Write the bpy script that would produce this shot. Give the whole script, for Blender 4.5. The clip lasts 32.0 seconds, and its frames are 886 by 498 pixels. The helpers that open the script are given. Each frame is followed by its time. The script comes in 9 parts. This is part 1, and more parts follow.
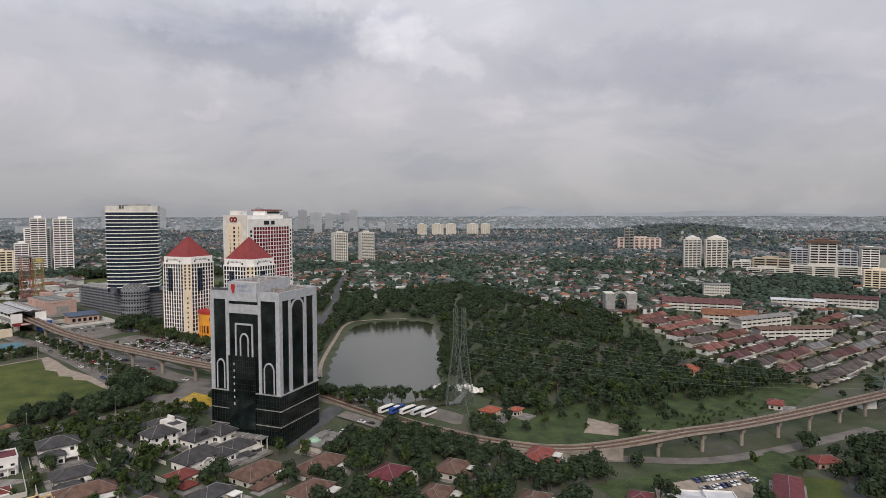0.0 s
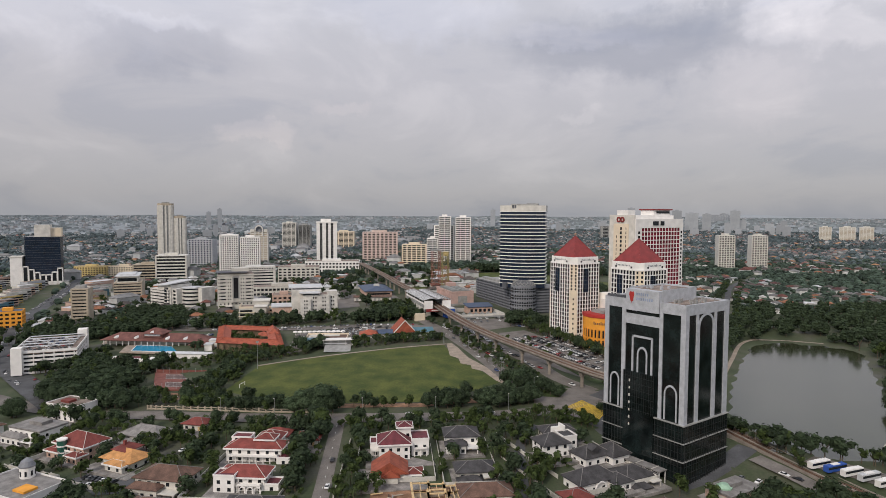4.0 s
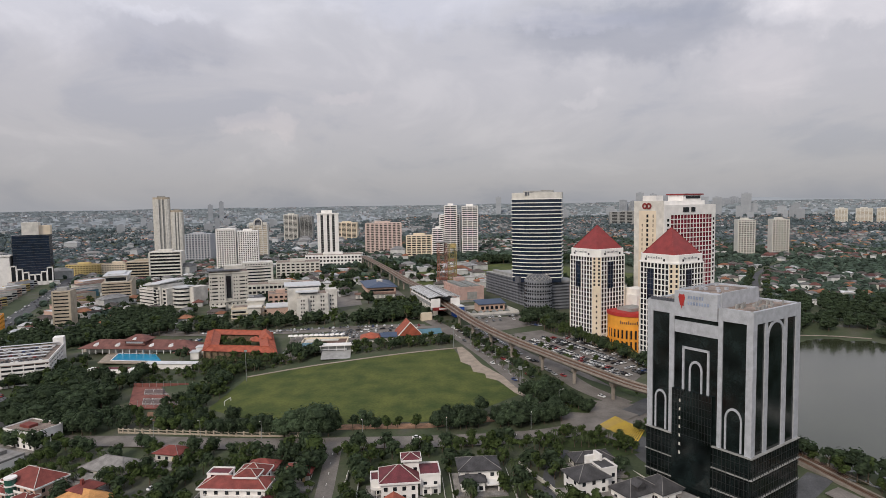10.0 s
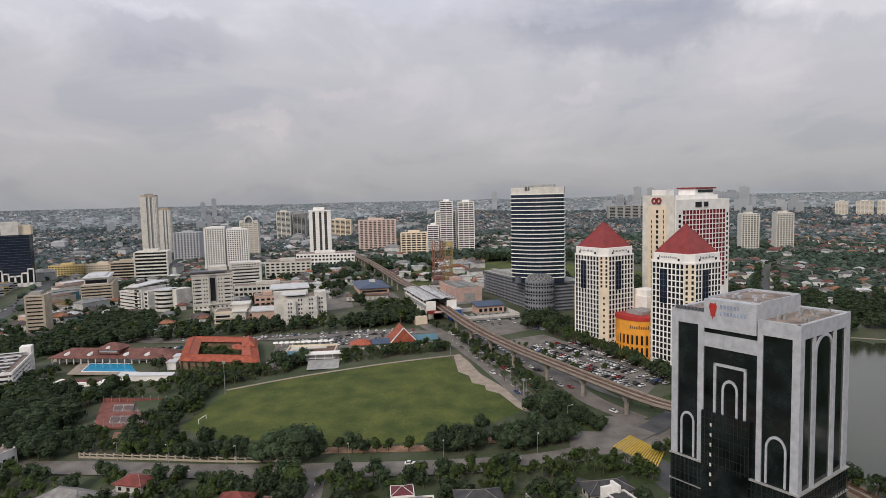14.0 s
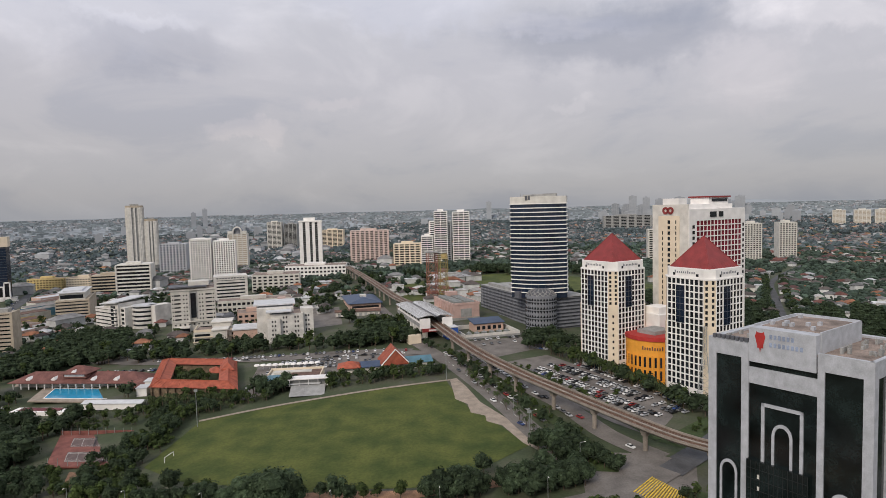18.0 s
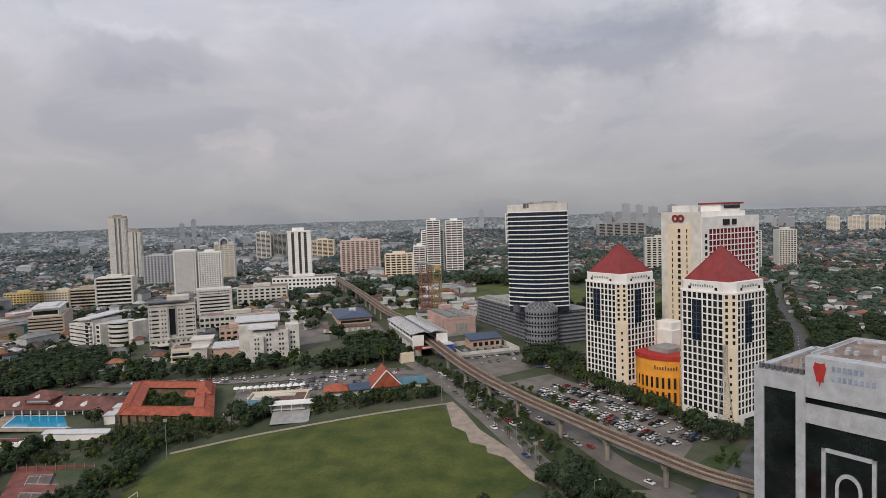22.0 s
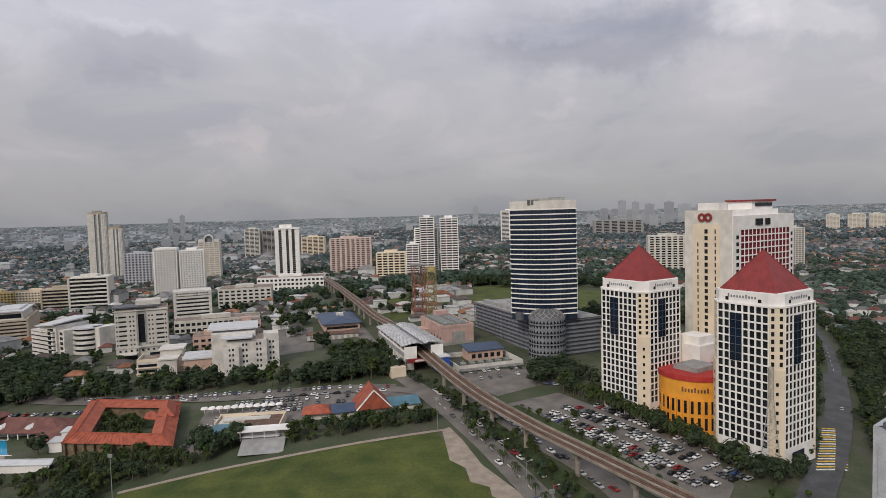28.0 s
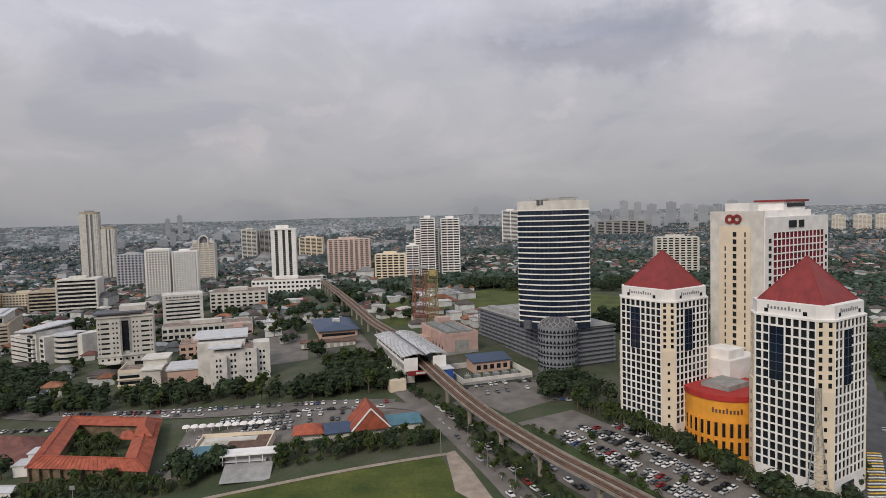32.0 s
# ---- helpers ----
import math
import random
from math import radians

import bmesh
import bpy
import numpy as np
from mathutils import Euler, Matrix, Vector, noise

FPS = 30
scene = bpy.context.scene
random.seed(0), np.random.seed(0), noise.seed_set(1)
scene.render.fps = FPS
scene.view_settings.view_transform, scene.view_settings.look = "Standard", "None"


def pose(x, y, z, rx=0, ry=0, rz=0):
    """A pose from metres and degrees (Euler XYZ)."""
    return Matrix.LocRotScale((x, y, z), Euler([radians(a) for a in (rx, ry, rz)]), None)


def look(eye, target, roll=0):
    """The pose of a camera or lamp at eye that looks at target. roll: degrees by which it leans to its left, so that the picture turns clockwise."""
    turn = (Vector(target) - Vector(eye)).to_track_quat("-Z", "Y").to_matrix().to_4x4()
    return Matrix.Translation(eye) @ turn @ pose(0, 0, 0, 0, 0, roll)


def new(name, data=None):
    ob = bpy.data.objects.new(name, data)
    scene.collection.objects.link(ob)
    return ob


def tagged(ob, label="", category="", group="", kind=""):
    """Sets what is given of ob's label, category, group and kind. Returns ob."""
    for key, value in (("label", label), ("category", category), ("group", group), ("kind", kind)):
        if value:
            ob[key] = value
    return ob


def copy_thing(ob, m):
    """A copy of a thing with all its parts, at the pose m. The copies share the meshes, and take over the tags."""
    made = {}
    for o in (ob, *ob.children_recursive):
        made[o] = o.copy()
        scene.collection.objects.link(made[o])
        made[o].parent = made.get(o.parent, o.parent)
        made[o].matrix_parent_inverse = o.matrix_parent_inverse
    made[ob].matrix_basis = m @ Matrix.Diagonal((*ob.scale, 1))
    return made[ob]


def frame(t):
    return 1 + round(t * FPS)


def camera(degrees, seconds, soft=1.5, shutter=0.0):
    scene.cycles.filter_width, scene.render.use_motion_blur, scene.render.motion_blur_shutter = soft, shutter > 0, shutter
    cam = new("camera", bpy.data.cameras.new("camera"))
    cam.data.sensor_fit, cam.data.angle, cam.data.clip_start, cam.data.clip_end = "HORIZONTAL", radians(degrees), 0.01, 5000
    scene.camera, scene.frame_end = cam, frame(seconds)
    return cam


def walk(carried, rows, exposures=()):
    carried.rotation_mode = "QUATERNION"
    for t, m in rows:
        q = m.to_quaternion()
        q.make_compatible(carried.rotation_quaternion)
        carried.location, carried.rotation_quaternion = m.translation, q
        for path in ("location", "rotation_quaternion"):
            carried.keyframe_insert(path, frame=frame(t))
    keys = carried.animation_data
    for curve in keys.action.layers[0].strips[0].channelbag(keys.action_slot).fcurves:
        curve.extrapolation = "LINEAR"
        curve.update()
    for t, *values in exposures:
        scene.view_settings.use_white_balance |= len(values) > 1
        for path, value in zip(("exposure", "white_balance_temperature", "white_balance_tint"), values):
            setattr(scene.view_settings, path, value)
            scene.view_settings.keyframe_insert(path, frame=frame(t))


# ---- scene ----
cam = camera(70.957, 32.0, soft=0.75)

# t, x, y, z, heading (clockwise from +y), tilt, lean
FLIGHT = (
    (0, 5, -78, 107, 33.53, -3.2, -0.107),
    (0.5, 5, -70, 107, 23.05, -3.19, 0.1),
    (1, 5.5, -63.5, 107, 15.16, -3.2, 0.45),
    (1.5, 5.8, -56.5, 106.8, 9.3, -3.18, 0.42),
    (2, 6, -50.2, 106.56, 5.69, -3.16, 0.36),
    (2.5, 4.66, -44.81, 106.56, 3.531, -3.163, 0.295),
    (3, 2.90, -41.42, 106.63, 2.041, -3.158, 0.262),
    (3.5, 1.41, -39.92, 106.64, 1.070, -3.177, 0.240),
    (4, 0.47, -38.91, 106.66, 0.556, -3.213, 0.229),
    (4.5, -0.17, -34.53, 106.83, 0.261, -3.353, 0.115),
    (6.5, -1.57, -17.69, 107.40, 0.066, -3.808, -0.233),
    (7, -1.66, -13.76, 107.48, 0.054, -3.887, -0.308),
    (8, -1.26, -6.49, 107.51, 0.042, -4.045, -0.489),
    (9, -0.91, 0.78, 107.58, 0.054, -4.176, -0.683),
    (10, -0.93, 9.42, 107.75, 0.083, -4.278, -0.881),
    (11, -0.85, 17.85, 107.85, 0.155, -4.404, -1.058),
    (12, -0.51, 25.87, 107.92, 0.223, -4.520, -1.219),
    (13, -0.09, 33.86, 108.04, 0.315, -4.604, -1.270),
    (14, -0.14, 41.50, 108.19, 0.432, -4.692, -1.308),
    (14.5, -0.19, 45.42, 108.24, 0.515, -4.691, -1.313),
    (16.5, -0.32, 61.44, 108.44, 0.810, -4.323, -1.312),
    (17, -0.41, 66.04, 108.46, 0.857, -4.173, -1.372),
    (18, -0.50, 74.29, 108.46, 1.015, -3.822, -1.453),
    (19, -0.56, 82.06, 108.41, 1.172, -3.528, -1.505),
    (20, -0.58, 88.49, 108.40, 1.388, -3.278, -1.521),
    (21, -0.82, 95.16, 108.43, 1.593, -3.099, -1.645),
    (22, -1.22, 102.89, 108.55, 1.779, -3.028, -1.791),
    (23, -1.27, 110.69, 108.57, 1.825, -2.857, -1.607),
    (24, -1.22, 118.26, 108.57, 1.866, -2.873, -1.643),
    (25, -1.11, 125.50, 108.64, 1.968, -2.980, -1.657),
    (25.5, -1.04, 129.33, 108.75, 2.043, -3.054, -1.643),
    (27.5, -0.96, 143.99, 109.32, 2.327, -3.323, -1.587),
    (28, -1.00, 147.62, 109.44, 2.379, -3.379, -1.622),
    (29, -1.07, 154.86, 109.55, 2.387, -3.404, -1.551),
    (30, -1.20, 161.92, 109.63, 2.387, -3.402, -1.491),
    (31, -1.44, 168.71, 109.72, 2.379, -3.366, -1.488),
    (32, -1.81, 175.89, 109.82, 2.420, -3.366, -1.560),
)


def aim(x, y, z, heading, tilt, lean):
    h, p = radians(heading), radians(tilt)
    eye = Vector((x, y, z))
    return look(eye, eye + 100 * Vector((math.sin(h) * math.cos(p), math.cos(h) * math.cos(p), math.sin(p))), lean)


walk(cam, [(r[0], aim(*r[1:])) for r in FLIGHT], [(t, e, 6470, 12) for t, e in ((0.0, 0.0), (14.0, 0.02), (18.5, 0.01), (20.5, -0.08), (25.0, -0.13), (32.0, -0.15))])

# ---- sky and sun: overcast afternoon ----
world = bpy.data.worlds.new("overcast_sky")
scene.world = world
world.use_nodes = True
wn, wl = world.node_tree.nodes, world.node_tree.links
wn.clear()
w_out = wn.new("ShaderNodeOutputWorld")
w_bg = wn.new("ShaderNodeBackground")
w_bg.inputs["Strength"].default_value = 0.96
wl.new(w_bg.outputs[0], w_out.inputs[0])
w_sky = wn.new("ShaderNodeTexSky")
w_sky.sky_type = "NISHITA"
w_sky.sun_disc = False
w_sky.sun_elevation = radians(36)
w_sky.sun_rotation = radians(209)
w_skys = wn.new("ShaderNodeMixRGB")
w_skys.blend_type = "MULTIPLY"
w_skys.inputs[0].default_value = 1.0
w_skys.inputs[2].default_value = (0.085, 0.085, 0.085, 1)
wl.new(w_sky.outputs[0], w_skys.inputs[1])
w_tc = wn.new("ShaderNodeTexCoord")
w_sep = wn.new("ShaderNodeSeparateXYZ")
wl.new(w_tc.outputs["Generated"], w_sep.inputs[0])
# grey cloud veil, paler overhead than at the hazy horizon
w_ramp = wn.new("ShaderNodeValToRGB")
wl.new(w_sep.outputs["Z"], w_ramp.inputs[0])
cr = w_ramp.color_ramp
cr.elements[0].position, cr.elements[0].color = 0.0, (0.38, 0.39, 0.415, 1)
cr.elements[1].position, cr.elements[1].color = 1.0, (0.83, 0.855, 0.93, 1)
for pos, col in ((0.03, (0.435, 0.43, 0.445, 1)), (0.11, (0.54, 0.525, 0.54, 1)), (0.2, (0.60, 0.59, 0.62, 1)), (0.34, (0.66, 0.67, 0.72, 1)), (0.5, (0.735, 0.765, 0.845, 1))):
    e = cr.elements.new(pos)
    e.color = col
# soft cloud banks, flattened towards the horizon
w_map = wn.new("ShaderNodeMapping")
w_map.inputs["Scale"].default_value = (1.0, 1.0, 2.4)
w_map.inputs["Location"].default_value = (3.1, 0.4, 0.6)
wl.new(w_tc.outputs["Generated"], w_map.inputs[0])
w_n1 = wn.new("ShaderNodeTexNoise")
w_n1.inputs["Scale"].default_value, w_n1.inputs["Detail"].default_value, w_n1.inputs["Roughness"].default_value = 4.2, 9, 0.56
w_n1.inputs["Distortion"].default_value = 0.5
wl.new(w_map.outputs[0], w_n1.inputs["Vector"])
w_cr2 = wn.new("ShaderNodeValToRGB")
wl.new(w_n1.outputs["Fac"], w_cr2.inputs[0])
c2 = w_cr2.color_ramp
c2.interpolation = "EASE"
c2.elements[0].position, c2.elements[0].color = 0.34, (0.86, 0.875, 0.91, 1)
c2.elements[1].position, c2.elements[1].color = 0.68, (1.12, 1.105, 1.09, 1)
e = c2.elements.new(0.5)
e.color = (0.99, 0.985, 0.985, 1)
w_mul = wn.new("ShaderNodeMixRGB")
w_mul.blend_type = "MULTIPLY"
w_mul.inputs[0].default_value = 1.0
wl.new(w_ramp.outputs[0], w_mul.inputs[1])
wl.new(w_cr2.outputs[0], w_mul.inputs[2])
cloud = w_mul.outputs[0]
# single clouds: heading, height above the horizon, half width, half height (degrees), darker or lighter
w_n2 = wn.new("ShaderNodeTexNoise")
w_n2.inputs["Scale"].default_value, w_n2.inputs["Detail"].default_value = 11.0, 9
w_n2.inputs["Roughness"].default_value = 0.62
wl.new(w_tc.outputs["Generated"], w_n2.inputs["Vector"])
w_wob = wn.new("ShaderNodeVectorMath")
w_wob.operation = "MULTIPLY_ADD"
w_wob.inputs[1].default_value = (0.17, 0.17, 0.12)
wl.new(w_n2.outputs["Color"], w_wob.inputs[0])
wl.new(w_tc.outputs["Generated"], w_wob.inputs[2])
for az, el, hw, hh, tone in ((17, 14.2, 12, 2.7, (0.77, 0.785, 0.82)), (19, 18.6, 9, 1.3, (1.13, 1.125, 1.12)), (29, 15.6, 3.4, 2.3, (1.2, 1.185, 1.17)), (-33, 18.5, 21, 7, (1.15, 1.155, 1.17)), (-24, 13.2, 7, 2.4, (0.86, 0.865, 0.885)), (-40, 12, 6, 2.0, (0.92, 0.925, 0.94)), (52, 12.5, 14, 3.0, (0.84, 0.85, 0.88)), (34, 17.5, 9, 2.4, (1.16, 1.15, 1.14)), (27, 10.5, 5, 3.5, (1.10, 1.08, 1.07)), (-16, 7.2, 3.4, 1.1, (1.13, 1.10, 1.08)), (-2, 17.5, 10, 2.5, (1.08, 1.09, 1.12)), (66, 9, 8, 2.0, (1.1, 1.09, 1.08)), (33, 13.6, 3.6, 1.8, (1.18, 1.165, 1.15)), (24, 17.2, 2.4, 1.1, (1.14, 1.13, 1.12)), (13, 8.6, 2.6, 0.9, (1.1, 1.09, 1.08)), (38, 9.5, 3.5, 1.6, (1.12, 1.1, 1.09)), (12, 15.2, 7, 1.0, (1.14, 1.13, 1.13)), (-24, 15.2, 5, 0.9, (1.1, 1.1, 1.1)), (-8, 9.5, 3, 0.8, (1.08, 1.06, 1.05))):
    a_, e_ = radians(az), radians(el)
    d0 = Vector((math.sin(a_) * math.cos(e_) + 0.085, math.cos(a_) * math.cos(e_) + 0.085, math.sin(e_) + 0.06))
    sub = wn.new("ShaderNodeVectorMath")
    sub.operation = "SUBTRACT"
    sub.inputs[1].default_value = d0
    wl.new(w_wob.outputs[0], sub.inputs[0])
    scl = wn.new("ShaderNodeVectorMath")
    scl.operation = "MULTIPLY"
    scl.inputs[1].default_value = (1 / radians(hw), 1 / radians(hw), 1 / radians(hh))
    wl.new(sub.outputs[0], scl.inputs[0])
    ln = wn.new("ShaderNodeVectorMath")
    ln.operation = "LENGTH"
    wl.new(scl.outputs[0], ln.inputs[0])
    mr_ = wn.new("ShaderNodeMapRange")
    mr_.interpolation_type = "SMOOTHSTEP"
    mr_.inputs["From Min"].default_value, mr_.inputs["From Max"].default_value = (1.08, 0.52) if hw < 6 and tone[0] > 1 else (1.2, 0.45)
    wl.new(ln.outputs["Value"], mr_.inputs["Value"])
    mm_ = wn.new("ShaderNodeMixRGB")
    mm_.blend_type = "MULTIPLY"
    mm_.inputs[2].default_value = (*tone, 1)
    wl.new(mr_.outputs[0], mm_.inputs[0])
    wl.new(cloud, mm_.inputs[1])
    cloud = mm_.outputs[0]
w_mix = wn.new("ShaderNodeMixRGB")
w_mix.inputs[0].default_value = 0.9
wl.new(w_skys.outputs[0], w_mix.inputs[1])
wl.new(cloud, w_mix.inputs[2])
wl.new(w_mix.outputs[0], w_bg.inputs["Color"])

sun = new("sun", bpy.data.lights.new("sun", "SUN"))
sun.data.energy, sun.data.angle, sun.data.color = 2.0, radians(14), (1.0, 0.90, 0.77)
sun.matrix_world = look((-75, -135, 112), (0, 0, 0))

# ---- materials ----
MATS = {}


def mat(name, rgb, rough=0.8, metal=0.0, var=0.18, size=3.0, fine=0.35, bump=0.15, island=0.0, each=0.0, spec=0.4, tint=None):
    """A surface with stains at 'size' metres and grain at 'fine' metres; island / each: brightness spread by piece / by object."""
    if name in MATS:
        return MATS[name]
    m = bpy.data.materials.new(name)
    m.use_nodes = True
    n, l = m.node_tree.nodes, m.node_tree.links
    b = n["Principled BSDF"]
    b.inputs["Roughness"].default_value, b.inputs["Metallic"].default_value = rough, metal
    b.inputs["Specular IOR Level"].default_value = spec
    tc = n.new("ShaderNodeTexCoord")
    n1, n2 = n.new("ShaderNodeTexNoise"), n.new("ShaderNodeTexNoise")
    n1.inputs["Scale"].default_value, n1.inputs["Detail"].default_value = 1.0 / size, 4
    n2.inputs["Scale"].default_value, n2.inputs["Detail"].default_value = 1.0 / fine, 2
    l.new(tc.outputs["Object"], n1.inputs["Vector"])
    l.new(tc.outputs["Object"], n2.inputs["Vector"])
    lo = [max(0.0, c * (1 - var * 1.6)) for c in rgb]
    hi = [min(1.0, c * (1 + var * 1.2)) for c in (tint or rgb)]
    r = n.new("ShaderNodeValToRGB")
    r.color_ramp.elements[0].position, r.color_ramp.elements[0].color = 0.3, (*lo, 1)
    r.color_ramp.elements[1].position, r.color_ramp.elements[1].color = 0.7, (*hi, 1)
    l.new(n1.outputs["Fac"], r.inputs[0])
    col = r.outputs[0]
    mx = n.new("ShaderNodeMixRGB")
    mx.blend_type, mx.inputs[0].default_value = "OVERLAY", min(1.0, var * 2.0)
    l.new(col, mx.inputs[1])
    l.new(n2.outputs["Fac"], mx.inputs[2])
    col = mx.outputs[0]
    for amount, node, out in ((island, "ShaderNodeNewGeometry", "Random Per Island"), (each, "ShaderNodeObjectInfo", "Random")):
        if amount:
            g = n.new(node)
            mr = n.new("ShaderNodeMapRange")
            mr.inputs["To Min"].default_value, mr.inputs["To Max"].default_value = 1 - amount, 1 + amount
            l.new(g.outputs[out], mr.inputs["Value"])
            hs = n.new("ShaderNodeHueSaturation")
            l.new(mr.outputs[0], hs.inputs["Value"])
            l.new(col, hs.inputs["Color"])
            col = hs.outputs[0]
    l.new(col, b.inputs["Base Color"])
    if bump:
        bp = n.new("ShaderNodeBump")
        bp.inputs["Strength"].default_value, bp.inputs["Distance"].default_value = bump, 0.05
        l.new(n2.outputs["Fac"], bp.inputs["Height"])
        l.new(bp.outputs[0], b.inputs["Normal"])
    MATS[name] = m
    return m


WHITE = mat("white_paint", (0.80, 0.78, 0.75), 0.7, var=0.07, size=6)
CREAM = mat("cream_paint", (0.70, 0.60, 0.46), 0.75, var=0.06, size=8)
OFFICEW = mat("weathered_white_paint", (0.60, 0.58, 0.54), 0.8, var=0.14, size=6, fine=0.5)
PALE = mat("pale_render", (0.62, 0.60, 0.55), 0.8, var=0.1, size=5)
OFFW = mat("aged_white_render", (0.56, 0.54, 0.49), 0.8, var=0.12, size=6)
GREY = mat("grey_concrete", (0.30, 0.30, 0.29), 0.85, var=0.15, size=4)
DGREY = mat("dark_grey_panel", (0.10, 0.105, 0.12), 0.6, var=0.15, size=4)
SLAT = mat("louvre_grey", (0.20, 0.21, 0.23), 0.6, var=0.1, size=4)
TAN = mat("tan_concrete", (0.42, 0.36, 0.28), 0.85, var=0.12, size=5)
SALMON = mat("salmon_paint", (0.52, 0.36, 0.29), 0.8, var=0.1, size=6)
PINK = mat("pink_paint", (0.50, 0.35, 0.31), 0.8, var=0.1, size=5)
PYELLOW = mat("faded_yellow_paint", (0.60, 0.46, 0.20), 0.8, var=0.15, size=5)
ROSE = mat("pale_rose_render", (0.60, 0.48, 0.43), 0.8, var=0.12, size=5)
YELLOW = mat("ochre_yellow_paint", (0.78, 0.34, 0.04), 0.65, var=0.08, size=5)
REDP = mat("red_paint", (0.42, 0.035, 0.03), 0.6, var=0.1, size=3)
REDROOF = mat("red_metal_roof", (0.23, 0.032, 0.030), 0.5, var=0.12, size=4)
REDT = mat("dark_red_tile_roof", (0.19, 0.047, 0.038), 0.8, var=0.2, size=3, fine=0.4, bump=0.3, each=0.2)
BRICKR = mat("brown_red_tile_roof", (0.165, 0.072, 0.060), 0.85, var=0.2, size=4, fine=0.5, bump=0.3)
MAROON = mat("maroon_tile_roof", (0.13, 0.028, 0.035), 0.7, var=0.2, size=2.5)
TERRA = mat("terracotta_tile_roof", (0.32, 0.082, 0.045), 0.75, var=0.2, size=3, each=0.1)
ORANGE = mat("orange_tile_roof", (0.50, 0.25, 0.09), 0.75, var=0.18, size=3)
BROWNR = mat("brown_tile_roof", (0.13, 0.075, 0.055), 0.8, var=0.25, size=3)
DARKR = mat("dark_slate_roof", (0.055, 0.053, 0.055), 0.8, var=0.25, size=3)
GREYR = mat("weathered_grey_roof", (0.22, 0.21, 0.20), 0.85, var=0.2, size=3)
METALR = mat("pale_metal_roof", (0.55, 0.56, 0.57), 0.45, var=0.1, size=5)
BLUER = mat("blue_metal_roof", (0.042, 0.068, 0.125), 0.5, var=0.12, size=4)
TEALR = mat("teal_metal_roof", (0.07, 0.17, 0.22), 0.5, var=0.12, size=4)
GLASS = mat("dark_window_glass", (0.015, 0.018, 0.022), 0.12, var=0.2, size=4, bump=0.0, spec=0.5, each=0.35)
BLUEGL = mat("blue_curtain_glass", (0.010, 0.019, 0.038), 0.1, var=0.2, size=8, bump=0.0, spec=0.6)
BLACKGL = mat("black_green_curtain_glass", (0.009, 0.014, 0.014), 0.13, var=0.5, size=7, bump=0.0, spec=0.5)
LIGHTST = mat("pale_grey_cladding", (0.42, 0.435, 0.465), 0.6, var=0.11, size=2.5)
ROOFDK = mat("stained_flat_roof", (0.24, 0.19, 0.16), 0.9, var=0.3, size=5)
ASPH = mat("asphalt", (0.080, 0.082, 0.087), 0.9, var=0.2, size=8, fine=0.6)
ASPHL = mat("worn_pale_asphalt", (0.165, 0.150, 0.136), 0.9, var=0.18, size=9, fine=0.7)
PAVE = mat("buff_paving", (0.30, 0.25, 0.20), 0.9, var=0.15, size=4)
PAINT = mat("road_paint", (0.7, 0.7, 0.66), 0.7, var=0.2, size=1.5)
YPAINT = mat("yellow_road_paint", (0.62, 0.42, 0.05), 0.7, var=0.25, size=1.5)
SOIL = mat("bare_earth", (0.26, 0.15, 0.09), 0.95, var=0.25, size=4)
TRACK = mat("rusty_ballast", (0.115, 0.062, 0.04), 0.95, var=0.3, size=3)
RAIL = mat("rail_steel", (0.24, 0.17, 0.13), 0.5, metal=0.6, var=0.2, size=2)
CONC = mat("viaduct_concrete", (0.27, 0.235, 0.20), 0.85, var=0.18, size=5)
STEEL = mat("galvanised_steel", (0.33, 0.35, 0.34), 0.5, metal=0.4, var=0.1, size=2)
YMAST = mat("yellow_lattice_steel", (0.27, 0.22, 0.08), 0.6)
REDST = mat("red_lattice_steel", (0.28, 0.12, 0.08), 0.6, var=0.1, size=2)
BARK = mat("bark", (0.11, 0.085, 0.06), 0.95, var=0.25, size=1)
PYLON = mat("dull_weathered_steel", (0.13, 0.15, 0.135), 0.65, metal=0.3)
RUBBER = mat("tyre_rubber", (0.02, 0.02, 0.02), 0.9, var=0.1, size=1)
TIMBER = mat("raw_timber", (0.62, 0.45, 0.24), 0.8, var=0.15, size=1)
SIGNB = mat("faded_blue_letters", (0.27, 0.32, 0.43), 0.6)
BLUEP = mat("blue_paint", (0.03, 0.09, 0.36), 0.6, var=0.1, size=2)
TENNIS = mat("red_court_surface", (0.20, 0.075, 0.06), 0.9, var=0.2, size=5)
LEAF = mat("tree_leaves", (0.047, 0.072, 0.041), 0.8, var=0.3, size=2.5, bump=0.0, island=0.26, each=0.34, spec=0.15, tint=(0.064, 0.092, 0.049))
LEAFB = mat("bright_leaves", (0.054, 0.084, 0.030), 0.8, var=0.3, size=2.5, bump=0.0, island=0.26, each=0.3, spec=0.15, tint=(0.078, 0.110, 0.036))
PALMM = mat("palm_fronds", (0.06, 0.085, 0.03), 0.7, var=0.25, size=1.5, bump=0.0, island=0.35, each=0.2, spec=0.3)
WOODS = mat("woodland_canopy", (0.040, 0.060, 0.048), 0.85, var=0.3, size=14, bump=0.0, island=0.4, spec=0.15, tint=(0.052, 0.076, 0.056))
GRASS = mat("mown_grass", (0.047, 0.077, 0.011), 0.95, var=0.2, size=14, fine=1.3, bump=0.25, tint=(0.074, 0.085, 0.017))
VERGE = mat("rough_grass", (0.042, 0.064, 0.020), 0.95, var=0.3, size=9, fine=1.1, bump=0.3)


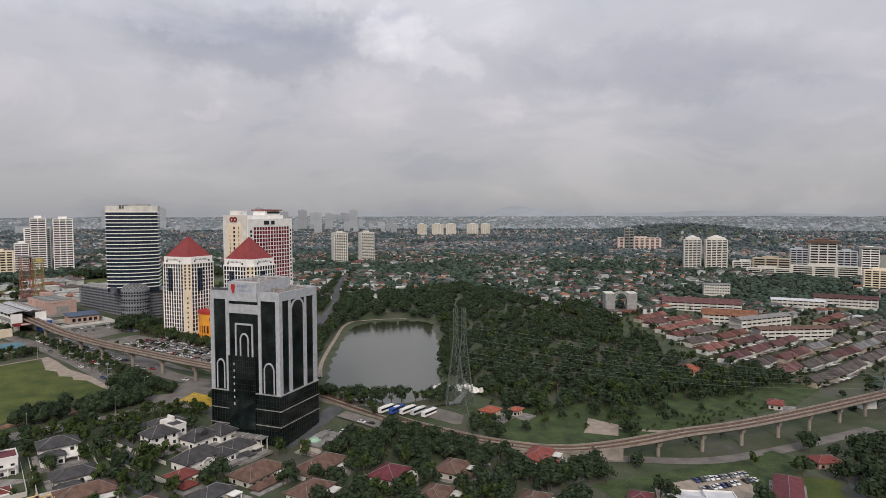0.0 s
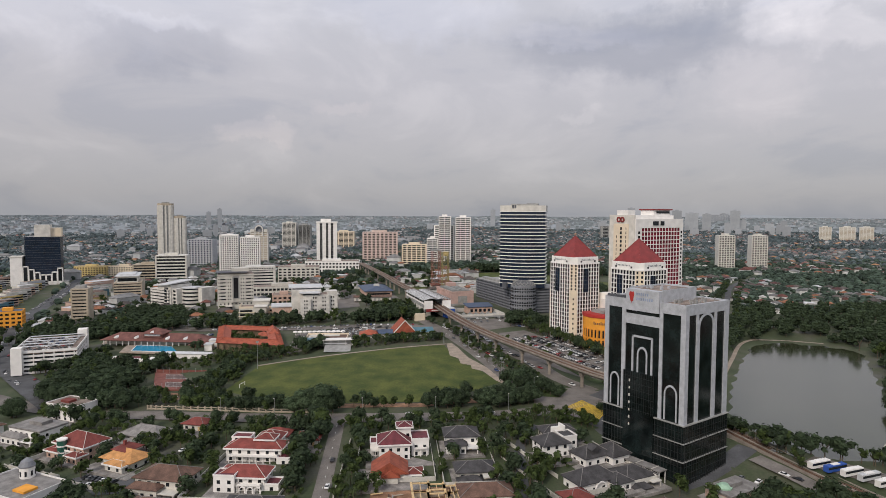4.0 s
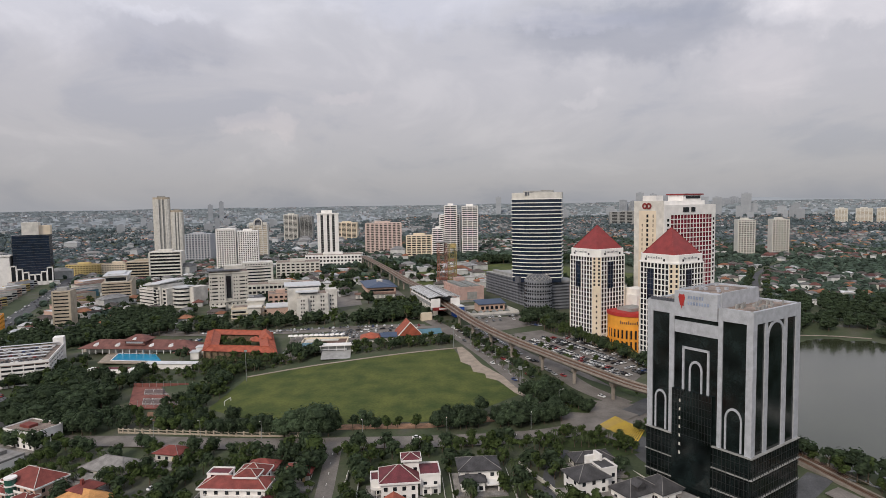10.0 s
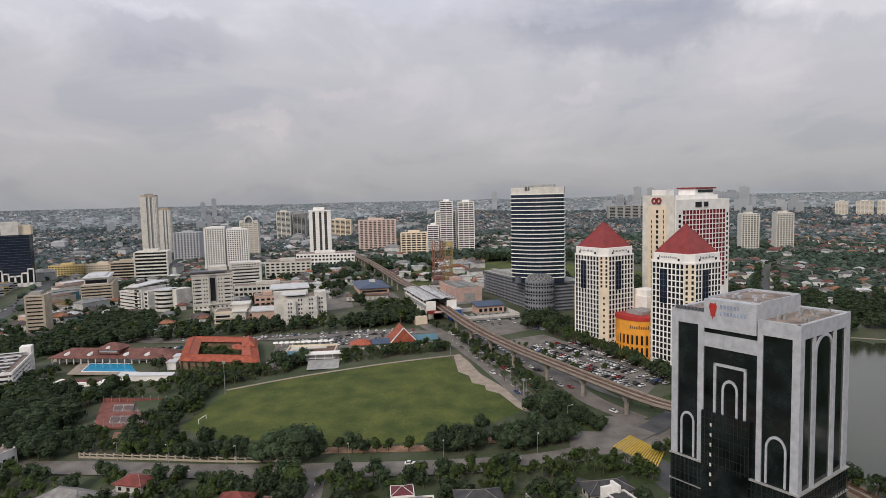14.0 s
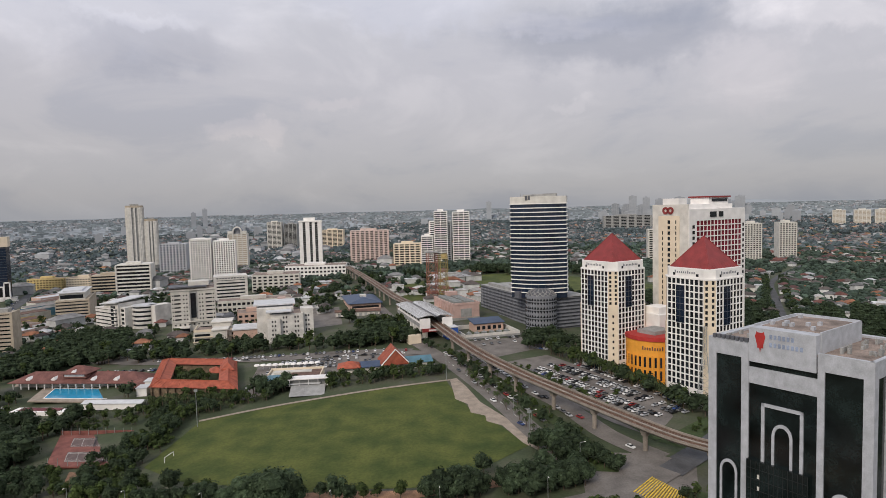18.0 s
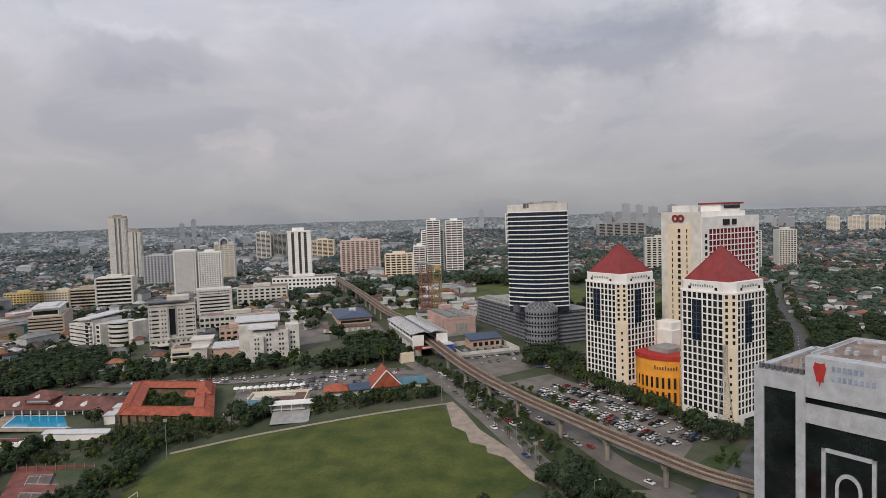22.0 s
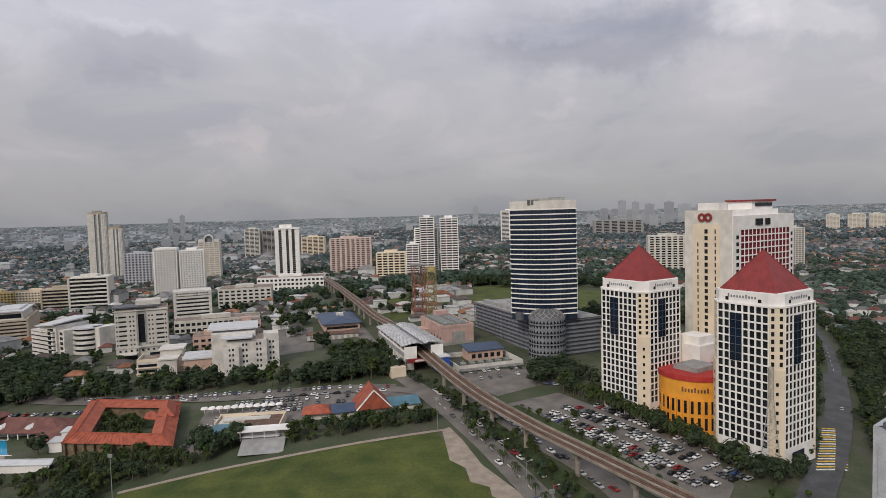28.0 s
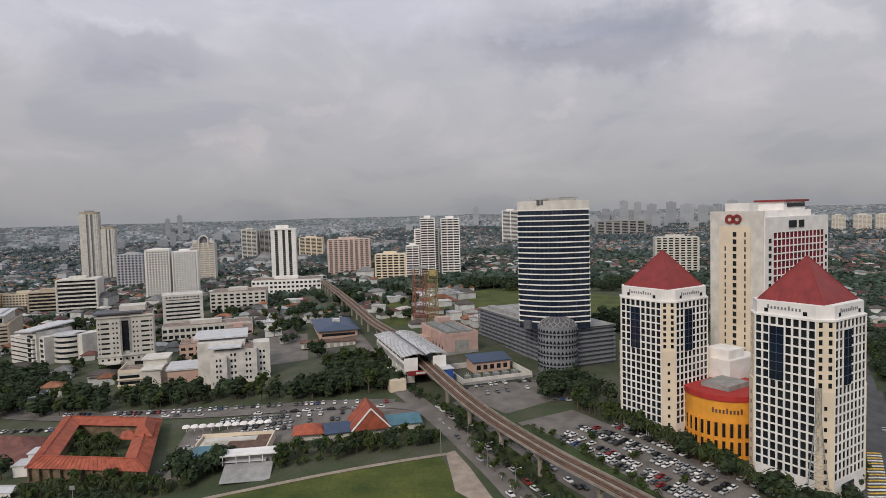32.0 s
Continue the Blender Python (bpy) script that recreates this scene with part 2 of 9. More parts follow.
def leafy(m, share_):
    """Thin leaves let part of the daylight through."""
    n, l = m.node_tree.nodes, m.node_tree.links
    b, out = n["Principled BSDF"], n["Material Output"]
    tr, mx = n.new("ShaderNodeBsdfTranslucent"), n.new("ShaderNodeMixShader")
    l.new(b.inputs["Base Color"].links[0].from_socket, tr.inputs["Color"])
    mx.inputs[0].default_value = share_
    l.new(b.outputs[0], mx.inputs[1])
    l.new(tr.outputs[0], mx.inputs[2])
    l.new(mx.outputs[0], out.inputs["Surface"])


for m_ in (LEAF, LEAFB, PALMM):
    leafy(m_, 0.4)


def water_mat(name, rgb, rough, wave):
    m = mat(name, rgb, rough, var=0.12, size=40, fine=1.8, bump=wave, spec=0.4)
    return m


LAKE = water_mat("lake_water", (0.036, 0.042, 0.022), 0.13, 0.12)
POOL = water_mat("pool_water", (0.03, 0.30, 0.50), 0.1, 0.1)

# town ground: earth, worn grass and paving in patches
TOWN = bpy.data.materials.new("town_ground")
TOWN.use_nodes = True
tn, tl = TOWN.node_tree.nodes, TOWN.node_tree.links
t_tc = tn.new("ShaderNodeTexCoord")
t_a, t_b, t_c = (tn.new("ShaderNodeTexNoise") for _ in range(3))
for nd, sc, de in ((t_a, 0.011, 6), (t_b, 0.06, 5), (t_c, 0.9, 3)):
    nd.inputs["Scale"].default_value, nd.inputs["Detail"].default_value = sc, de
    tl.new(t_tc.outputs["Object"], nd.inputs["Vector"])
t_r = tn.new("ShaderNodeValToRGB")
tr_ = t_r.color_ramp
tr_.elements[0].position, tr_.elements[0].color = 0.36, (0.034, 0.048, 0.020, 1)
tr_.elements[1].position, tr_.elements[1].color = 0.70, (0.13, 0.132, 0.122, 1)
for pos, col in ((0.48, (0.050, 0.066, 0.030, 1)), (0.55, (0.070, 0.075, 0.045, 1)), (0.62, (0.075, 0.077, 0.062, 1))):
    tr_.elements.new(pos).color = col
t_m = tn.new("ShaderNodeMixRGB")
t_m.inputs[0].default_value = 0.5
tl.new(t_a.outputs["Fac"], t_m.inputs[1])
tl.new(t_b.outputs["Fac"], t_m.inputs[2])
tl.new(t_m.outputs[0], t_r.inputs[0])
t_o = tn.new("ShaderNodeMixRGB")
t_o.blend_type, t_o.inputs[0].default_value = "OVERLAY", 0.4
tl.new(t_r.outputs[0], t_o.inputs[1])
tl.new(t_c.outputs["Fac"], t_o.inputs[2])
tl.new(t_o.outputs[0], tn["Principled BSDF"].inputs["Base Color"])
tn["Principled BSDF"].inputs["Roughness"].default_value = 0.95

# ---- building helpers ----


class Geo:
    """Collects faces in a local frame; put() makes one mesh object of them."""

    def __init__(self):
        self.v, self.f, self.k = [], [], []
        self.m = Matrix.Identity(4)

    def at(self, x=0, y=0, z=0, rz=0):
        self.m = pose(x, y, z, 0, 0, rz)
        return self

    def add(self, pts, faces, k=0):
        b = len(self.v)
        self.v += [tuple(self.m @ Vector(p)) for p in pts]
        self.f += [tuple(b + i for i in fc) for fc in faces]
        self.k += [k] * len(faces)
        return self

    def box(self, x0, y0, z0, x1, y1, z1, k=0):
        p = [(x0, y0, z0), (x1, y0, z0), (x1, y1, z0), (x0, y1, z0), (x0, y0, z1), (x1, y0, z1), (x1, y1, z1), (x0, y1, z1)]
        return self.add(p, [(0, 3, 2, 1), (4, 5, 6, 7), (0, 1, 5, 4), (1, 2, 6, 5), (2, 3, 7, 6), (3, 0, 4, 7)], k)

    def prism(self, pts, z0, z1, k=0, top=1.0):
        n = len(pts)
        cx, cy = sum(p[0] for p in pts) / n, sum(p[1] for p in pts) / n
        a = [(p[0], p[1], z0) for p in pts] + [(cx + (p[0] - cx) * top, cy + (p[1] - cy) * top, z1) for p in pts]
        return self.add(a, [tuple(range(n - 1, -1, -1)), tuple(range(n, 2 * n))] + [(i, (i + 1) % n, n + (i + 1) % n, n + i) for i in range(n)], k)

    def cone(self, pts, z0, apex, k=0):
        n = len(pts)
        return self.add([(p[0], p[1], z0) for p in pts] + [apex], [tuple(range(n - 1, -1, -1))] + [(i, (i + 1) % n, n) for i in range(n)], k)

    def gable(self, x0, y0, x1, y1, z0, z1, k=0, along="x", th=0.25):
        """Pitched roof with a ridge along x or y and a small thickness."""
        if along == "x":
            ym = (y0 + y1) / 2
            a = [(x0, y0, z0), (x1, y0, z0), (x1, y1, z0), (x0, y1, z0), (x0, ym, z1), (x1, ym, z1)]
            f = [(0, 1, 5, 4), (2, 3, 4, 5), (0, 4, 3), (1, 2, 5), (0, 3, 2, 1)]
        else:
            xm = (x0 + x1) / 2
            a = [(x0, y0, z0), (x1, y0, z0), (x1, y1, z0), (x0, y1, z0), (xm, y0, z1), (xm, y1, z1)]
            f = [(1, 2, 5, 4), (3, 0, 4, 5), (0, 1, 4), (2, 3, 5), (0, 3, 2, 1)]
        self.box(x0, y0, z0 - th, x1, y1, z0, k)
        return self.add(a, f, k)

    def hip(self, x0, y0, x1, y1, z0, z1, k=0, th=0.3):
        w, d = x1 - x0, y1 - y0
        if w >= d:
            a = [(x0 + d / 2, (y0 + y1) / 2, z1), (x1 - d / 2, (y0 + y1) / 2, z1)]
            f = [(0, 1, 5, 4), (1, 2, 5), (2, 3, 4, 5), (3, 0, 4)]
        else:
            a = [((x0 + x1) / 2, y0 + w / 2, z1), ((x0 + x1) / 2, y1 - w / 2, z1)]
            f = [(0, 1, 4), (1, 2, 5, 4), (2, 3, 5), (3, 0, 4, 5)]
        self.box(x0, y0, z0 - th, x1, y1, z0, k)
        return self.add([(x0, y0, z0), (x1, y0, z0), (x1, y1, z0), (x0, y1, z0)] + a, f, k)

    def cyl(self, x, y, z0, z1, r, n=12, k=0, top=1.0):
        return self.prism([(x + r * math.cos(2 * math.pi * i / n), y + r * math.sin(2 * math.pi * i / n)) for i in range(n)], z0, z1, k, top)

    def bar(self, a, b, r=0.1, k=0):
        """A square bar from a to b."""
        a, b = Vector(a), Vector(b)
        d = (b - a).normalized()
        s = d.cross(Vector((0, 0, 1)) if abs(d.z) < 0.9 else Vector((1, 0, 0))).normalized() * r
        u = d.cross(s).normalized() * r
        p = [a + s + u, a - s + u, a - s - u, a + s - u, b + s + u, b - s + u, b - s - u, b + s - u]
        return self.add([tuple(q) for q in p], [(3, 2, 1, 0), (4, 5, 6, 7), (0, 1, 5, 4), (1, 2, 6, 5), (2, 3, 7, 6), (3, 0, 4, 7)], k)

    def arch(self, x0, x1, z0, z1, y0, y1, band, k=0, n=10):
        """A round-headed frame in the wall plane: jambs and a half ring, between depths y0 and y1."""
        self.box(x0, y0, z0, x0 + band, y1, z1 - (x1 - x0) / 2, k)
        self.box(x1 - band, y0, z0, x1, y1, z1 - (x1 - x0) / 2, k)
        cx, cz, ro = (x0 + x1) / 2, z1 - (x1 - x0) / 2, (x1 - x0) / 2
        ri = ro - band
        for i in range(n):
            a, b = math.pi * i / n, math.pi * (i + 1) / n
            p = [(cx + r * math.cos(t), y, cz + r * math.sin(t) * 1.15) for y in (y0, y1) for r, t in ((ro, a), (ro, b), (ri, b), (ri, a))]
            self.add(p, [(0, 1, 2, 3), (7, 6, 5, 4), (0, 4, 5, 1), (1, 5, 6, 2), (2, 6, 7, 3), (3, 7, 4, 0)], k)
        return self

    def grid_wall(self, w, z0, z1, cols, rows, fx=0.6, fz=0.6, deep=0.3, k=0, skip=None):
        """A wall in the plane y=0 facing -y, with a recess for each window. Returns the windows' centres and their size."""
        cw, ch = w / cols, (z1 - z0) / rows
        a, b = cw * (1 - fx) / 2, ch * (1 - fz) / 2
        out = []
        for i in range(cols):
            for j in range(rows):
                x, z = i * cw, z0 + j * ch
                if skip and skip(i, j):
                    self.add([(x, 0, z), (x + cw, 0, z), (x + cw, 0, z + ch), (x, 0, z + ch)], [(0, 1, 2, 3)], k)
                    continue
                o = [(x, 0, z), (x + cw, 0, z), (x + cw, 0, z + ch), (x, 0, z + ch)]
                q = [(x + a, 0, z + b), (x + cw - a, 0, z + b), (x + cw - a, 0, z + ch - b), (x + a, 0, z + ch - b)]
                r = [(p[0], deep, p[2]) for p in q]
                self.add(o + q + r, [(0, 1, 5, 4), (1, 2, 6, 5), (2, 3, 7, 6), (3, 0, 4, 7), (4, 5, 9, 8), (5, 6, 10, 9), (6, 7, 11, 10), (7, 4, 8, 11)], k)
                out.append(tuple(self.m @ Vector((x + cw / 2, deep - 0.02, z + ch / 2))))
        return out, cw - 2 * a, ch - 2 * b

    def mesh(self, name, mats):
        me = bpy.data.meshes.new(name)
        me.from_pydata(self.v, [], self.f)
        for mm in mats if isinstance(mats, (list, tuple)) else [mats]:
            me.materials.append(mm)
        me.polygons.foreach_set("material_index", self.k)
        me.update()
        return me

    def put(self, name, mats, parent=None, label=""):
        ob = new(name, self.mesh(name, mats))
        ob.parent = parent
        return tagged(ob, label=label)


def ridge_caps(x0, y0, x1, y1, z0, z1, r=0.09):
    """Raised caps along the hips and the ridge of a hipped roof."""
    s = min(x1 - x0, y1 - y0) / 2
    if x1 - x0 >= y1 - y0:
        p, q = (x0 + s, (y0 + y1) / 2, z1), (x1 - s, (y0 + y1) / 2, z1)
        ends = ((x0, y0, p), (x0, y1, p), (x1, y0, q), (x1, y1, q))
    else:
        p, q = ((x0 + x1) / 2, y0 + s, z1), ((x0 + x1) / 2, y1 - s, z1)
        ends = ((x0, y0, p), (x1, y0, p), (x0, y1, q), (x1, y1, q))
    g = Geo().bar(p, tuple(a + (0.01 if i == 0 else 0) for i, a in enumerate(q)), r)
    for x, y, e in ends:
        g.bar((x, y, z0 + 0.2), e, r)
    return g


def thing(name, label, category, m, group="", kind=""):
    ob = new(name)
    ob.empty_display_size = 0.5
    ob.matrix_world = m
    return tagged(ob, label, category, group, kind)


def part(name, geo, mats, parent, label=""):
    return geo.put(name, mats, parent, label)


def share(name, me, parent, m):
    ob = new(name, me)
    ob.parent = parent
    ob.matrix_basis = m
    return ob


def panes(parent, spots, w, h, rz, mats=GLASS, name="window", limit=300):
    """One window object for each spot on one shared mesh; what is past the limit is joined."""
    me = Geo().box(-w / 2, 0, -h / 2, w / 2, 0.12, h / 2).mesh(name, mats) if limit else None
    for s in spots[:limit]:
        share(name, me, parent, pose(*s, 0, 0, rz))
    if len(spots) > limit:
        g = Geo()
        for s in spots[limit:]:
            g.at(*s, rz).box(-w / 2, 0, -h / 2, w / 2, 0.12, h / 2)
        tagged(g.put("windows_rest", mats, parent), kind="stuff")


# ---- the lie of the land ----
LAKE_Z = -3.0
SHORE = [(164, 300), (162, 276), (166, 256), (175, 240), (188, 230), (202, 229), (215, 238), (228, 262), (250, 294), (280, 342), (312, 398), (340, 446), (328, 474), (292, 488), (266, 476), (228, 418), (186, 346)]


def base_z(x, y):
    u = (min(max(y, 100), 1500) - 380) / 500
    s = u / math.sqrt(1 + u * u)
    q = min(max(x, -700), 700) / 300
    return 3.31 + 26.93 * s - 6.605 * s * s - 25.909 * q * q / (1 + q * q) - 0.042 * q * s + 8.871 * q / math.sqrt(1 + q * q)


def shore_gap(x, y):
    """Distance to the lake's edge, negative on the water."""
    best, inside, n = 1e9, False, len(SHORE)
    for i in range(n):
        (ax, ay), (bx, by) = SHORE[i], SHORE[(i + 1) % n]
        dx, dy = bx - ax, by - ay
        t = min(1, max(0, ((x - ax) * dx + (y - ay) * dy) / (dx * dx + dy * dy)))
        best = min(best, math.hypot(x - ax - t * dx, y - ay - t * dy))
        if (ay > y) != (by > y) and x < ax + (y - ay) / (by - ay) * dx:
            inside = not inside
    return -best if inside else best


def wooded_rise(x, y):
    """A low forested hill beyond the apartment towers: 1 on its top, 0 away from it."""
    return math.exp(-((math.degrees(math.atan2(x, y)) - 56) / 7) ** 2 - ((math.hypot(x, y) - 2550) / 330) ** 2)


def land(x, y):
    z = base_z(x, y)
    if 90 < x < 420 and 160 < y < 580:
        d = shore_gap(x, y)
        if d < 40:
            w = 1 if d < 6 else 1 - (d - 6) / 34
            w = w * w * (3 - 2 * w)
            z = z * (1 - w) + (LAKE_Z + 0.5) * w
            if d < 0:
                z -= min(2.5, -d * 0.35)
    z -= 4.5 * math.exp(-((x - 110) ** 2 + (y - 218) ** 2) / 1100)
    r = math.hypot(x, y)
    if r > 1800:
        z += 38 * min(1.0, (r - 1800) / 2900)
        z += wooded_rise(x, y) * 46
    return z


def on(x, y, rz=0, up=0.0):
    return pose(x, y, land(x, y) + up, 0, 0, rz)


def ground_mesh():
    xs = sorted(set(list(range(-760, 1000, 10)) + list(range(-2400, 2600, 60)) + list(range(-6500, 6600, 250))))
    ys = sorted(set(list(range(-60, 900, 10)) + list(range(-300, 1800, 50)) + list(range(-3000, 6400, 200))))
    v = [(x, y, land(x, y)) for y in ys for x in xs]
    w = len(xs)
    f = [(j * w + i, j * w + i + 1, (j + 1) * w + i + 1, (j + 1) * w + i) for j in range(len(ys) - 1) for i in range(w - 1)]
    me = bpy.data.meshes.new("ground")
    me.from_pydata(v, [], f)
    me.materials.append(TOWN)
    me.polygons.foreach_set("use_smooth", [True] * len(f))
    return me


tagged(new("ground", ground_mesh()), "gently rolling town ground of worn grass, earth and paving", "ground", kind="structure")


def strip(name, pts, width, m, label, category="road", up=0.12, step=6.0, height=None):
    """A ribbon on the land along a smoothed line."""
    P = [Vector((*p, 0)) for p in pts]
    line = []
    for i in range(len(P) - 1):
        a, b, c, d = P[max(i - 1, 0)], P[i], P[i + 1], P[min(i + 2, len(P) - 1)]
        n = max(1, int((c - b).length / step))
        for s in range(n):
            t = s / n
            line.append(0.5 * ((2 * b) + (c - a) * t + (2 * a - 5 * b + 4 * c - d) * t * t + (3 * b - a - 3 * c + d) * t ** 3))
    line.append(P[-1])
    g = Geo()
    vs, fs = [], []
    for i, p in enumerate(line):
        t = (line[min(i + 1, len(line) - 1)] - line[max(i - 1, 0)]).normalized()
        s = Vector((-t.y, t.x, 0)) * width / 2
        for q in (p + s, p - s):
            z = (height if height is not None else max(land(q.x, q.y), land(p.x, p.y))) + up
            vs.append((q.x, q.y, z))
        if i:
            fs.append((2 * i - 2, 2 * i - 1, 2 * i + 1, 2 * i))
    g.add(vs, fs)
    return tagged(g.put(name, m), label, category, kind="structure"), line


def patch(name, pts, m, label, category="ground", up=0.1, cell=8.0):
    """A sheet over a polygon of the plan that follows the land."""
    bm = bmesh.new()
    vs = [bm.verts.new((*p, 0)) for p in pts]
    bm.faces.new(vs)
    lo = [min(p[i] for p in pts) for i in (0, 1)]
    hi = [max(p[i] for p in pts) for i in (0, 1)]
    for i in (0, 1):
        c = lo[i] + cell
        while c < hi[i]:
            no = Vector((1, 0, 0)) if i == 0 else Vector((0, 1, 0))
            co = Vector((c, 0, 0)) if i == 0 else Vector((0, c, 0))
            bmesh.ops.bisect_plane(bm, geom=bm.verts[:] + bm.edges[:] + bm.faces[:], plane_co=co, plane_no=no)
            c += cell
    for v in bm.verts:
        v.co.z = land(v.co.x, v.co.y) + up
    bmesh.ops.recalc_face_normals(bm, faces=bm.faces[:])
    me = bpy.data.meshes.new(name)
    bm.to_mesh(me)
    bm.free()
    if me.polygons[0].normal.z < 0:
        me.flip_normals()
    me.materials.append(m)
    return tagged(new(name, me), label, category, kind="structure")

# ---- ground cover, roads, water ----
FIELD = [(-134, 352), (-127, 404), (-95, 413), (-66, 420), (-30, 428), (6, 434), (9, 420), (17, 388), (26, 378), (30, 366), (40, 343), (16, 322), (-10, 311), (-57, 315), (-112, 335)]
patch("playing_field", FIELD, GRASS, "broad mown green playing field with worn brown patches", "field")
strip("field_path", [(-128, 404), (-96, 414), (-66, 421), (-30, 429), (8, 436)], 2.6, PAVE, "narrow buff path along the far side of the field", "path", up=0.2)
patch("plaza_path", [(8, 437), (12, 439), (17, 423), (23, 398), (33, 377), (49, 342), (46, 334), (38, 346), (31, 366), (24, 372), (24, 379), (17, 384), (16, 396), (10, 404)], PAVE, "buff paved walk with a zigzag edge beside the field", "path", up=0.16, cell=6)
patch("worn_strip", [(-70, 312), (-57, 308), (-10, 303), (24, 308), (20, 316), (-10, 309), (-55, 314)], SOIL, "bare red earth strip between field and road", "ground", up=0.14)
strip("road", [(-300, 372), (-224, 332), (-155, 314), (-90, 298), (-40, 291), (0, 288), (40, 290), (68, 300), (92, 318)], 13, ASPHL, "worn grey asphalt street beside the field")
strip("road", [(-44, 150), (-46, 200), (-48, 232), (-50, 262), (-52, 290)], 7, ASPHL, "narrow worn asphalt lane between house gardens")
strip("road", [(-78, 769), (-45, 640), (-20, 545), (8, 472), (25, 424), (36, 388), (47, 350), (62, 312), (84, 284)], 11, ASPHL, "asphalt carriageway along the elevated railway")
strip("road", [(20, 500), (48, 425), (66, 388), (78, 352), (94, 328)], 12, ASPHL, "asphalt carriageway beneath the elevated railway")
strip("road", [(147, 240), (155, 222), (166, 200), (184, 174), (212, 146), (250, 124), (300, 100), (420, 84)], 8, ASPHL, "asphalt road along the low railway embankment")
strip("road", [(92, 316), (125, 345), (150, 373), (178, 406), (210, 449), (248, 507)], 12, ASPH, "wide grey road climbing away past the office towers")
strip("road", [(244, 501), (262, 528), (291, 579), (345, 690), (420, 830), (560, 1000)], 7, ASPH, "narrow grey road between trees beyond the towers")
strip("road", [(-330, 590), (-256, 556), (-210, 538), (-148, 522), (-110, 513), (-60, 508), (-16, 500), (20, 478)], 10, ASPHL, "asphalt street between club grounds and tree belt")
strip("road", [(-224, 332), (-275, 382), (-350, 462), (-402, 545), (-446, 630), (-534, 848), (-620, 1050), (-720, 1300)], 17, ASPH, "broad pale high street with shophouses")
strip("road", [(-300, 190), (-210, 212), (-130, 205), (-46, 196)], 7, ASPH, "narrow dark asphalt lane between house gardens")
strip("road", [(66, 300), (44, 262), (38, 232), (38, 200), (56, 172), (76, 140)], 5, ASPH, "narrow dark asphalt lane between house gardens")
patch("car_park", [(44, 466), (74, 480), (122, 402), (116, 372), (98, 348), (84, 366), (66, 400)], ASPHL, "worn pale asphalt car park in front of the towers", "car park", up=0.14)
patch("lot", [(-134, 700), (-96, 700), (-80, 610), (-118, 604)], ASPHL, "empty worn asphalt lot behind an office block", "car park")
patch("lot", [(14, 520), (70, 530), (78, 500), (40, 478)], ASPHL, "open worn asphalt yard by the railway", "car park")
patch("lot", [(-92, 505), (-6, 498), (0, 468), (-60, 462), (-112, 468)], ASPHL, "grey tarmac yard round low halls", "car park")
patch("forecourt", [(78, 284), (86, 292), (96, 288), (124, 238), (146, 254), (152, 246), (120, 224), (108, 218), (98, 236), (82, 266)], ASPH, "dark paved forecourt round a tower's foot", "pavement", up=0.14)
patch("junction", [(54, 296), (82, 286), (96, 296), (106, 322), (92, 332), (70, 334), (58, 320)], ASPHL, "worn asphalt road junction", "road", up=0.155)
patch("verge", [(98, 344), (132, 372), (140, 362), (112, 332)], VERGE, "rough green verge by the crossing", "ground", up=0.13)
patch("verge", [(58, 318), (66, 330), (80, 331), (72, 316)], VERGE, "grassy traffic island at the junction", "ground", up=0.22)
patch("verge", [(40, 284), (58, 291), (72, 287), (84, 272), (70, 268), (50, 276)], VERGE, "rough green verge between street and gardens", "ground", up=0.2)
patch("verge", [(86, 296), (98, 300), (112, 290), (104, 280), (92, 286)], VERGE, "rough green verge beside the junction", "ground", up=0.2)
patch("park_lawn", [(196, 150), (420, 130), (520, 150), (400, 190), (300, 200), (214, 214)], VERGE, "rough green park lawn near the railway", "ground", up=0.13)
patch("park_lawn", [(210, 70), (330, 72), (330, 96), (210, 112)], VERGE, "rough green verge below the viaduct", "ground", up=0.13)
patch("lot", [(236, 98), (290, 88), (268, 68), (242, 58), (214, 78)], PAVE, "pale paved car park round a white hall", "car park", up=0.16)
patch("park_lawn", [(304, 72), (318, 58), (286, 38), (268, 48)], GRASS, "small bright garden lawn beside a red-roofed house", "ground", up=0.16)
strip("road", [(340, 80), (330, 60), (306, 42), (284, 30)], 6, ASPH, "narrow dark asphalt lane between house gardens")
patch("bare_plot", [(310, 34), (330, 24), (320, 10), (300, 16)], SOIL, "bare orange-brown earth plot", "ground", up=0.15)
patch("bare_plot", [(256, 160), (276, 176), (284, 160), (270, 148)], PAVE, "pale trodden clearing in the park", "ground", up=0.2)
strip("path", [(276, 160), (292, 146), (318, 134), (350, 128), (386, 128)], 3, PAVE, "pale curving park path", "path", up=0.22)
patch("lot", [(162, 230), (172, 236), (206, 204), (198, 196)], ASPHL, "worn asphalt coach park by the lake", "car park", up=0.16)
patch("lot", [(-166, 240), (-156, 246), (-134, 234), (-134, 222), (-146, 222)], ASPH, "dark asphalt house yard with parked cars", "car park", up=0.16)
strip("median", [(14, 490), (30, 450), (44, 408), (55, 376), (66, 346)], 7, VERGE, "grassy median between two carriageways", "verge", up=0.2)
strip("median", [(46, 462), (62, 432), (80, 396), (94, 362), (100, 346)], 6, VERGE, "grassy strip beside a car park", "verge", up=0.22)
strip("service_road", [(-320, 578), (-256, 563), (-210, 545), (-148, 529), (-110, 520), (-60, 515), (-16, 507)], 6, ASPHL, "asphalt parking lane beside a tree belt", "road", up=0.13)
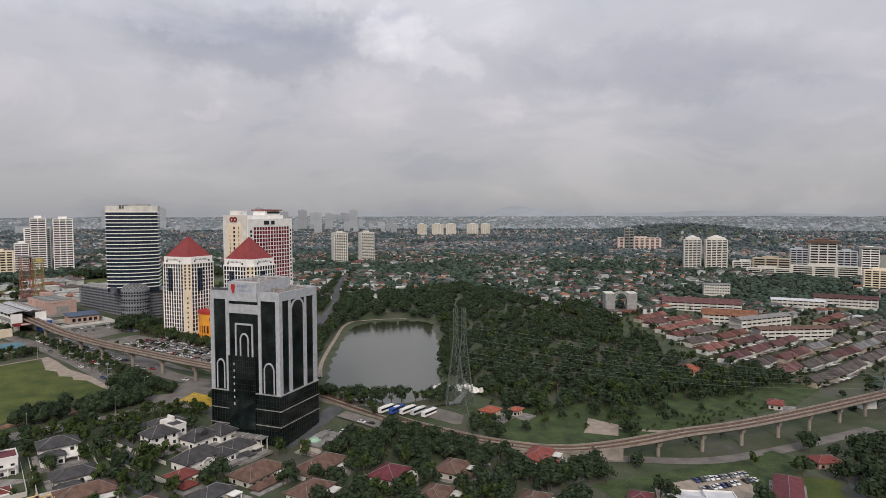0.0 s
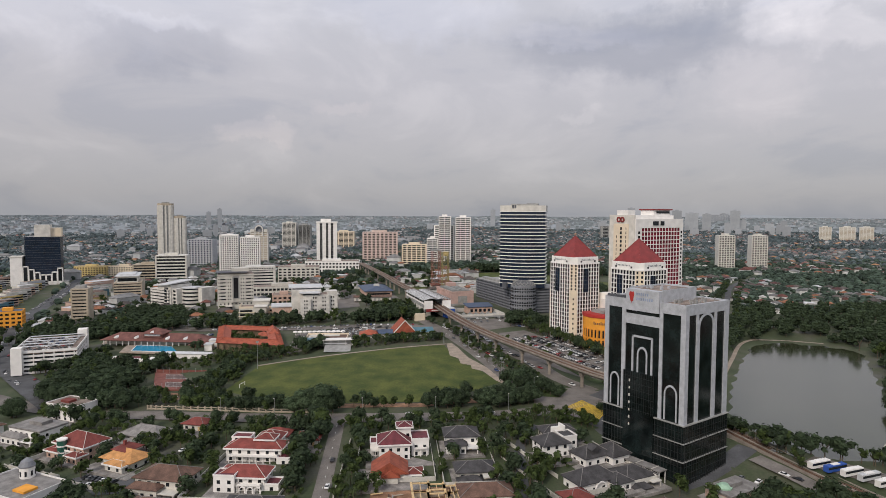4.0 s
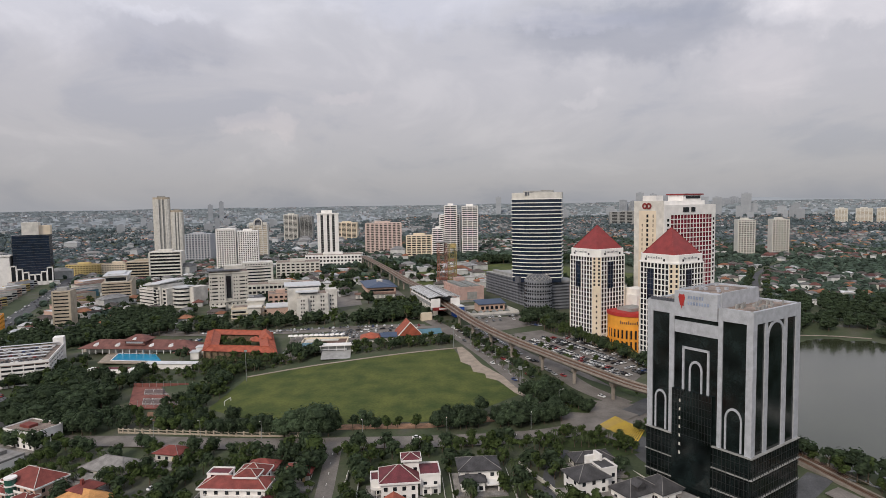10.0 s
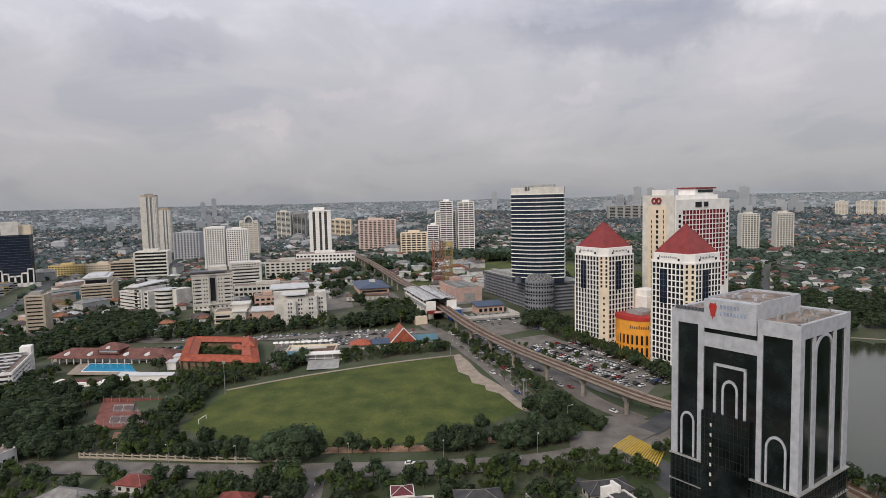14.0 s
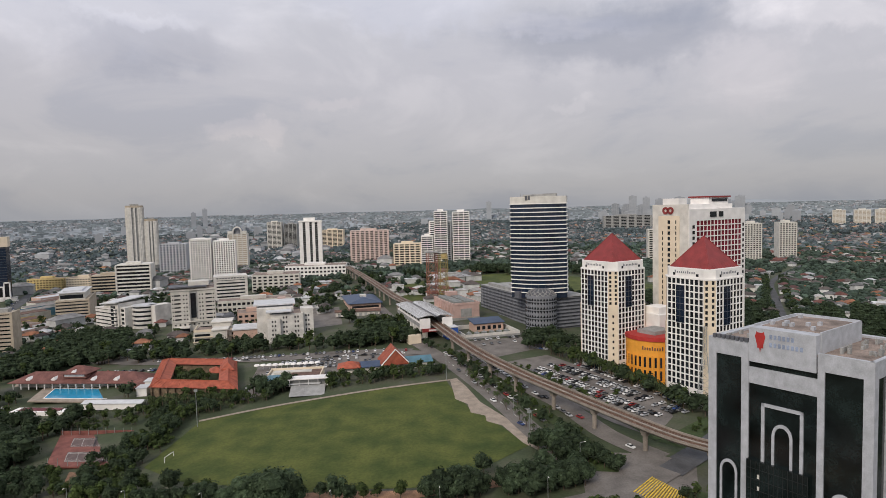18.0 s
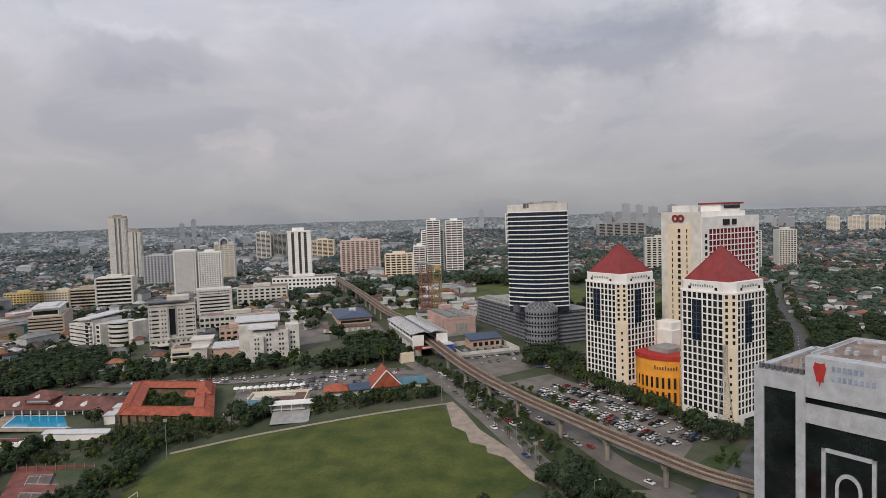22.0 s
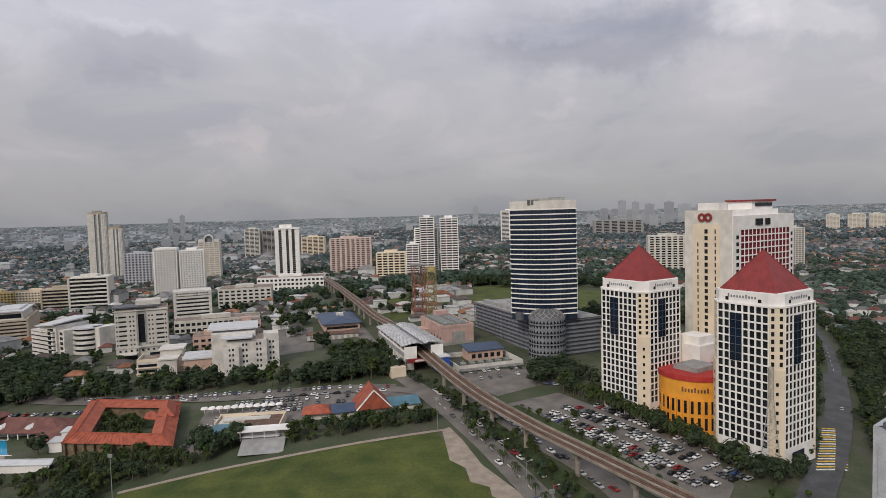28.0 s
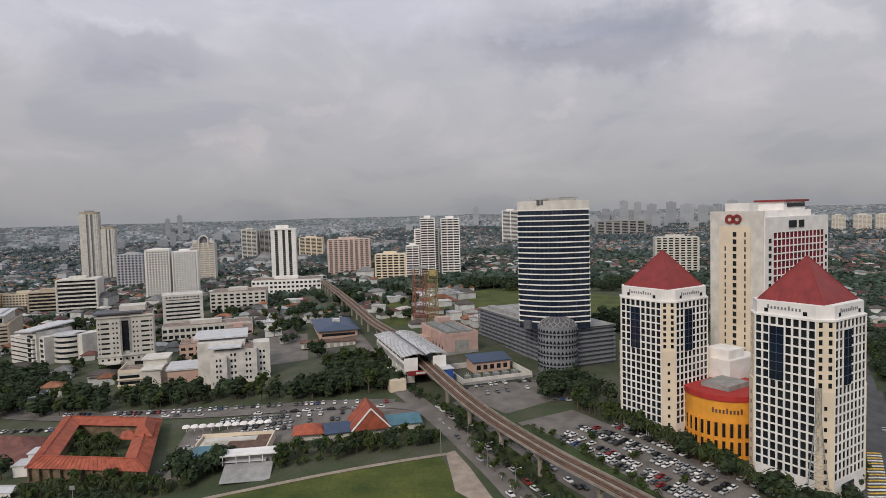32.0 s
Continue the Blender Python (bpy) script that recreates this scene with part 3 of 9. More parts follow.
patch("yard", [(-122, 498), (-108, 500), (-104, 436), (-114, 430)], ASPHL, "asphalt drive beside the clubhouse", "car park", up=0.15)
patch("yard", [(-300, 520), (-200, 508), (-196, 500), (-296, 508)], PAVE, "paved strip behind the swimming club", "pavement", up=0.15)
patch("open_field", [(34, 720), (120, 690), (230, 690), (270, 780), (130, 900), (40, 870)], GRASS, "distant green field behind the glass tower", "field")
patch("open_field", [(-30, 700), (20, 690), (30, 800), (-40, 860)], GRASS, "distant green field beside the railway", "field")

bm = bmesh.new()
bm.faces.new([bm.verts.new((x, y, LAKE_Z)) for x, y in [(148, 290), (152, 248), (186, 218), (210, 214), (244, 246), (276, 290), (332, 385), (356, 450), (335, 490), (290, 502), (255, 482), (215, 420), (170, 350)]])
me = bpy.data.meshes.new("water")
bm.to_mesh(me)
bm.free()
if me.polygons[0].normal.z < 0:
    me.flip_normals()
me.materials.append(LAKE)
tagged(new("water", me), "still olive-grey lake reflecting a pale sky", "lake", kind="structure")
strip("lake_path", [(164, 312), (182, 352), (224, 424), (262, 484), (292, 496), (330, 482)], 3, PAVE, "pale paved promenade round the lake", "path", up=0.3)

# ---- black office tower with white arched frames ----
bt = thing("office_tower", "black glass tower with pale arched frames and flat roof", "office building", pose(105.6, 220.2, -10, 0, 0, 35))
BLACKTR = mat("black_trim", (0.02, 0.022, 0.022), 0.5, var=0.1, size=2)
BW, BD, BH, BP = 32.5, 42.0, 78.5, 27.0   # right face, left face, height, podium height
g = Geo().box(0.15, 0.15, 0, BW - 0.15, BD - 0.15, BH - 1.0)
part("glass_body", g, BLACKGL, bt, "black-green curtain glass")
g = Geo().box(-0.3, -0.3, 0, BW + 0.9, BD + 0.9, BP)
part("podium", g, BLACKGL, bt, "dark tinted glass podium")
g = Geo()
for z in (11.0, 19.0):
    g.box(-1.05, -1.05, z, BW + 1.0, BD * 0.42, z + 0.24)
    g.box(-1.05, BD * 0.62, z - 1.5, 0, BD + 1.0, z - 1.26)
g.box(-1.05, -1.05, BP - 0.3, BW + 1.0, BD + 1.0, BP + 0.05)
part("podium_band", g, GREY, bt, "thin grey ledges")
# window grid lines on podium
g = Geo()
for i in range(26):
    y = i * BD / 25
    g.box(-1.0, y - 0.08, 0, -0.86, y + 0.08, BP)
for i in range(19):
    x = i * BW / 18
    g.box(x - 0.08, -1.0, 0, x + 0.08, -0.86, BP)
for z in range(3, 27, 3):
    g.box(-1.0, -0.3, z - 0.06, -0.87, BD, z + 0.06)
    g.box(0, -1.0, z - 0.06, BW, -0.87, z + 0.06)
part("podium_mullions", g, BLACKTR, bt)
# left face (towards -x): wall frame with x running from the far end to the near corner


def black_left(geo):
    geo.at(0, BD, 0, -90)
    geo.m = geo.m @ Matrix.Diagonal((BD / 50, 1, 1, 1))
    return geo


def black_front(geo):
    """Plan drawn 27.5 by 50 m, fitted to the tower."""
    geo.m = Matrix.Diagonal((BW / 27.5, 1, 1, 1))
    return geo


def black_roof(geo):
    geo.m = Matrix.Diagonal((BW / 27.5, BD / 50, 1, 1))
    return geo


for x0, x1 in ((0.0, 13.5), (35.0, 50.0)):
    g = black_left(Geo())
    g.box(x0, -0.3, BP, x0 + 2.0, 0.8, BH - 4.6)
    g.box(x1 - 2.5, -0.3, BP, x1, 0.8, BH - 4.6)
    g.box(x0, -0.3, BH - 4.6, x1, 0.8, BH)
    part("white_frame", g, LIGHTST, bt, "pale stone frame")
    g = black_left(Geo())
    g.arch(x0 + 3.4, x1 - 3.9, BP + 0.4, BP + 15.5, -0.2, 0.7, 0.75)
    part("arch_frame", g, LIGHTST, bt, "pale round-headed arch")
g = black_left(Geo())
g.box(13.5, -0.12, BH - 11.5, 35, 0.7, BH - 6.8)
part("lintel", g, LIGHTST, bt, "wide pale lintel")
g = black_left(Geo())
g.box(13.8, -0.7, BH - 5.2, 34.7, 8, BH + 4.5)
part("sign_wall", g, LIGHTST, bt, "grey-white parapet wall")
g = black_left(Geo())
g.box(17.8, -0.3, BH * 0.577, 18.8, 0.7, BH * 0.79)
g.box(30.0, -0.3, BH * 0.577, 31.0, 0.7, BH * 0.79)
g.box(17.8, -0.3, BH * 0.79 - 0.9, 31.0, 0.7, BH * 0.79)
part("portal_frame", g, LIGHTST, bt, "pale square portal")
g = black_left(Geo())
g.arch(21.2, 27.7, BH * 0.577, BH * 0.722, -0.22, 0.7, 0.8)
part("arch_frame", g, LIGHTST, bt, "pale round-headed arch")
g = black_left(Geo())
g.box(13.5, -1.1, 0, 33, 0.4, BH * 0.577)
part("lower_bay", g, BLACKGL, bt, "projecting dark glass bay")
g = black_left(Geo())
for i in range(14):
    g.box(13.5 + i * 1.5 - 0.06, -1.2, BP, 13.5 + i * 1.5 + 0.06, -1.05, BH * 0.577)
for z in range(28, 45, 3):
    g.box(13.5, -1.2, z - 0.06, 33, -1.05, z + 0.06)
part("bay_mullions", g, BLACKTR, bt)
for i in range(7):
    g = black_left(Geo())
    g.box(17.2, -1.2, 20 + i * 3.4, 18.0, -1.0, 21.2 + i * 3.4)
    part("window", g, OFFW, bt, "small pale window")
# red shield emblem and unreadable blue lettering
g = black_left(Geo())
g.add([(16.4, -0.85, BH + 3.6), (17.6, -0.85, BH + 3.0), (18.8, -0.85, BH + 3.6), (19.3, -0.85, BH + 2.2), (18.7, -0.85, BH + 0.2), (18.0, -0.85, BH - 0.6), (17.6, -0.85, BH - 2.2), (17.2, -0.85, BH - 0.6), (16.5, -0.85, BH + 0.2), (15.9, -0.85, BH + 2.2)], [tuple(range(10))])
g.add([(16.6, -0.75, BH + 3.3), (18.6, -0.75, BH + 3.3), (18.6, -0.75, BH - 1), (16.6, -0.75, BH - 1)], [(0, 1, 2, 3)])
part("emblem", g, REDP, bt, "red shield emblem")
g = black_left(Geo())
for row, n in ((0, 6), (1, 8)):
    for i in range(n):
        part("sign_bar", black_left(Geo()).box(20.6 + i * 1.35, -0.82, BH + 1.9 - row * 2.2, 21.4 + i * 1.35, -0.7, BH + 3.1 - row * 2.2), SIGNB, bt)
# right face (towards -y)
g = black_front(Geo())
g.box(-0.3, -0.3, BP, 1.9, 0.8, BH)
part("corner_pier", g, LIGHTST, bt, "pale corner pier")
for x0, x1 in ((6.6, 7.9), (18.2, 19.6), (25.0, 27.8)):
    g = black_front(Geo()).box(x0, -0.3, BP, x1, 0.8, BH - 4.5)
    part("white_pier", g, LIGHTST, bt, "pale stone pier")
g = black_front(Geo()).box(1.9, -0.3, BH - 4.5, 27.8, 0.8, BH)
part("white_band", g, LIGHTST, bt, "pale stone top band")
g = black_front(Geo()).arch(7.9, 18.2, BP, BH - 5.0, -0.2, 0.6, 0.9)
part("arch_frame", g, LIGHTST, bt, "pale round-headed arch")
g = Geo().box(BW - 1, 0, 0, BW + 0.9, BD, BH).box(0, BD - 1, 0, BW, BD + 0.9, BH)
part("back_wall", g, LIGHTST, bt, "pale grey wall")
g = Geo().box(0, 0, BH - 1.0, BW, BD, BH - 0.6)
part("roof_slab", g, ROOFDK, bt, "stained brown flat roof")
g = black_roof(Geo()).box(1.5, 15, BH - 0.6, 23, 36, BH + 4.4)
g.box(3, 16.5, BH + 4.4, 21.5, 34.5, BH + 4.6, 1)
g.box(1.5, 15, BH + 4.4, 23, 15.5, BH + 5.1).box(1.5, 35.5, BH + 4.4, 23, 36, BH + 5.1).box(22.5, 15, BH + 4.4, 23, 36, BH + 5.1)
part("penthouse", g, [LIGHTST, ROOFDK], bt, "grey roof plant block")
rnd = random.Random(4)
for i in range(34):
    x, y = rnd.uniform(2, 25), rnd.choice((rnd.uniform(2, 13), rnd.uniform(38, 48)))
    s = rnd.uniform(0.5, 1.3)
    part("roof_unit", black_roof(Geo()).box(x, y, BH - 0.6, x + s, y + s * 0.8, BH + rnd.uniform(0.2, 1.2)), GREY, bt)
for i in range(8):
    x, y = rnd.uniform(4, 20), rnd.uniform(18, 33)
    part("roof_unit", black_roof(Geo()).box(x, y, BH + 4.6, x + 1.2, y + 1, BH + 5.6), LIGHTST, bt)
for i in range(9):
    g = Geo().box(-0.6, BD - 12.5 + i * 1.35, BH, 0.3, BD - 11.6 + i * 1.35, BH + 1.1)
    part("roof_lamp", g, DGREY, bt)


ec = thing("entrance_canopy", "long low grey canopy on white posts beside a tower", "canopy", pose(105.6, 220.2, 0, 0, 0, 35))
part("canopy_roof", Geo().box(-8.6, 5, -3.2, -3.4, 37, -2.8), GREYR, ec, "grey flat canopy roof")
for i in range(9):
    for x in (-8.2, -3.9):
        part("post", Geo().box(x, 5.5 + i * 3.8, -9.5, x + 0.3, 5.8 + i * 3.8, -3.2), WHITE, ec)
for i in range(4):
    part("canopy_rib", Geo().box(-8.6, 9 + i * 8, -2.8, -3.4, 9.3 + i * 8, -2.55), OFFW, ec)

# ---- twin office towers with red pyramid roofs ----
REDGL = mat("dark_red_glass", (0.15, 0.010, 0.022), 0.55, var=0.3, size=5, bump=0.0, each=0.35, spec=0.15)


def pyramid_tower(x, y, label):
    z0 = land(x, y) - 1
    t = thing("office_tower", label, "office building", pose(x, y, z0, 0, 0, 30), "pair of towers with pyramid roofs")
    h, c, top, apex = 15.5, 4.4, 73.6 - z0, 90.0 - z0
    base, zt = 8.5, top - 5.2
    wf = 2 * h - 2 * c
    blue = (lambda i, j: i in (2, 3) and 10 <= j <= 15)
    for rz, ox, oy, seen in ((-90, -h, h - c, True), (0, -h + c, -h, True), (90, h, -h + c, False), (180, h - c, h, False)):
        g = Geo().at(ox, oy, 0, rz)
        if seen:
            sp, w, hh = g.grid_wall(wf, base, zt, 8, 17, 0.73, 0.82, 0.28, skip=blue)
            g.box(0, 0, 0, wf, 0.5, base)
            part("wall", g, WHITE, t, "white window-grid wall")
            panes(t, sp, w, hh, rz)
            cw, ch = wf / 8, (zt - base) / 17
            g = Geo().at(ox, oy, 0, rz).box(2 * cw + 0.2, -0.25, base + 10 * ch, 4 * cw - 0.2, 0.4, base + 16 * ch - 0.4)
            part("tall_window", g, BLUEGL, t, "tall dark blue glass panel")
            g = Geo().at(ox, oy, 0, rz)
            for q in range(1, 6):
                g.box(2 * cw + 0.2, -0.32, base + (10 + q) * ch - 0.1, 4 * cw - 0.2, -0.2, base + (10 + q) * ch + 0.1)
            g.box(3 * cw - 0.08, -0.32, base + 10 * ch, 3 * cw + 0.08, -0.2, base + 16 * ch - 0.4)
            part("glazing_grid", g, DGREY, t)
            g = Geo().at(ox, oy, 0, rz).box(wf * 0.25, -0.3, 0.2, wf * 0.62, 0.3, 6.5)
            part("entrance", g, BLUEGL, t, "dark glass entrance")
            for i in range(9):
                g = Geo().at(ox, oy, 0, rz).box(i * cw - 0.10, -0.12, base, i * cw + 0.10, 0.1, zt)
                part("pier", g, WHITE, t)
        else:
            g.box(0, 0, 0, wf, 0.5, zt)
            part("wall", g, CREAM, t, "cream wall")
    L = c * math.sqrt(2)
    for rz, ox, oy in ((-45, -h, -h + c), (45, h - c, -h), (135, h, h - c), (-135, -h + c, h)):
        g = Geo().at(ox, oy, 0, rz)
        sp, w, hh = g.grid_wall(L, base + 33, zt, 2, 8, 0.4, 0.62, 0.3)
        g.box(0, 0, 0, L, 0.5, base + 33)
        part("corner_wall", g, CREAM, t, "cream chamfered corner")
        panes(t, sp, w, hh, rz)
        g = Geo().at(ox, oy, 0, rz).box(0.3, -0.5, 0, L - 0.3, 0.3, base + 32.4)
        part("corner_pilaster", g, CREAM, t, "cream pilaster")
        sp = []
        for j in range(9):
            g = Geo().at(ox, oy, 0, rz).box(L / 2 - 0.5, -0.58, 4 + j * 3.8, L / 2 + 0.5, -0.4, 5.4 + j * 3.8)
            part("slit_window", g, GLASS, t)
    oct_ = [(-h, -h + c), (-h + c, -h), (h - c, -h), (h, -h + c), (h, h - c), (h - c, h), (-h + c, h), (-h, h - c)]
    g = Geo().prism([(0.96 * a, 0.96 * b) for a, b in oct_], zt, top)
    g.prism([(1.015 * a, 1.015 * b) for a, b in oct_], zt - 0.3, zt + 0.4)
    part("crown", g, WHITE, t, "white crown storey")
    for rz, ox, oy in ((-90, -h * 0.96, h - c), (0, -h + c, -h * 0.96)):
        for fx in (0.18, 0.82):
            g = Geo().at(ox, oy, 0, rz).box(wf * fx - 0.7, -0.1, zt + 1.2, wf * fx + 0.7, 0.4, zt + 2.6)
            part("crown_window", g, GLASS, t)
        g = Geo().at(ox, oy, 0, rz)
        for i in range(10):
            g = Geo().at(ox, oy, 0, rz).box(wf * 0.2 + i * wf * 0.058, -0.14, zt + 2.5, wf * 0.2 + i * wf * 0.058 + 0.6, 0.1, zt + (4.0 if i in (0, 6) else 3.5))
            part("sign_bar", g, SLAT, t)
    q = 0.81 * h
    g = Geo().cone([(-q, -q), (q, -q), (q, q), (-q, q)], top - 0.6, (0, 0, apex))
    part("roof", g, REDROOF, t, "steep red pyramid roof")
    g = Geo()
    for i in range(-5, 6):
        f = i / 6
        for sx, sy in ((1, 0), (0, 1)):
            for s in (-1, 1):
                a = (f * q, s * q, top - 0.5) if sx else (s * q, f * q, top - 0.5)
                k = abs(f)
                b = (f * q, s * q * k, top - 0.5 + (apex - top) * (1 - k)) if sx else (s * q * k, f * q, top - 0.5 + (apex - top) * (1 - k))
                g.bar(a, b, 0.07)
    for sx in (-1, 1):
        for sy in (-1, 1):
            g.bar((sx * q, sy * q, top - 0.5), (0, 0, apex), 0.16)
    part("roof_seams", g, REDROOF, t)
    return t


pyramid_tower(111, 456.5, "white and cream office tower with red pyramid roof")
tb = pyramid_tower(144.5, 402.5, "white and cream office tower with red pyramid roof")
part("side_slab", Geo().box(14.9, -8, 0, 21, 12, 38), CREAM, tb, "lower cream side slab")
for i in range(7):
    part("slit_window", Geo().box(17, -8.1, 4 + i * 4.6, 18.4, -7.8, 6 + i * 4.6), GLASS, tb)

# ---- hotel slab behind the twin towers ----
hz = land(170, 480)
ht = thing("hotel", "tall white and cream hotel slab with red window grid", "hotel", pose(159, 456, hz, 0, 0, 30))
HW, HD, HH = 57.0, 27.0, 103.4 - land(170, 480)
g = Geo()
sp, w, hh = g.at(7, 0, 0, 0).grid_wall(46, HH - 62, HH - 7, 13, 16, 0.86, 0.82, 0.3)
part("window_grid", g, WHITE, ht, "white mullion grid")
panes(ht, sp, w, hh, 0, REDGL)
g = Geo().box(7, 0, 0, 53, 1.2, HH - 62).box(0, 0, 0, 7, 1.2, HH).box(53, 0, 0, HW, 1.2, HH).box(7, 0, HH - 7, 53, 1.2, HH)
g.box(0, 1.2, 0, HW, HD, HH)
part("wall", g, WHITE, ht, "white rendered wall")
for i in range(14):
    g = Geo().box(3.0, -0.12, HH - 12 - i * 3.5, 5.2, 0.3, HH - 10 - i * 3.5)
    part("window", g, GLASS, ht)
    g = Geo().box(54, -0.12, HH - 12 - i * 3.5, 55.6, 0.3, HH - 10 - i * 3.5)
    part("window", g, GLASS, ht)
g = Geo().at(-0.4, HD + 0.6, 0, -90).box(0, -0.3, 0, 27, 1, HH + 3.2)
part("end_wall", g, PALE, ht, "pale end wall")
g = Geo().at(-0.8, HD + 0.6, 0, -90).box(5, -0.25, 0, 21, 0.4, HH - 4)
part("end_panel", g, CREAM, ht, "cream recessed end panel")
for i in range(19):
    for x, w_ in ((8.0, 0.6), (12.3, 1.8), (18.2, 0.6)):
        if i > 1 or x > 10:
            g = Geo().at(-1.1, HD + 0.6, 0, -90).box(x, -0.1, HH - 9 - i * 3.5, x + w_, 0.3, HH - 6.8 - i * 3.5)
            part("window", g, GLASS, ht)
for cx in (10.6, 14.4):
    ring = [(2.3, 1.1)]
    v, f, n_ = [], [], 16
    for i in range(n_):
        q = 2 * math.pi * i / n_
        v += [(r * math.cos(q), y, r * math.sin(q)) for r, y in ((2.3, -0.15), (1.1, -0.15), (1.1, 0.4), (2.3, 0.4))]
        o, p = 4 * i, 4 * ((i + 1) % n_)
        f += [(o + j, o + (j + 1) % 4, p + (j + 1) % 4, p + j) for j in range(4)]
    part("emblem_ring", Geo().at(-1.25, HD + 0.6 - cx, HH - 0.6, -90).add(v, f), REDROOF, ht, "dark red ring emblem")
g = Geo().box(20, -0.6, HH - 5.2, 26, 0.4, HH - 1.8).box(29, -0.6, HH - 5.2, 33, 0.4, HH - 1.8)
part("top_window", g, GLASS, ht)
g = Geo().box(4, 6, HH, 52, 24, HH + 3).box(30, 8, HH + 3, 50, 22, HH + 7.2).box(0, 8, HH, 8, 20, HH + 7)
part("roof_block", g, WHITE, ht, "white roof storey")
g = Geo().box(29, 7, HH + 7.2, 52, 23, HH + 8.2).box(33, 7.6, HH + 4.6, 49, 8.1, HH + 6.4, 1)
part("roof_canopy", g, [REDROOF, GLASS], ht, "thin red roof edge")
g = Geo().box(-14, -18, 0, 12, 4, 22).box(-12, -12, 22, 2, 2, 30)
part("link_block", g, PALE, ht, "pale lower link block")

# ---- yellow rotunda between the towers ----
rx, ry, rr = 131.0, 437.0, 17.0
rz0 = land(rx, ry) - 1
rt = thing("rotunda", "round ochre-yellow shopping hall with red parapet and dark windows", "shopping mall", pose(rx, ry, rz0, 0, 0, 30))
RH = 31.5 - rz0
part("drum", Geo().cyl(0, 0, 0, RH - 2.4, rr, 40), YELLOW, rt, "ochre-yellow curved wall")
part("parapet", Geo().cyl(0, 0, RH - 2.4, RH, rr + 0.6, 40).cyl(0, 0, RH, RH + 0.05, rr - 1, 40), REDP, rt, "red parapet ring")
part("roof_plant", Geo().box(-9, -7, RH, 6, 6, RH + 2.2), GREY, rt)
for i in range(22):
    a = radians(150 + i * 10)
    for z, hgt in ((2.0, 5.6), (9.4, 5.8)):
        g = Geo().at(rr * math.cos(a), rr * math.sin(a), z, math.degrees(a) + 90).box(-0.6, -0.2, 0, 0.6, 0.3, hgt)
        part("window", g, GLASS, rt)
    g = Geo().at(rr * math.cos(a + 0.087), rr * math.sin(a + 0.087), 0, math.degrees(a) + 95).box(-0.4, -0.6, 0, 0.4, 0.3, 16)
    part("pilaster", g, YELLOW, rt)
g = Geo()
for i in range(9):
    a = radians(196 + i * 4.6)
    part("sign_bar", Geo().at(rr * math.cos(a), rr * math.sin(a), RH - 7.5, math.degrees(a) + 90).box(-0.4, -0.3, 0, 0.3, 0.2, 1.5 if i % 4 else 2.2), BROWNR, rt)
g = Geo().box(6, 2, 0, 30, 22, RH + 9).box(8, 4, RH + 9, 20, 16, RH + 13)
part("rear_block", g, WHITE, rt, "white block behind the drum")

# ---- curved glass office tower on a louvred podium ----
pz = land(85, 555) - 1
px = thing("office_tower", "curved blue glass tower with white floor bands", "office building", pose(82.5, 556, pz, 0, 0, -14))
PT, PB = 115.2 - pz, 25.5
arc = [(-21.5 + 43 * i / 16, -7.0 * math.sin(math.pi * i / 16)) for i in range(17)]
plan_ = arc + [(21.5, 22), (-21.5, 22)]
part("glass_body", Geo().prism(plan_, PB, PT - 4), BLUEGL, px, "dark blue curved curtain glass")
fl = (PT - 6 - PB - 4) / 21
g0 = Geo()
n = len(arc)
for z0, z1, o in ((0, 0.72, 0.5),):
    v = [(x * 1.012, y - o, z) for z in (z0, z1) for x, y in arc] + [(x, y + 0.3, z) for z in (z0, z1) for x, y in arc]
    f = []
    for i in range(n - 1):
        f += [(i, i + 1, n + i + 1, n + i), (n + i, n + i + 1, 3 * n + i + 1, 3 * n + i), (i + 1, i, 2 * n + i, 2 * n + i + 1)]
    g0.add(v, f)
    g0.box(-22.0, -0.2, z0, -21.4, 22.2, z1).box(21.4, -0.2, z0, 22.0, 22.2, z1)
band = g0.mesh("floor_band", WHITE)
for i in range(22):
    share("floor_band", band, px, pose(0, 0, PB + 4 + i * fl))
g = Geo()
for i in range(1, 16):
    x, y = arc[i]
    g.bar((x, y - 0.05, PB + 3), (x, y - 0.05, PT - 5), 0.05)
part("mullions", g, DGREY, px)
g = Geo().prism([(x * 1.01, y - 0.3) for x, y in arc] + [(21.8, 22.3), (-21.8, 22.3)], PT - 5.4, PT)
part("crown", g, PALE, px, "pale crown parapet")
g = Geo().box(-12, 2, PT, 14, 16, PT + 1.6).bar((-13, -4, PT), (-13, -4, PT + 2.5), 0.1).bar((4, -5, PT + 1.6), (15, -3, PT + 1.6), 0.3)
part("roof_plant", g, GREY, px)
g = Geo().cyl(-16, -3, PB, PB + 5, 3, 10).prism([(x * 0.97, y * 0.9 + 1) for x, y in plan_], PB, PB + 4)
part("recessed_storey", g, DGREY, px)


def lettering(text, size, m, parent, mat_, label):
    cu = bpy.data.curves.new("lettering", "FONT")
    cu.body, cu.size, cu.extrude, cu.align_x = text, size, 0.12, "CENTER"
    tmp = bpy.data.objects.new("tmp", cu)
    scene.collection.objects.link(tmp)
    dg = bpy.context.evaluated_depsgraph_get()
    me = bpy.data.meshes.new_from_object(tmp.evaluated_get(dg))
    bpy.data.objects.remove(tmp)
    me.materials.clear()
    me.materials.append(mat_)
    ob = new("lettering", me)
    ob.parent, ob.matrix_basis = parent, m
    return tagged(ob, label=label)


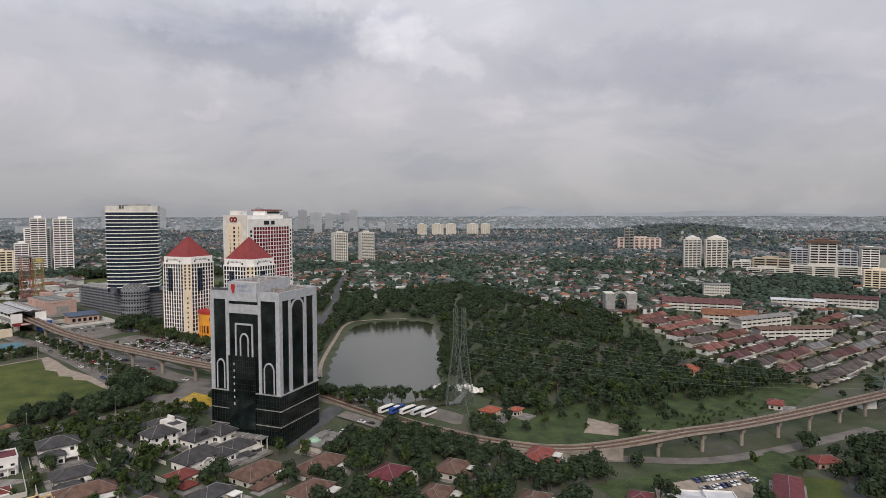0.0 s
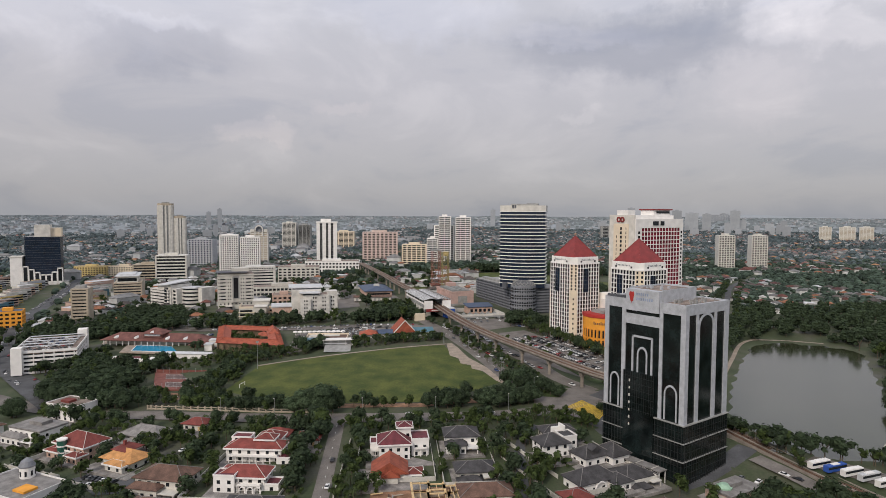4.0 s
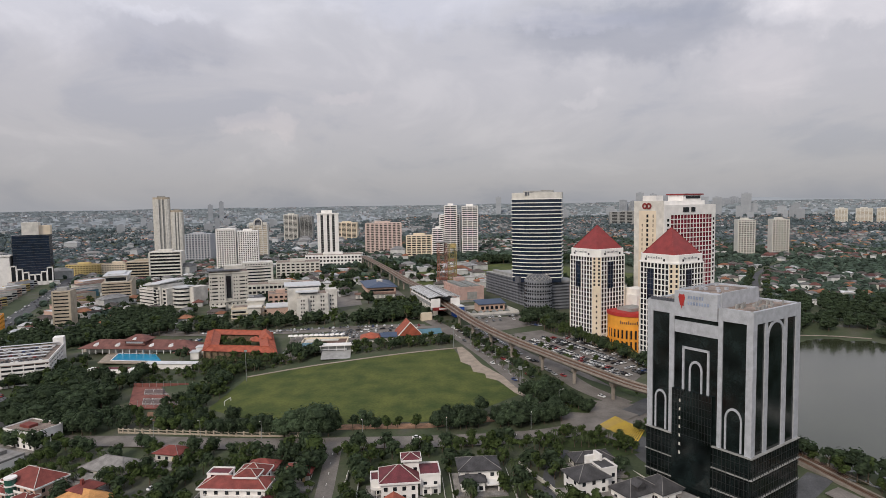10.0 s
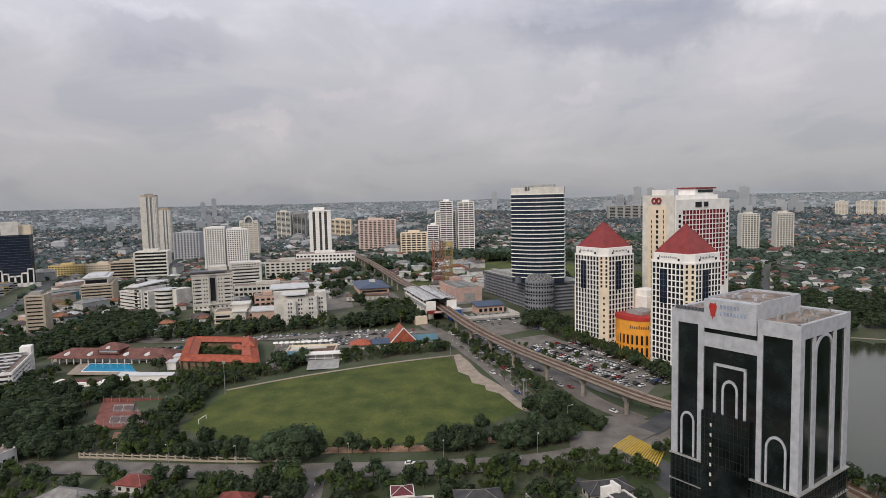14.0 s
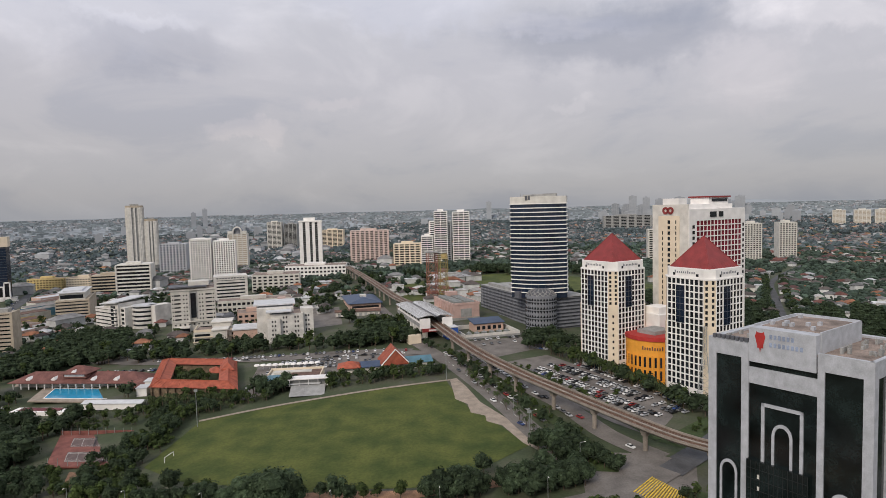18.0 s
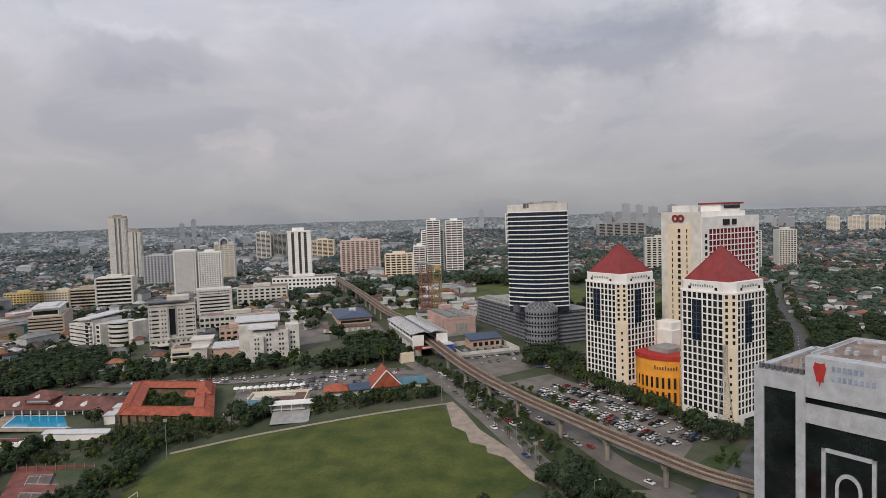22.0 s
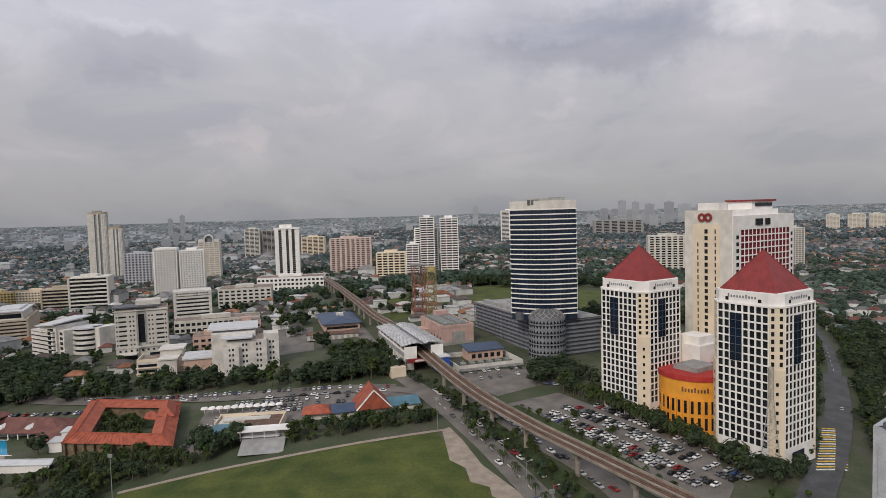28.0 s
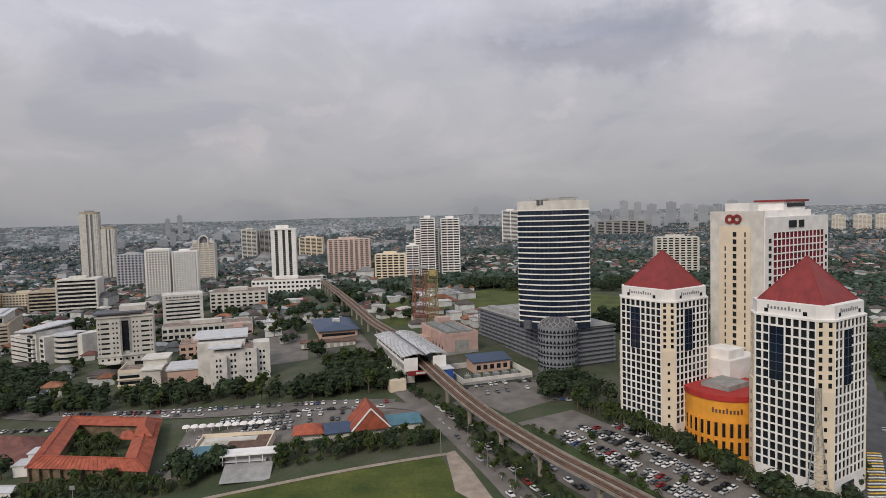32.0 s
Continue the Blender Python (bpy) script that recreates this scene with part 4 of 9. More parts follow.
g = Geo()
for i in range(3):
    g.box(-9.5 + i * 2.4, -6.75, PT - 2.6, -7.6 + i * 2.4, -6.2, PT + 0.6)
part("sign", g, DGREY, px, "dark logo letters as plain shapes")
pp = thing("podium_car_park", "long dark grey louvred parking podium with corner drum", "car park", pose(81, 546, pz, 0, 0, 20))
PL, PW, PH = 108.0, 44.0, 25.5
part("core", Geo().box(0.8, 0.8, 0, PW - 0.8, PL - 0.8, PH - 0.8), DGREY, pp)
lv = Geo().box(-0.2, 0, 0, 0.6, PL, 1.15).box(0, -0.2, 0, PW, 0.6, 1.15).box(PW - 0.6, 0, 0, PW + 0.2, PL, 1.15).mesh("louvre_band", SLAT)
for i in range(9):
    share("louvre_band", lv, pp, pose(0, 0, 2.2 + i * 2.75))
for i in range(19):
    part("column", Geo().box(-0.1, i * 6 - 0.2, 0, 0.5, i * 6 + 0.2, PH - 1), DGREY, pp)
part("deck", Geo().box(-0.2, -0.2, PH - 0.8, PW + 0.2, PL + 0.2, PH).box(4, 40, PH, 9, 100, PH + 2.2).box(20, 30, PH, 40, 90, PH + 1.2), GREY, pp, "grey roof deck")
part("drum", Geo().cyl(3, 3, 0, PH + 3, 12, 28), SLAT, pp, "rounded grey corner drum")
g = Geo()
OPEN_UP = Geo().add([(-1.0, -0.15, 0.2), (1.0, -0.15, 0.2), (0, -0.15, 2.3), (-1.0, 0.2, 0.2), (1.0, 0.2, 0.2), (0, 0.2, 2.3)], [(0, 1, 2), (0, 3, 4, 1), (1, 4, 5, 2), (2, 5, 3, 0), (5, 4, 3)]).mesh("opening", GLASS)
OPEN_DOWN = Geo().add([(-1.0, -0.15, 2.3), (0, -0.15, 0.2), (1.0, -0.15, 2.3), (-1.0, 0.2, 2.3), (0, 0.2, 0.2), (1.0, 0.2, 2.3)], [(0, 1, 2), (0, 3, 4, 1), (1, 4, 5, 2), (2, 5, 3, 0), (5, 4, 3)]).mesh("opening", GLASS)
for i in range(18):
    a = radians(130 + i * 11)
    for j in range(8):
        share("opening", OPEN_UP if j % 2 else OPEN_DOWN, pp, pose(3 + 12 * math.cos(a), 3 + 12 * math.sin(a), 2.4 + j * 3.2, 0, 0, math.degrees(a) + 90))
part("dome", Geo().cyl(3, 3, PH + 3, PH + 6, 11, 20, 0, 0.82).cyl(3, 3, PH + 6, PH + 8, 9, 20, 0, 0.55), DGREY, pp, "dark low dome over the drum")
for i in range(16):
    a, b = i * math.tau / 16, (i + 1) * math.tau / 16
    P_ = lambda q, r, z: (3 + r * math.cos(q), 3 + r * math.sin(q), z)
    part("dome_rib", Geo().bar(P_(a, 11.4, PH + 3), P_(b, 9.3, PH + 6.1), 0.2).bar(P_(b, 11.4, PH + 3), P_(a, 9.3, PH + 6.1), 0.2).bar(P_(a, 9.3, PH + 6.1), P_(a, 5, PH + 8.2), 0.2), GREY, pp)

# ---- elevated railway ----
VIA = [(-128, 1001), (-67, 774), (-38, 666), (-17, 606), (3, 528), (24, 458), (44, 412), (62, 380), (80, 350), (99, 322), (118, 306), (135, 288), (148, 266), (156, 245), (165, 222), (178, 196), (198, 166), (226, 141), (262, 122), (300, 112), (345, 106), (420, 100), (500, 96), (720, 98)]
via = thing("viaduct", "elevated railway viaduct with two rusty brown tracks on piers", "railway", pose(0, 0, 0))
DECKH = 11.0


def deck_up(x, y):
    """Height of the deck over the land: it runs low past the lake and rises again."""
    if x > 60:
        k = min(1, max(0, (316 - y) / 54)) if x < 200 else min(1, max(0, (290 - x) / 80))
        k = k * k * (3 - 2 * k)
        return DECKH - (DECKH - 2.0) * k
    return DECKH


def spline(pts, step):
    P = [Vector((*p, 0)) for p in pts]
    out = []
    for i in range(len(P) - 1):
        a, b, c, d = P[max(i - 1, 0)], P[i], P[i + 1], P[min(i + 2, len(P) - 1)]
        n = max(1, int((c - b).length / step))
        for s in range(n):
            t = s / n
            out.append(0.5 * ((2 * b) + (c - a) * t + (2 * a - 5 * b + 4 * c - d) * t * t + (3 * b - a - 3 * c + d) * t ** 3))
    out.append(P[-1])
    return out


vline = spline(VIA, 5.0)
for p in vline:
    p.z = base_z(p.x, p.y) + deck_up(p.x, p.y)


def sweep(line, prof, closed=True):
    """Sweeps a cross-section (side, up) along a line."""
    v, f, m = [], [], len(prof)
    for i, p in enumerate(line):
        t = (line[min(i + 1, len(line) - 1)] - line[max(i - 1, 0)]).normalized()
        s = Vector((t.y, -t.x, 0)).normalized()
        v += [tuple(p + s * a + Vector((0, 0, b))) for a, b in prof]
        if i:
            o = (i - 1) * m
            for j in range(m if closed else m - 1):
                k = (j + 1) % m
                f.append((o + j, o + k, o + m + k, o + m + j))
    return Geo().add(v, f)


part("deck", sweep(vline, [(-4.6, 0), (-4.6, 1.1), (-4.3, 1.1), (-4.3, 0.25), (4.3, 0.25), (4.3, 1.1), (4.6, 1.1), (4.6, 0), (2.2, -1.6), (-2.2, -1.6)]), CONC, via, "stained concrete box deck")
for o in (-2.2, 2.2):
    part("track_bed", sweep(vline, [(o - 1.5, 0.2), (o - 1.5, 0.5), (o + 1.5, 0.5), (o + 1.5, 0.2)]), TRACK, via, "rusty brown track bed")
    for q in (-0.72, 0.72):
        part("rail", sweep(vline, [(o + q - 0.1, 0.4), (o + q - 0.1, 0.72), (o + q + 0.1, 0.72), (o + q + 0.1, 0.4)]), RAIL, via)
part("embankment_wall", sweep([p for p in vline if deck_up(p.x, p.y) < 6.5], [(-4.4, -0.2), (4.4, -0.2), (4.6, -8.0), (-4.6, -8.0)]), CONC, via, "low concrete retaining wall")
part("walkway", sweep(vline, [(-0.5, 0.2), (-0.5, 0.75), (0.5, 0.75), (0.5, 0.2)]), CONC, via)
dist, last = 0.0, -100
for i in range(1, len(vline)):
    dist += (vline[i] - vline[i - 1]).length
    p = vline[i]
    if dist - last > 27 and not (500 < p.y < 610) and deck_up(p.x, p.y) > 4.5:
        last = dist
        t = (vline[min(i + 1, len(vline) - 1)] - vline[i - 1]).normalized()
        rz = math.degrees(math.atan2(t.y, t.x))
        gz_ = land(p.x, p.y) - 0.5
        g = Geo().at(p.x, p.y, 0, rz)
        g.cyl(0, 0, gz_, p.z - 2.6, 1.05, 12)
        g.prism([(-1.1, -1.2), (1.1, -1.2), (1.1, 1.2), (-1.1, 1.2)], p.z - 4.2, p.z - 1.6, 0, 1.5)
        part("pier", g, CONC, via, "grey concrete pier")

# ---- railway station ----
sx, sy, sa = -9.0, 566.0, 106.0
sz = base_z(sx, sy)
st = thing("station", "elevated railway station with pale curved metal roofs", "station", pose(sx, sy, sz, 0, 0, sa))
SL, SW = 74.0, 25.0
part("platform", Geo().box(-SL / 2, -SW / 2, 9, SL / 2, -5.2, 11.8).box(-SL / 2, 5.2, 9, SL / 2, SW / 2, 11.8), GREY, st, "grey platforms")
part("hall", Geo().box(-SL / 2 + 4, -SW / 2 + 1, 0, SL / 2 - 10, -5.5, 9).box(-SL / 2 + 4, 5.5, 0, SL / 2 - 10, SW / 2 - 1, 9), OFFW, st, "white ticket hall below")
for s in (-1, 1):
    prof = [(s * 0.9, 16.5), (s * 3.5, 17.3), (s * 7.0, 17.2), (s * 10.5, 16.5), (s * 13.8, 15.9)]
    g = Geo()
    n = len(prof)
    pts = [(x, y, z + dz) for x in (-SL / 2, SL / 2) for dz in (0, 0.35) for y, z in prof]
    fs = [(i, i + 1, 2 * n + i + 1, 2 * n + i) for i in range(n - 1)] + [(n + i, 3 * n + i, 3 * n + i + 1, n + i + 1) for i in range(n - 1)]
    fs += [(o + i, o + n + i, o + n + i + 1, o + i + 1) for o in (0, 2 * n) for i in range(n - 1)] + [(0, 2 * n, 3 * n, n), (n - 1, 2 * n - 1, 4 * n - 1, 3 * n - 1)]
    part("roof", g.add(pts, fs), METALR, st, "pale ribbed metal roof")
    g = Geo()
    for i in range(30):
        x = -SL / 2 + i * SL / 29
        for (ya, za), (yb, zb) in zip(prof, prof[1:]):
            g.bar((x, ya, za + 0.4), (x, yb, zb + 0.4), 0.09)
    part("roof_ribs", g, GREYR, st)
    part("side_wall", Geo().box(-SL / 2 + 1, s * 12.2 - 0.2, 9, SL / 2 - 1, s * 12.2 + 0.2, 13.2), WHITE, st, "white platform side wall")
    part("end_wall", Geo().box(-SL / 2 - 0.3, min(s * 4.6, s * 12.6), 8, -SL / 2 + 0.3, max(s * 4.6, s * 12.6), 15.4), WHITE, st, "white end wall")
# solid dark strip imitates the shade in the gap between both roofs
part("roof_gap", Geo().box(-SL / 2, -1.2, 16.2, SL / 2, 1.2, 16.6), DGREY, st, "dark central roof gap")
for i in range(8):
    for s in (-1, 1):
        x = -SL / 2 + 3 + i * (SL - 6) / 7
        part("post", Geo().box(x - 0.25, s * 11.5 - 0.25, 0, x + 0.25, s * 11.5 + 0.25, 16), WHITE, st)
part("fascia", Geo().box(-SL / 2 - 1.0, -SW / 2, 5.4, -SL / 2 - 0.4, 11, 8.0), REDROOF, st, "red sign band")
part("sign_bar", Geo().box(-SL / 2 - 1.1, -6, 6.0, -SL / 2 - 1.0, 6, 7.2), WHITE, st, "white unreadable sign bar")
part("yellow_wall", Geo().box(-SL / 2 - 4, 12.8, -5, -SL / 2 + 10, 22, 4.4), CREAM, st, "yellow entrance wall")
part("stair_tower", Geo().box(-SL / 2 - 7, -SW / 2 - 2, 0, -SL / 2 + 3, -6, 8.5), BLUEP, st, "blue entrance stair")
part("stair_roof", Geo().box(-SL / 2 - 7.5, -SW / 2 - 2.5, 8.5, -SL / 2 + 3, -5.5, 9), METALR, st)
part("side_hall", Geo().box(-SL / 2 + 10.2, 12.8, -5, -SL / 2 + 26, 26, 5), WHITE, st, "low white station annexe")

rk = thing("rockery", "white rock islet at the lake shore", "rocks", pose(227, 241, LAKE_Z, 0, 0, -34))
rr_ = random.Random(9)
for i in range(44):
    x, y, s = rr_.uniform(-16, 16), rr_.uniform(-6, 6), rr_.uniform(0.9, 2.7)
    pts = [(x + s * rr_.uniform(0.7, 1.2) * math.cos(q * 1.047), y + s * rr_.uniform(0.7, 1.2) * math.sin(q * 1.047)) for q in range(6)]
    part("rock", Geo().prism(pts, -1, 0.4 + s * rr_.uniform(0.3, 0.75), 0, 0.45), rr_.choice((OFFW, WHITE, PALE, GREY)), rk)

# ---- other blocks ----


def block(x, y, rz, w, d, h, wall, cols, rows, name="office_building", label="", category="office building", side=None, roof=ROOFDK, z=None, fx=0.6, fz=0.5, plant=True, base=0.0, glass=GLASS, group=""):
    """A flat-roofed block whose front (-y) middle stands at x, y; windows on the front and on both ends."""
    z = land(x, y) - 0.6 if z is None else z
    t = thing(name, label, category, pose(x, y, z, 0, 0, rz), group)
    side = side or max(1, round(cols * d / w))
    for rzz, ox, oy, ww, cc in ((0, -w / 2, 0, w, cols), (-90, -w / 2, d, d, side), (90, w / 2, 0, d, side)):
        g = Geo().at(ox, oy, 0, rzz)
        sp, pw, ph = g.grid_wall(ww, base, h - 1.2, cc, rows, fx, fz, 0.3)
        g.box(0, 0, h - 1.2, ww, 0.4, h)
        if base:
            g.box(0, 0, 0, ww, 0.4, base)
        part("wall", g, wall, t)
        panes(t, sp, pw, ph, rzz, glass, limit=0 if y > 740 or rzz == 90 and x > -60 else 300)
    part("rear_wall", Geo().box(-w / 2, d - 0.4, 0, w / 2, d, h), wall, t)
    part("roof", Geo().box(-w / 2 + 0.3, 0.3, h - 1.0, w / 2 - 0.3, d - 0.3, h - 0.4), roof, t, "flat roof")
    if plant:
        part("roof_hut", Geo().box(-w * 0.2, d * 0.35, h - 0.4, w * 0.15, d * 0.7, h + 3), wall, t)
    return t


def tower_stripe(x, y, rz, w, d, h, wall, floors, name="apartment_tower", label="", category="apartment tower", bays=4, z=None, dark=GLASS, group=""):
    """A far tower: dark core with pale floor bands and upright piers in front."""
    z = land(x, y) - 1 if z is None else z
    t = thing(name, label, category, pose(x, y, z, 0, 0, rz), group)
    part("core", Geo().box(-w / 2 + 0.5, 0.5, 0, w / 2 - 0.5, d - 0.5, h - 0.5), dark, t)
    fh = h / floors
    bd = Geo().box(-w / 2, 0, 0, w / 2, d, fh * 0.42).mesh("floor_band", wall)
    if math.hypot(x, y) > 1180:
        g = Geo()
        for i in range(floors):
            g.box(-w / 2, 0, i * fh, w / 2, d, i * fh + fh * 0.42)
        tagged(part("banding", g, wall, t), kind="stuff")
    else:
        for i in range(floors):
            share("floor_band", bd, t, pose(0, 0, i * fh))
    for i in range(bays + 1):
        xx = -w / 2 + i * w / bays
        part("pier", Geo().box(xx - w * 0.025, -0.4, 0, xx + w * 0.025, d + 0.4, h), wall, t)
    for i in (0, 3) if math.hypot(x, y) > 1150 else range(4):
        yy = i * d / 3
        for s in (-1, 1):
            part("pier", Geo().box(s * w / 2 - 0.5, yy - 0.7, 0, s * w / 2 + 0.5, yy + 0.7, h), wall, t)
    part("roof", Geo().box(-w / 2 - 0.3, -0.3, h - 0.6, w / 2 + 0.3, d + 0.3, h + 0.8).box(-w * 0.25, d * 0.3, h + 0.8, w * 0.2, d * 0.7, h + 4), wall, t)
    return t


# towers on the skyline
sl = thing("office_tower", "tall slim twin tower of pale ribbed concrete with rounded corners", "office building", pose(-598, 1345, -8, 0, 0, 24))
for ox, w, h in ((-2, 32, 135), (27, 25, 107)):
    ring = []
    for i in range(32):
        c_, s_ = math.cos(i * math.tau / 32), math.sin(i * math.tau / 32)
        ring.append((ox + w / 2 * math.copysign(abs(c_) ** 0.5, c_), 15 + 15 * math.copysign(abs(s_) ** 0.5, s_)))
    part("core", Geo().prism(ring, 0, h), GREY, sl, "dark recessed window core")
    for p in ring:
        part("rib", Geo().prism([(p[0] + dx, p[1] + dy) for dx, dy in ((-1.5, -1.5), (1.5, -1.5), (1.5, 1.5), (-1.5, 1.5))], 14, h - 3), PALE, sl)
    part("cap", Geo().prism([(ox + (p[0] - ox) * 1.06, 15 + (p[1] - 15) * 1.06) for p in ring], h - 4, h + 1), TAN, sl)
    part("roof_plant", Geo().box(ox - w / 4, 8, h, ox + w / 4, 22, h + 4), GREY, sl)
tower_stripe(-437, 985, 14, 46, 34, 42, PALE, 8, "office_building", "mid-rise office block with pale and dark bands", "office building", 1)
tower_stripe(-483, 1000, 14, 44, 30, 27, TAN, 6, "office_building", "brown grey banded low office block", "office building", 1)
tower_stripe(-505, 1290, 0, 50, 30, 56, LIGHTST, 12, "office_building", "blue grey glass office block", "office building", 8, dark=BLUEGL)
tower_stripe(-374, 1082, 14, 31, 26, 68, WHITE, 19, "apartment_tower", "white twin residential slab with dense windows", "apartment tower", 8, group="white twin slabs")
part("end_frame", Geo().box(-16.6, -1.0, 0, -14.2, 26, 71).box(-16.6, -1.0, 68, 16, 27, 71), WHITE, scene.objects["apartment_tower"], "white frame")
tower_stripe(-339, 1092, 14, 33, 26, 64, WHITE, 19, "apartment_tower", "white twin residential slab with dense windows", "apartment tower", 9, group="white twin slabs")
ac = tower_stripe(-388, 1320, 10, 36, 26, 68, PALE, 17, "apartment_tower", "tan tower with arched crown", "apartment tower", 4, dark=TAN)
part("crown", Geo().arch(-9, 9, 60, 82, -1.5, 4, 2.2).box(-18, -1, 68, -10, 10, 74).box(10, -1, 68, 18, 10, 74), PALE, ac, "pale arched crown")
part("dome", Geo().cyl(0, 13, 68, 76, 10, 16).cyl(0, 13, 76, 84, 10, 16, 0, 0.4), SLAT, ac, "dark rounded dome")
tower_stripe(-460, 1900, 0, 40, 26, 80, PALE, 22, "apartment_tower", "pale grey pair of far concrete towers", "apartment tower", 3)
tower_stripe(-415, 1910, 0, 36, 26, 72, GREY, 22, "apartment_tower", "pale grey pair of far concrete towers", "apartment tower", 3)
wt = thing("apartment_tower", "white tower with black upright window strips", "apartment tower", pose(-220, 1205, land(-220, 1205) - 1, 0, 0, 8))
part("core", Geo().box(-19, 1, 0, 19, 27, 82), GLASS, wt, "dark glass core")
for a, b in ((-20, -13.5), (-8.5, -1.5), (3, 8), (13, 20)):
    part("pier", Geo().box(a, 0, 0, b, 28, 84), WHITE, wt, "white upright pier")
for i in range(24):
    part("sill", Geo().box(-13.6, 0.4, 3 + i * 3.35, 13.2, 1.2, 3.7 + i * 3.35), GREY, wt)
part("roof", Geo().box(-21, -1, 82, 21, 29, 84.5).box(-12, 6, 84, 8, 22, 90), WHITE, wt)
tower_stripe(-275, 1795, 0, 58, 30, 50, CREAM, 14, "apartment_tower", "cream residential slab on the skyline", "apartment tower", 4)
tower_stripe(-112, 1190, 6, 66, 24, 56, ROSE, 17, "apartment_tower", "pale rose apartment slab with many balconies", "apartment tower", 8)
tower_stripe(13, 1075, -4, 34, 24, 66, WHITE, 20, "apartment_tower", "white stepped condominium tower", "apartment tower", 4)
tower_stripe(47, 1070, -4, 26, 24, 80, WHITE, 22, "apartment_tower", "white stepped condominium tower", "apartment tower", 3)
tower_stripe(-40, 1060, -4, 42, 24, 34, CREAM, 9, "apartment_tower", "cream low condominium wing", "apartment tower", 5)
tower_stripe(14, 1058, -4, 20, 20, 82, WHITE, 24, "apartment_tower", "slim white central condominium tower", "apartment tower", 2)
tower_stripe(-8, 1056, -4, 18, 20, 44, WHITE, 13, "apartment_tower", "white stepped lower condominium block", "apartment tower", 2)
bt = thing("office_tower", "dark blue glass office tower with a white stepped base", "office building", pose(-630, 960, land(-630, 960) - 1, 0, 0, 26))
part("glass_body", Geo().prism([(-24, 0), (24, 0), (27, 12), (24, 36), (-24, 36), (-27, 12)], 0, 78), BLUEGL, bt, "dark blue glass body")
for i in range(19):
    part("floor_line", Geo().box(-24.2, -0.12, 6 + i * 3.9, 24.2, 0.1, 6.25 + i * 3.9), DGREY, bt)
part("side_slab", Geo().box(-44, -4, 0, -28, 24, 46), WHITE, bt, "white side slab")
part("slab_cap", Geo().box(-45, -5, 46, -27, 25, 47.5), PALE, bt)
part("penthouse", Geo().box(-12, 8, 78, 10, 34, 97), PALE, bt, "pale rooftop block")
part("penthouse", Geo().box(10, 12, 78, 25, 34, 92), CREAM, bt, "cream rooftop block")
for i, h in enumerate((32, 27, 22, 18, 18, 22, 28)):
    x0 = -27.5 + i * 7.8
    part("bay_glass", Geo().box(x0 + 1, -5.4, 0, x0 + 6.8, -0.2, h - 1.5), GLASS, bt)
    part("bay_frame", Geo().box(x0, -6, 0, x0 + 1.2, 0, h).box(x0 + 6.6, -6, 0, x0 + 7.8, 0, h).box(x0, -6, h - 1.6, x0 + 7.8, 0, h).box(x0, -6, 0, x0 + 7.8, 0, 7), WHITE, bt, "white stepped bay frame")
tower_stripe(531, 1092, -10, 27, 24, 61, PALE, 19, "apartment_tower", "pale beige twin apartment tower with peaked crown", "apartment tower", 6, group="beige twin towers")
tower_stripe(605, 1118, -10, 27, 24, 61, PALE, 19, "apartment_tower", "pale beige twin apartment tower with peaked crown", "apartment tower", 6, group="beige twin towers")
tw = tower_stripe(1080, 662, -50, 30, 26, 56, PALE, 17, "apartment_tower", "cream apartment tower with stepped peaked crown", "apartment tower", 4)
part("crown", Geo().box(-12.6, 2, 56.8, 12.6, 24, 60.5).hip(-10.2, 3.5, 10.2, 22.5, 60.5, 65), PALE, tw, "stepped cream crown with hipped cap")
tw = tower_stripe(1125, 640, -50, 38, 26, 56, PALE, 17, "apartment_tower", "cream apartment tower with stepped peaked crown", "apartment tower", 4)
part("crown", Geo().box(-15.96, 2, 56.8, 15.96, 24, 60.5).hip(-12.92, 3.5, 12.92, 22.5, 60.5, 65), PALE, tw, "stepped cream crown with hipped cap")
hs = tower_stripe(1225, 490, -60, 42, 34, 58, OFFICEW, 12, "hospital", "white banded hospital tower under a wide dark roof slab", "hospital", 3)
part("roof_slab", Geo().box(-27, -5, 58.8, 27, 39, 63).box(-12, 8, 63, 10, 26, 66), BROWNR, hs, "wide brown roof slab")
for x, y, w, d, h, wl, n in ((1206, 523, 28, 30, 44, LIGHTST, 10), (1244, 457, 30, 30, 45, LIGHTST, 10), (1186, 468, 104, 26, 19, OFFW, 5), (1178, 560, 62, 30, 24, TAN, 5), (1160, 600, 46, 24, 15, OFFICEW, 4), (1130, 540, 70, 20, 10, OFFW, 3)):
    tower_stripe(x, y, -60, w, d, h, wl, n, "hospital", "stepped pale hospital wing with dark window bands", "hospital", 3, group="hospital wings")
hs = tower_stripe(1270, 430, -60, 26, 30, 52, WHITE, 12, "hospital", "slim white hospital tower with a grey side slab", "hospital", 2)
part("side_slab", Geo().box(13, 6, 0, 25, 26, 40), GREY, hs, "grey side slab")
part("roof_slab", Geo().box(-17, -3, 52.8, 21, 33, 55), GREY, hs)
tower_stripe(1110, 352, -64, 40, 22, 30, CREAM, 8, "apartment_tower", "cream low apartment block with dark balconies", "apartment tower", 4)
tower_stripe(1411, 1057, -45, 110, 30, 34, ROSE, 8, "hotel", "broad pinkish hotel on a wooded rise", "hotel", 8)
tower_stripe(1390, 1075, -45, 24, 24, 60, GREY, 14, "hotel", "grey tower of the hill hotel", "hotel", 2)
tower_stripe(268, 1940, -6, 46, 30, 92, WHITE, 24, "apartment_tower", "white slab tower behind the glass tower", "apartment tower", 2)
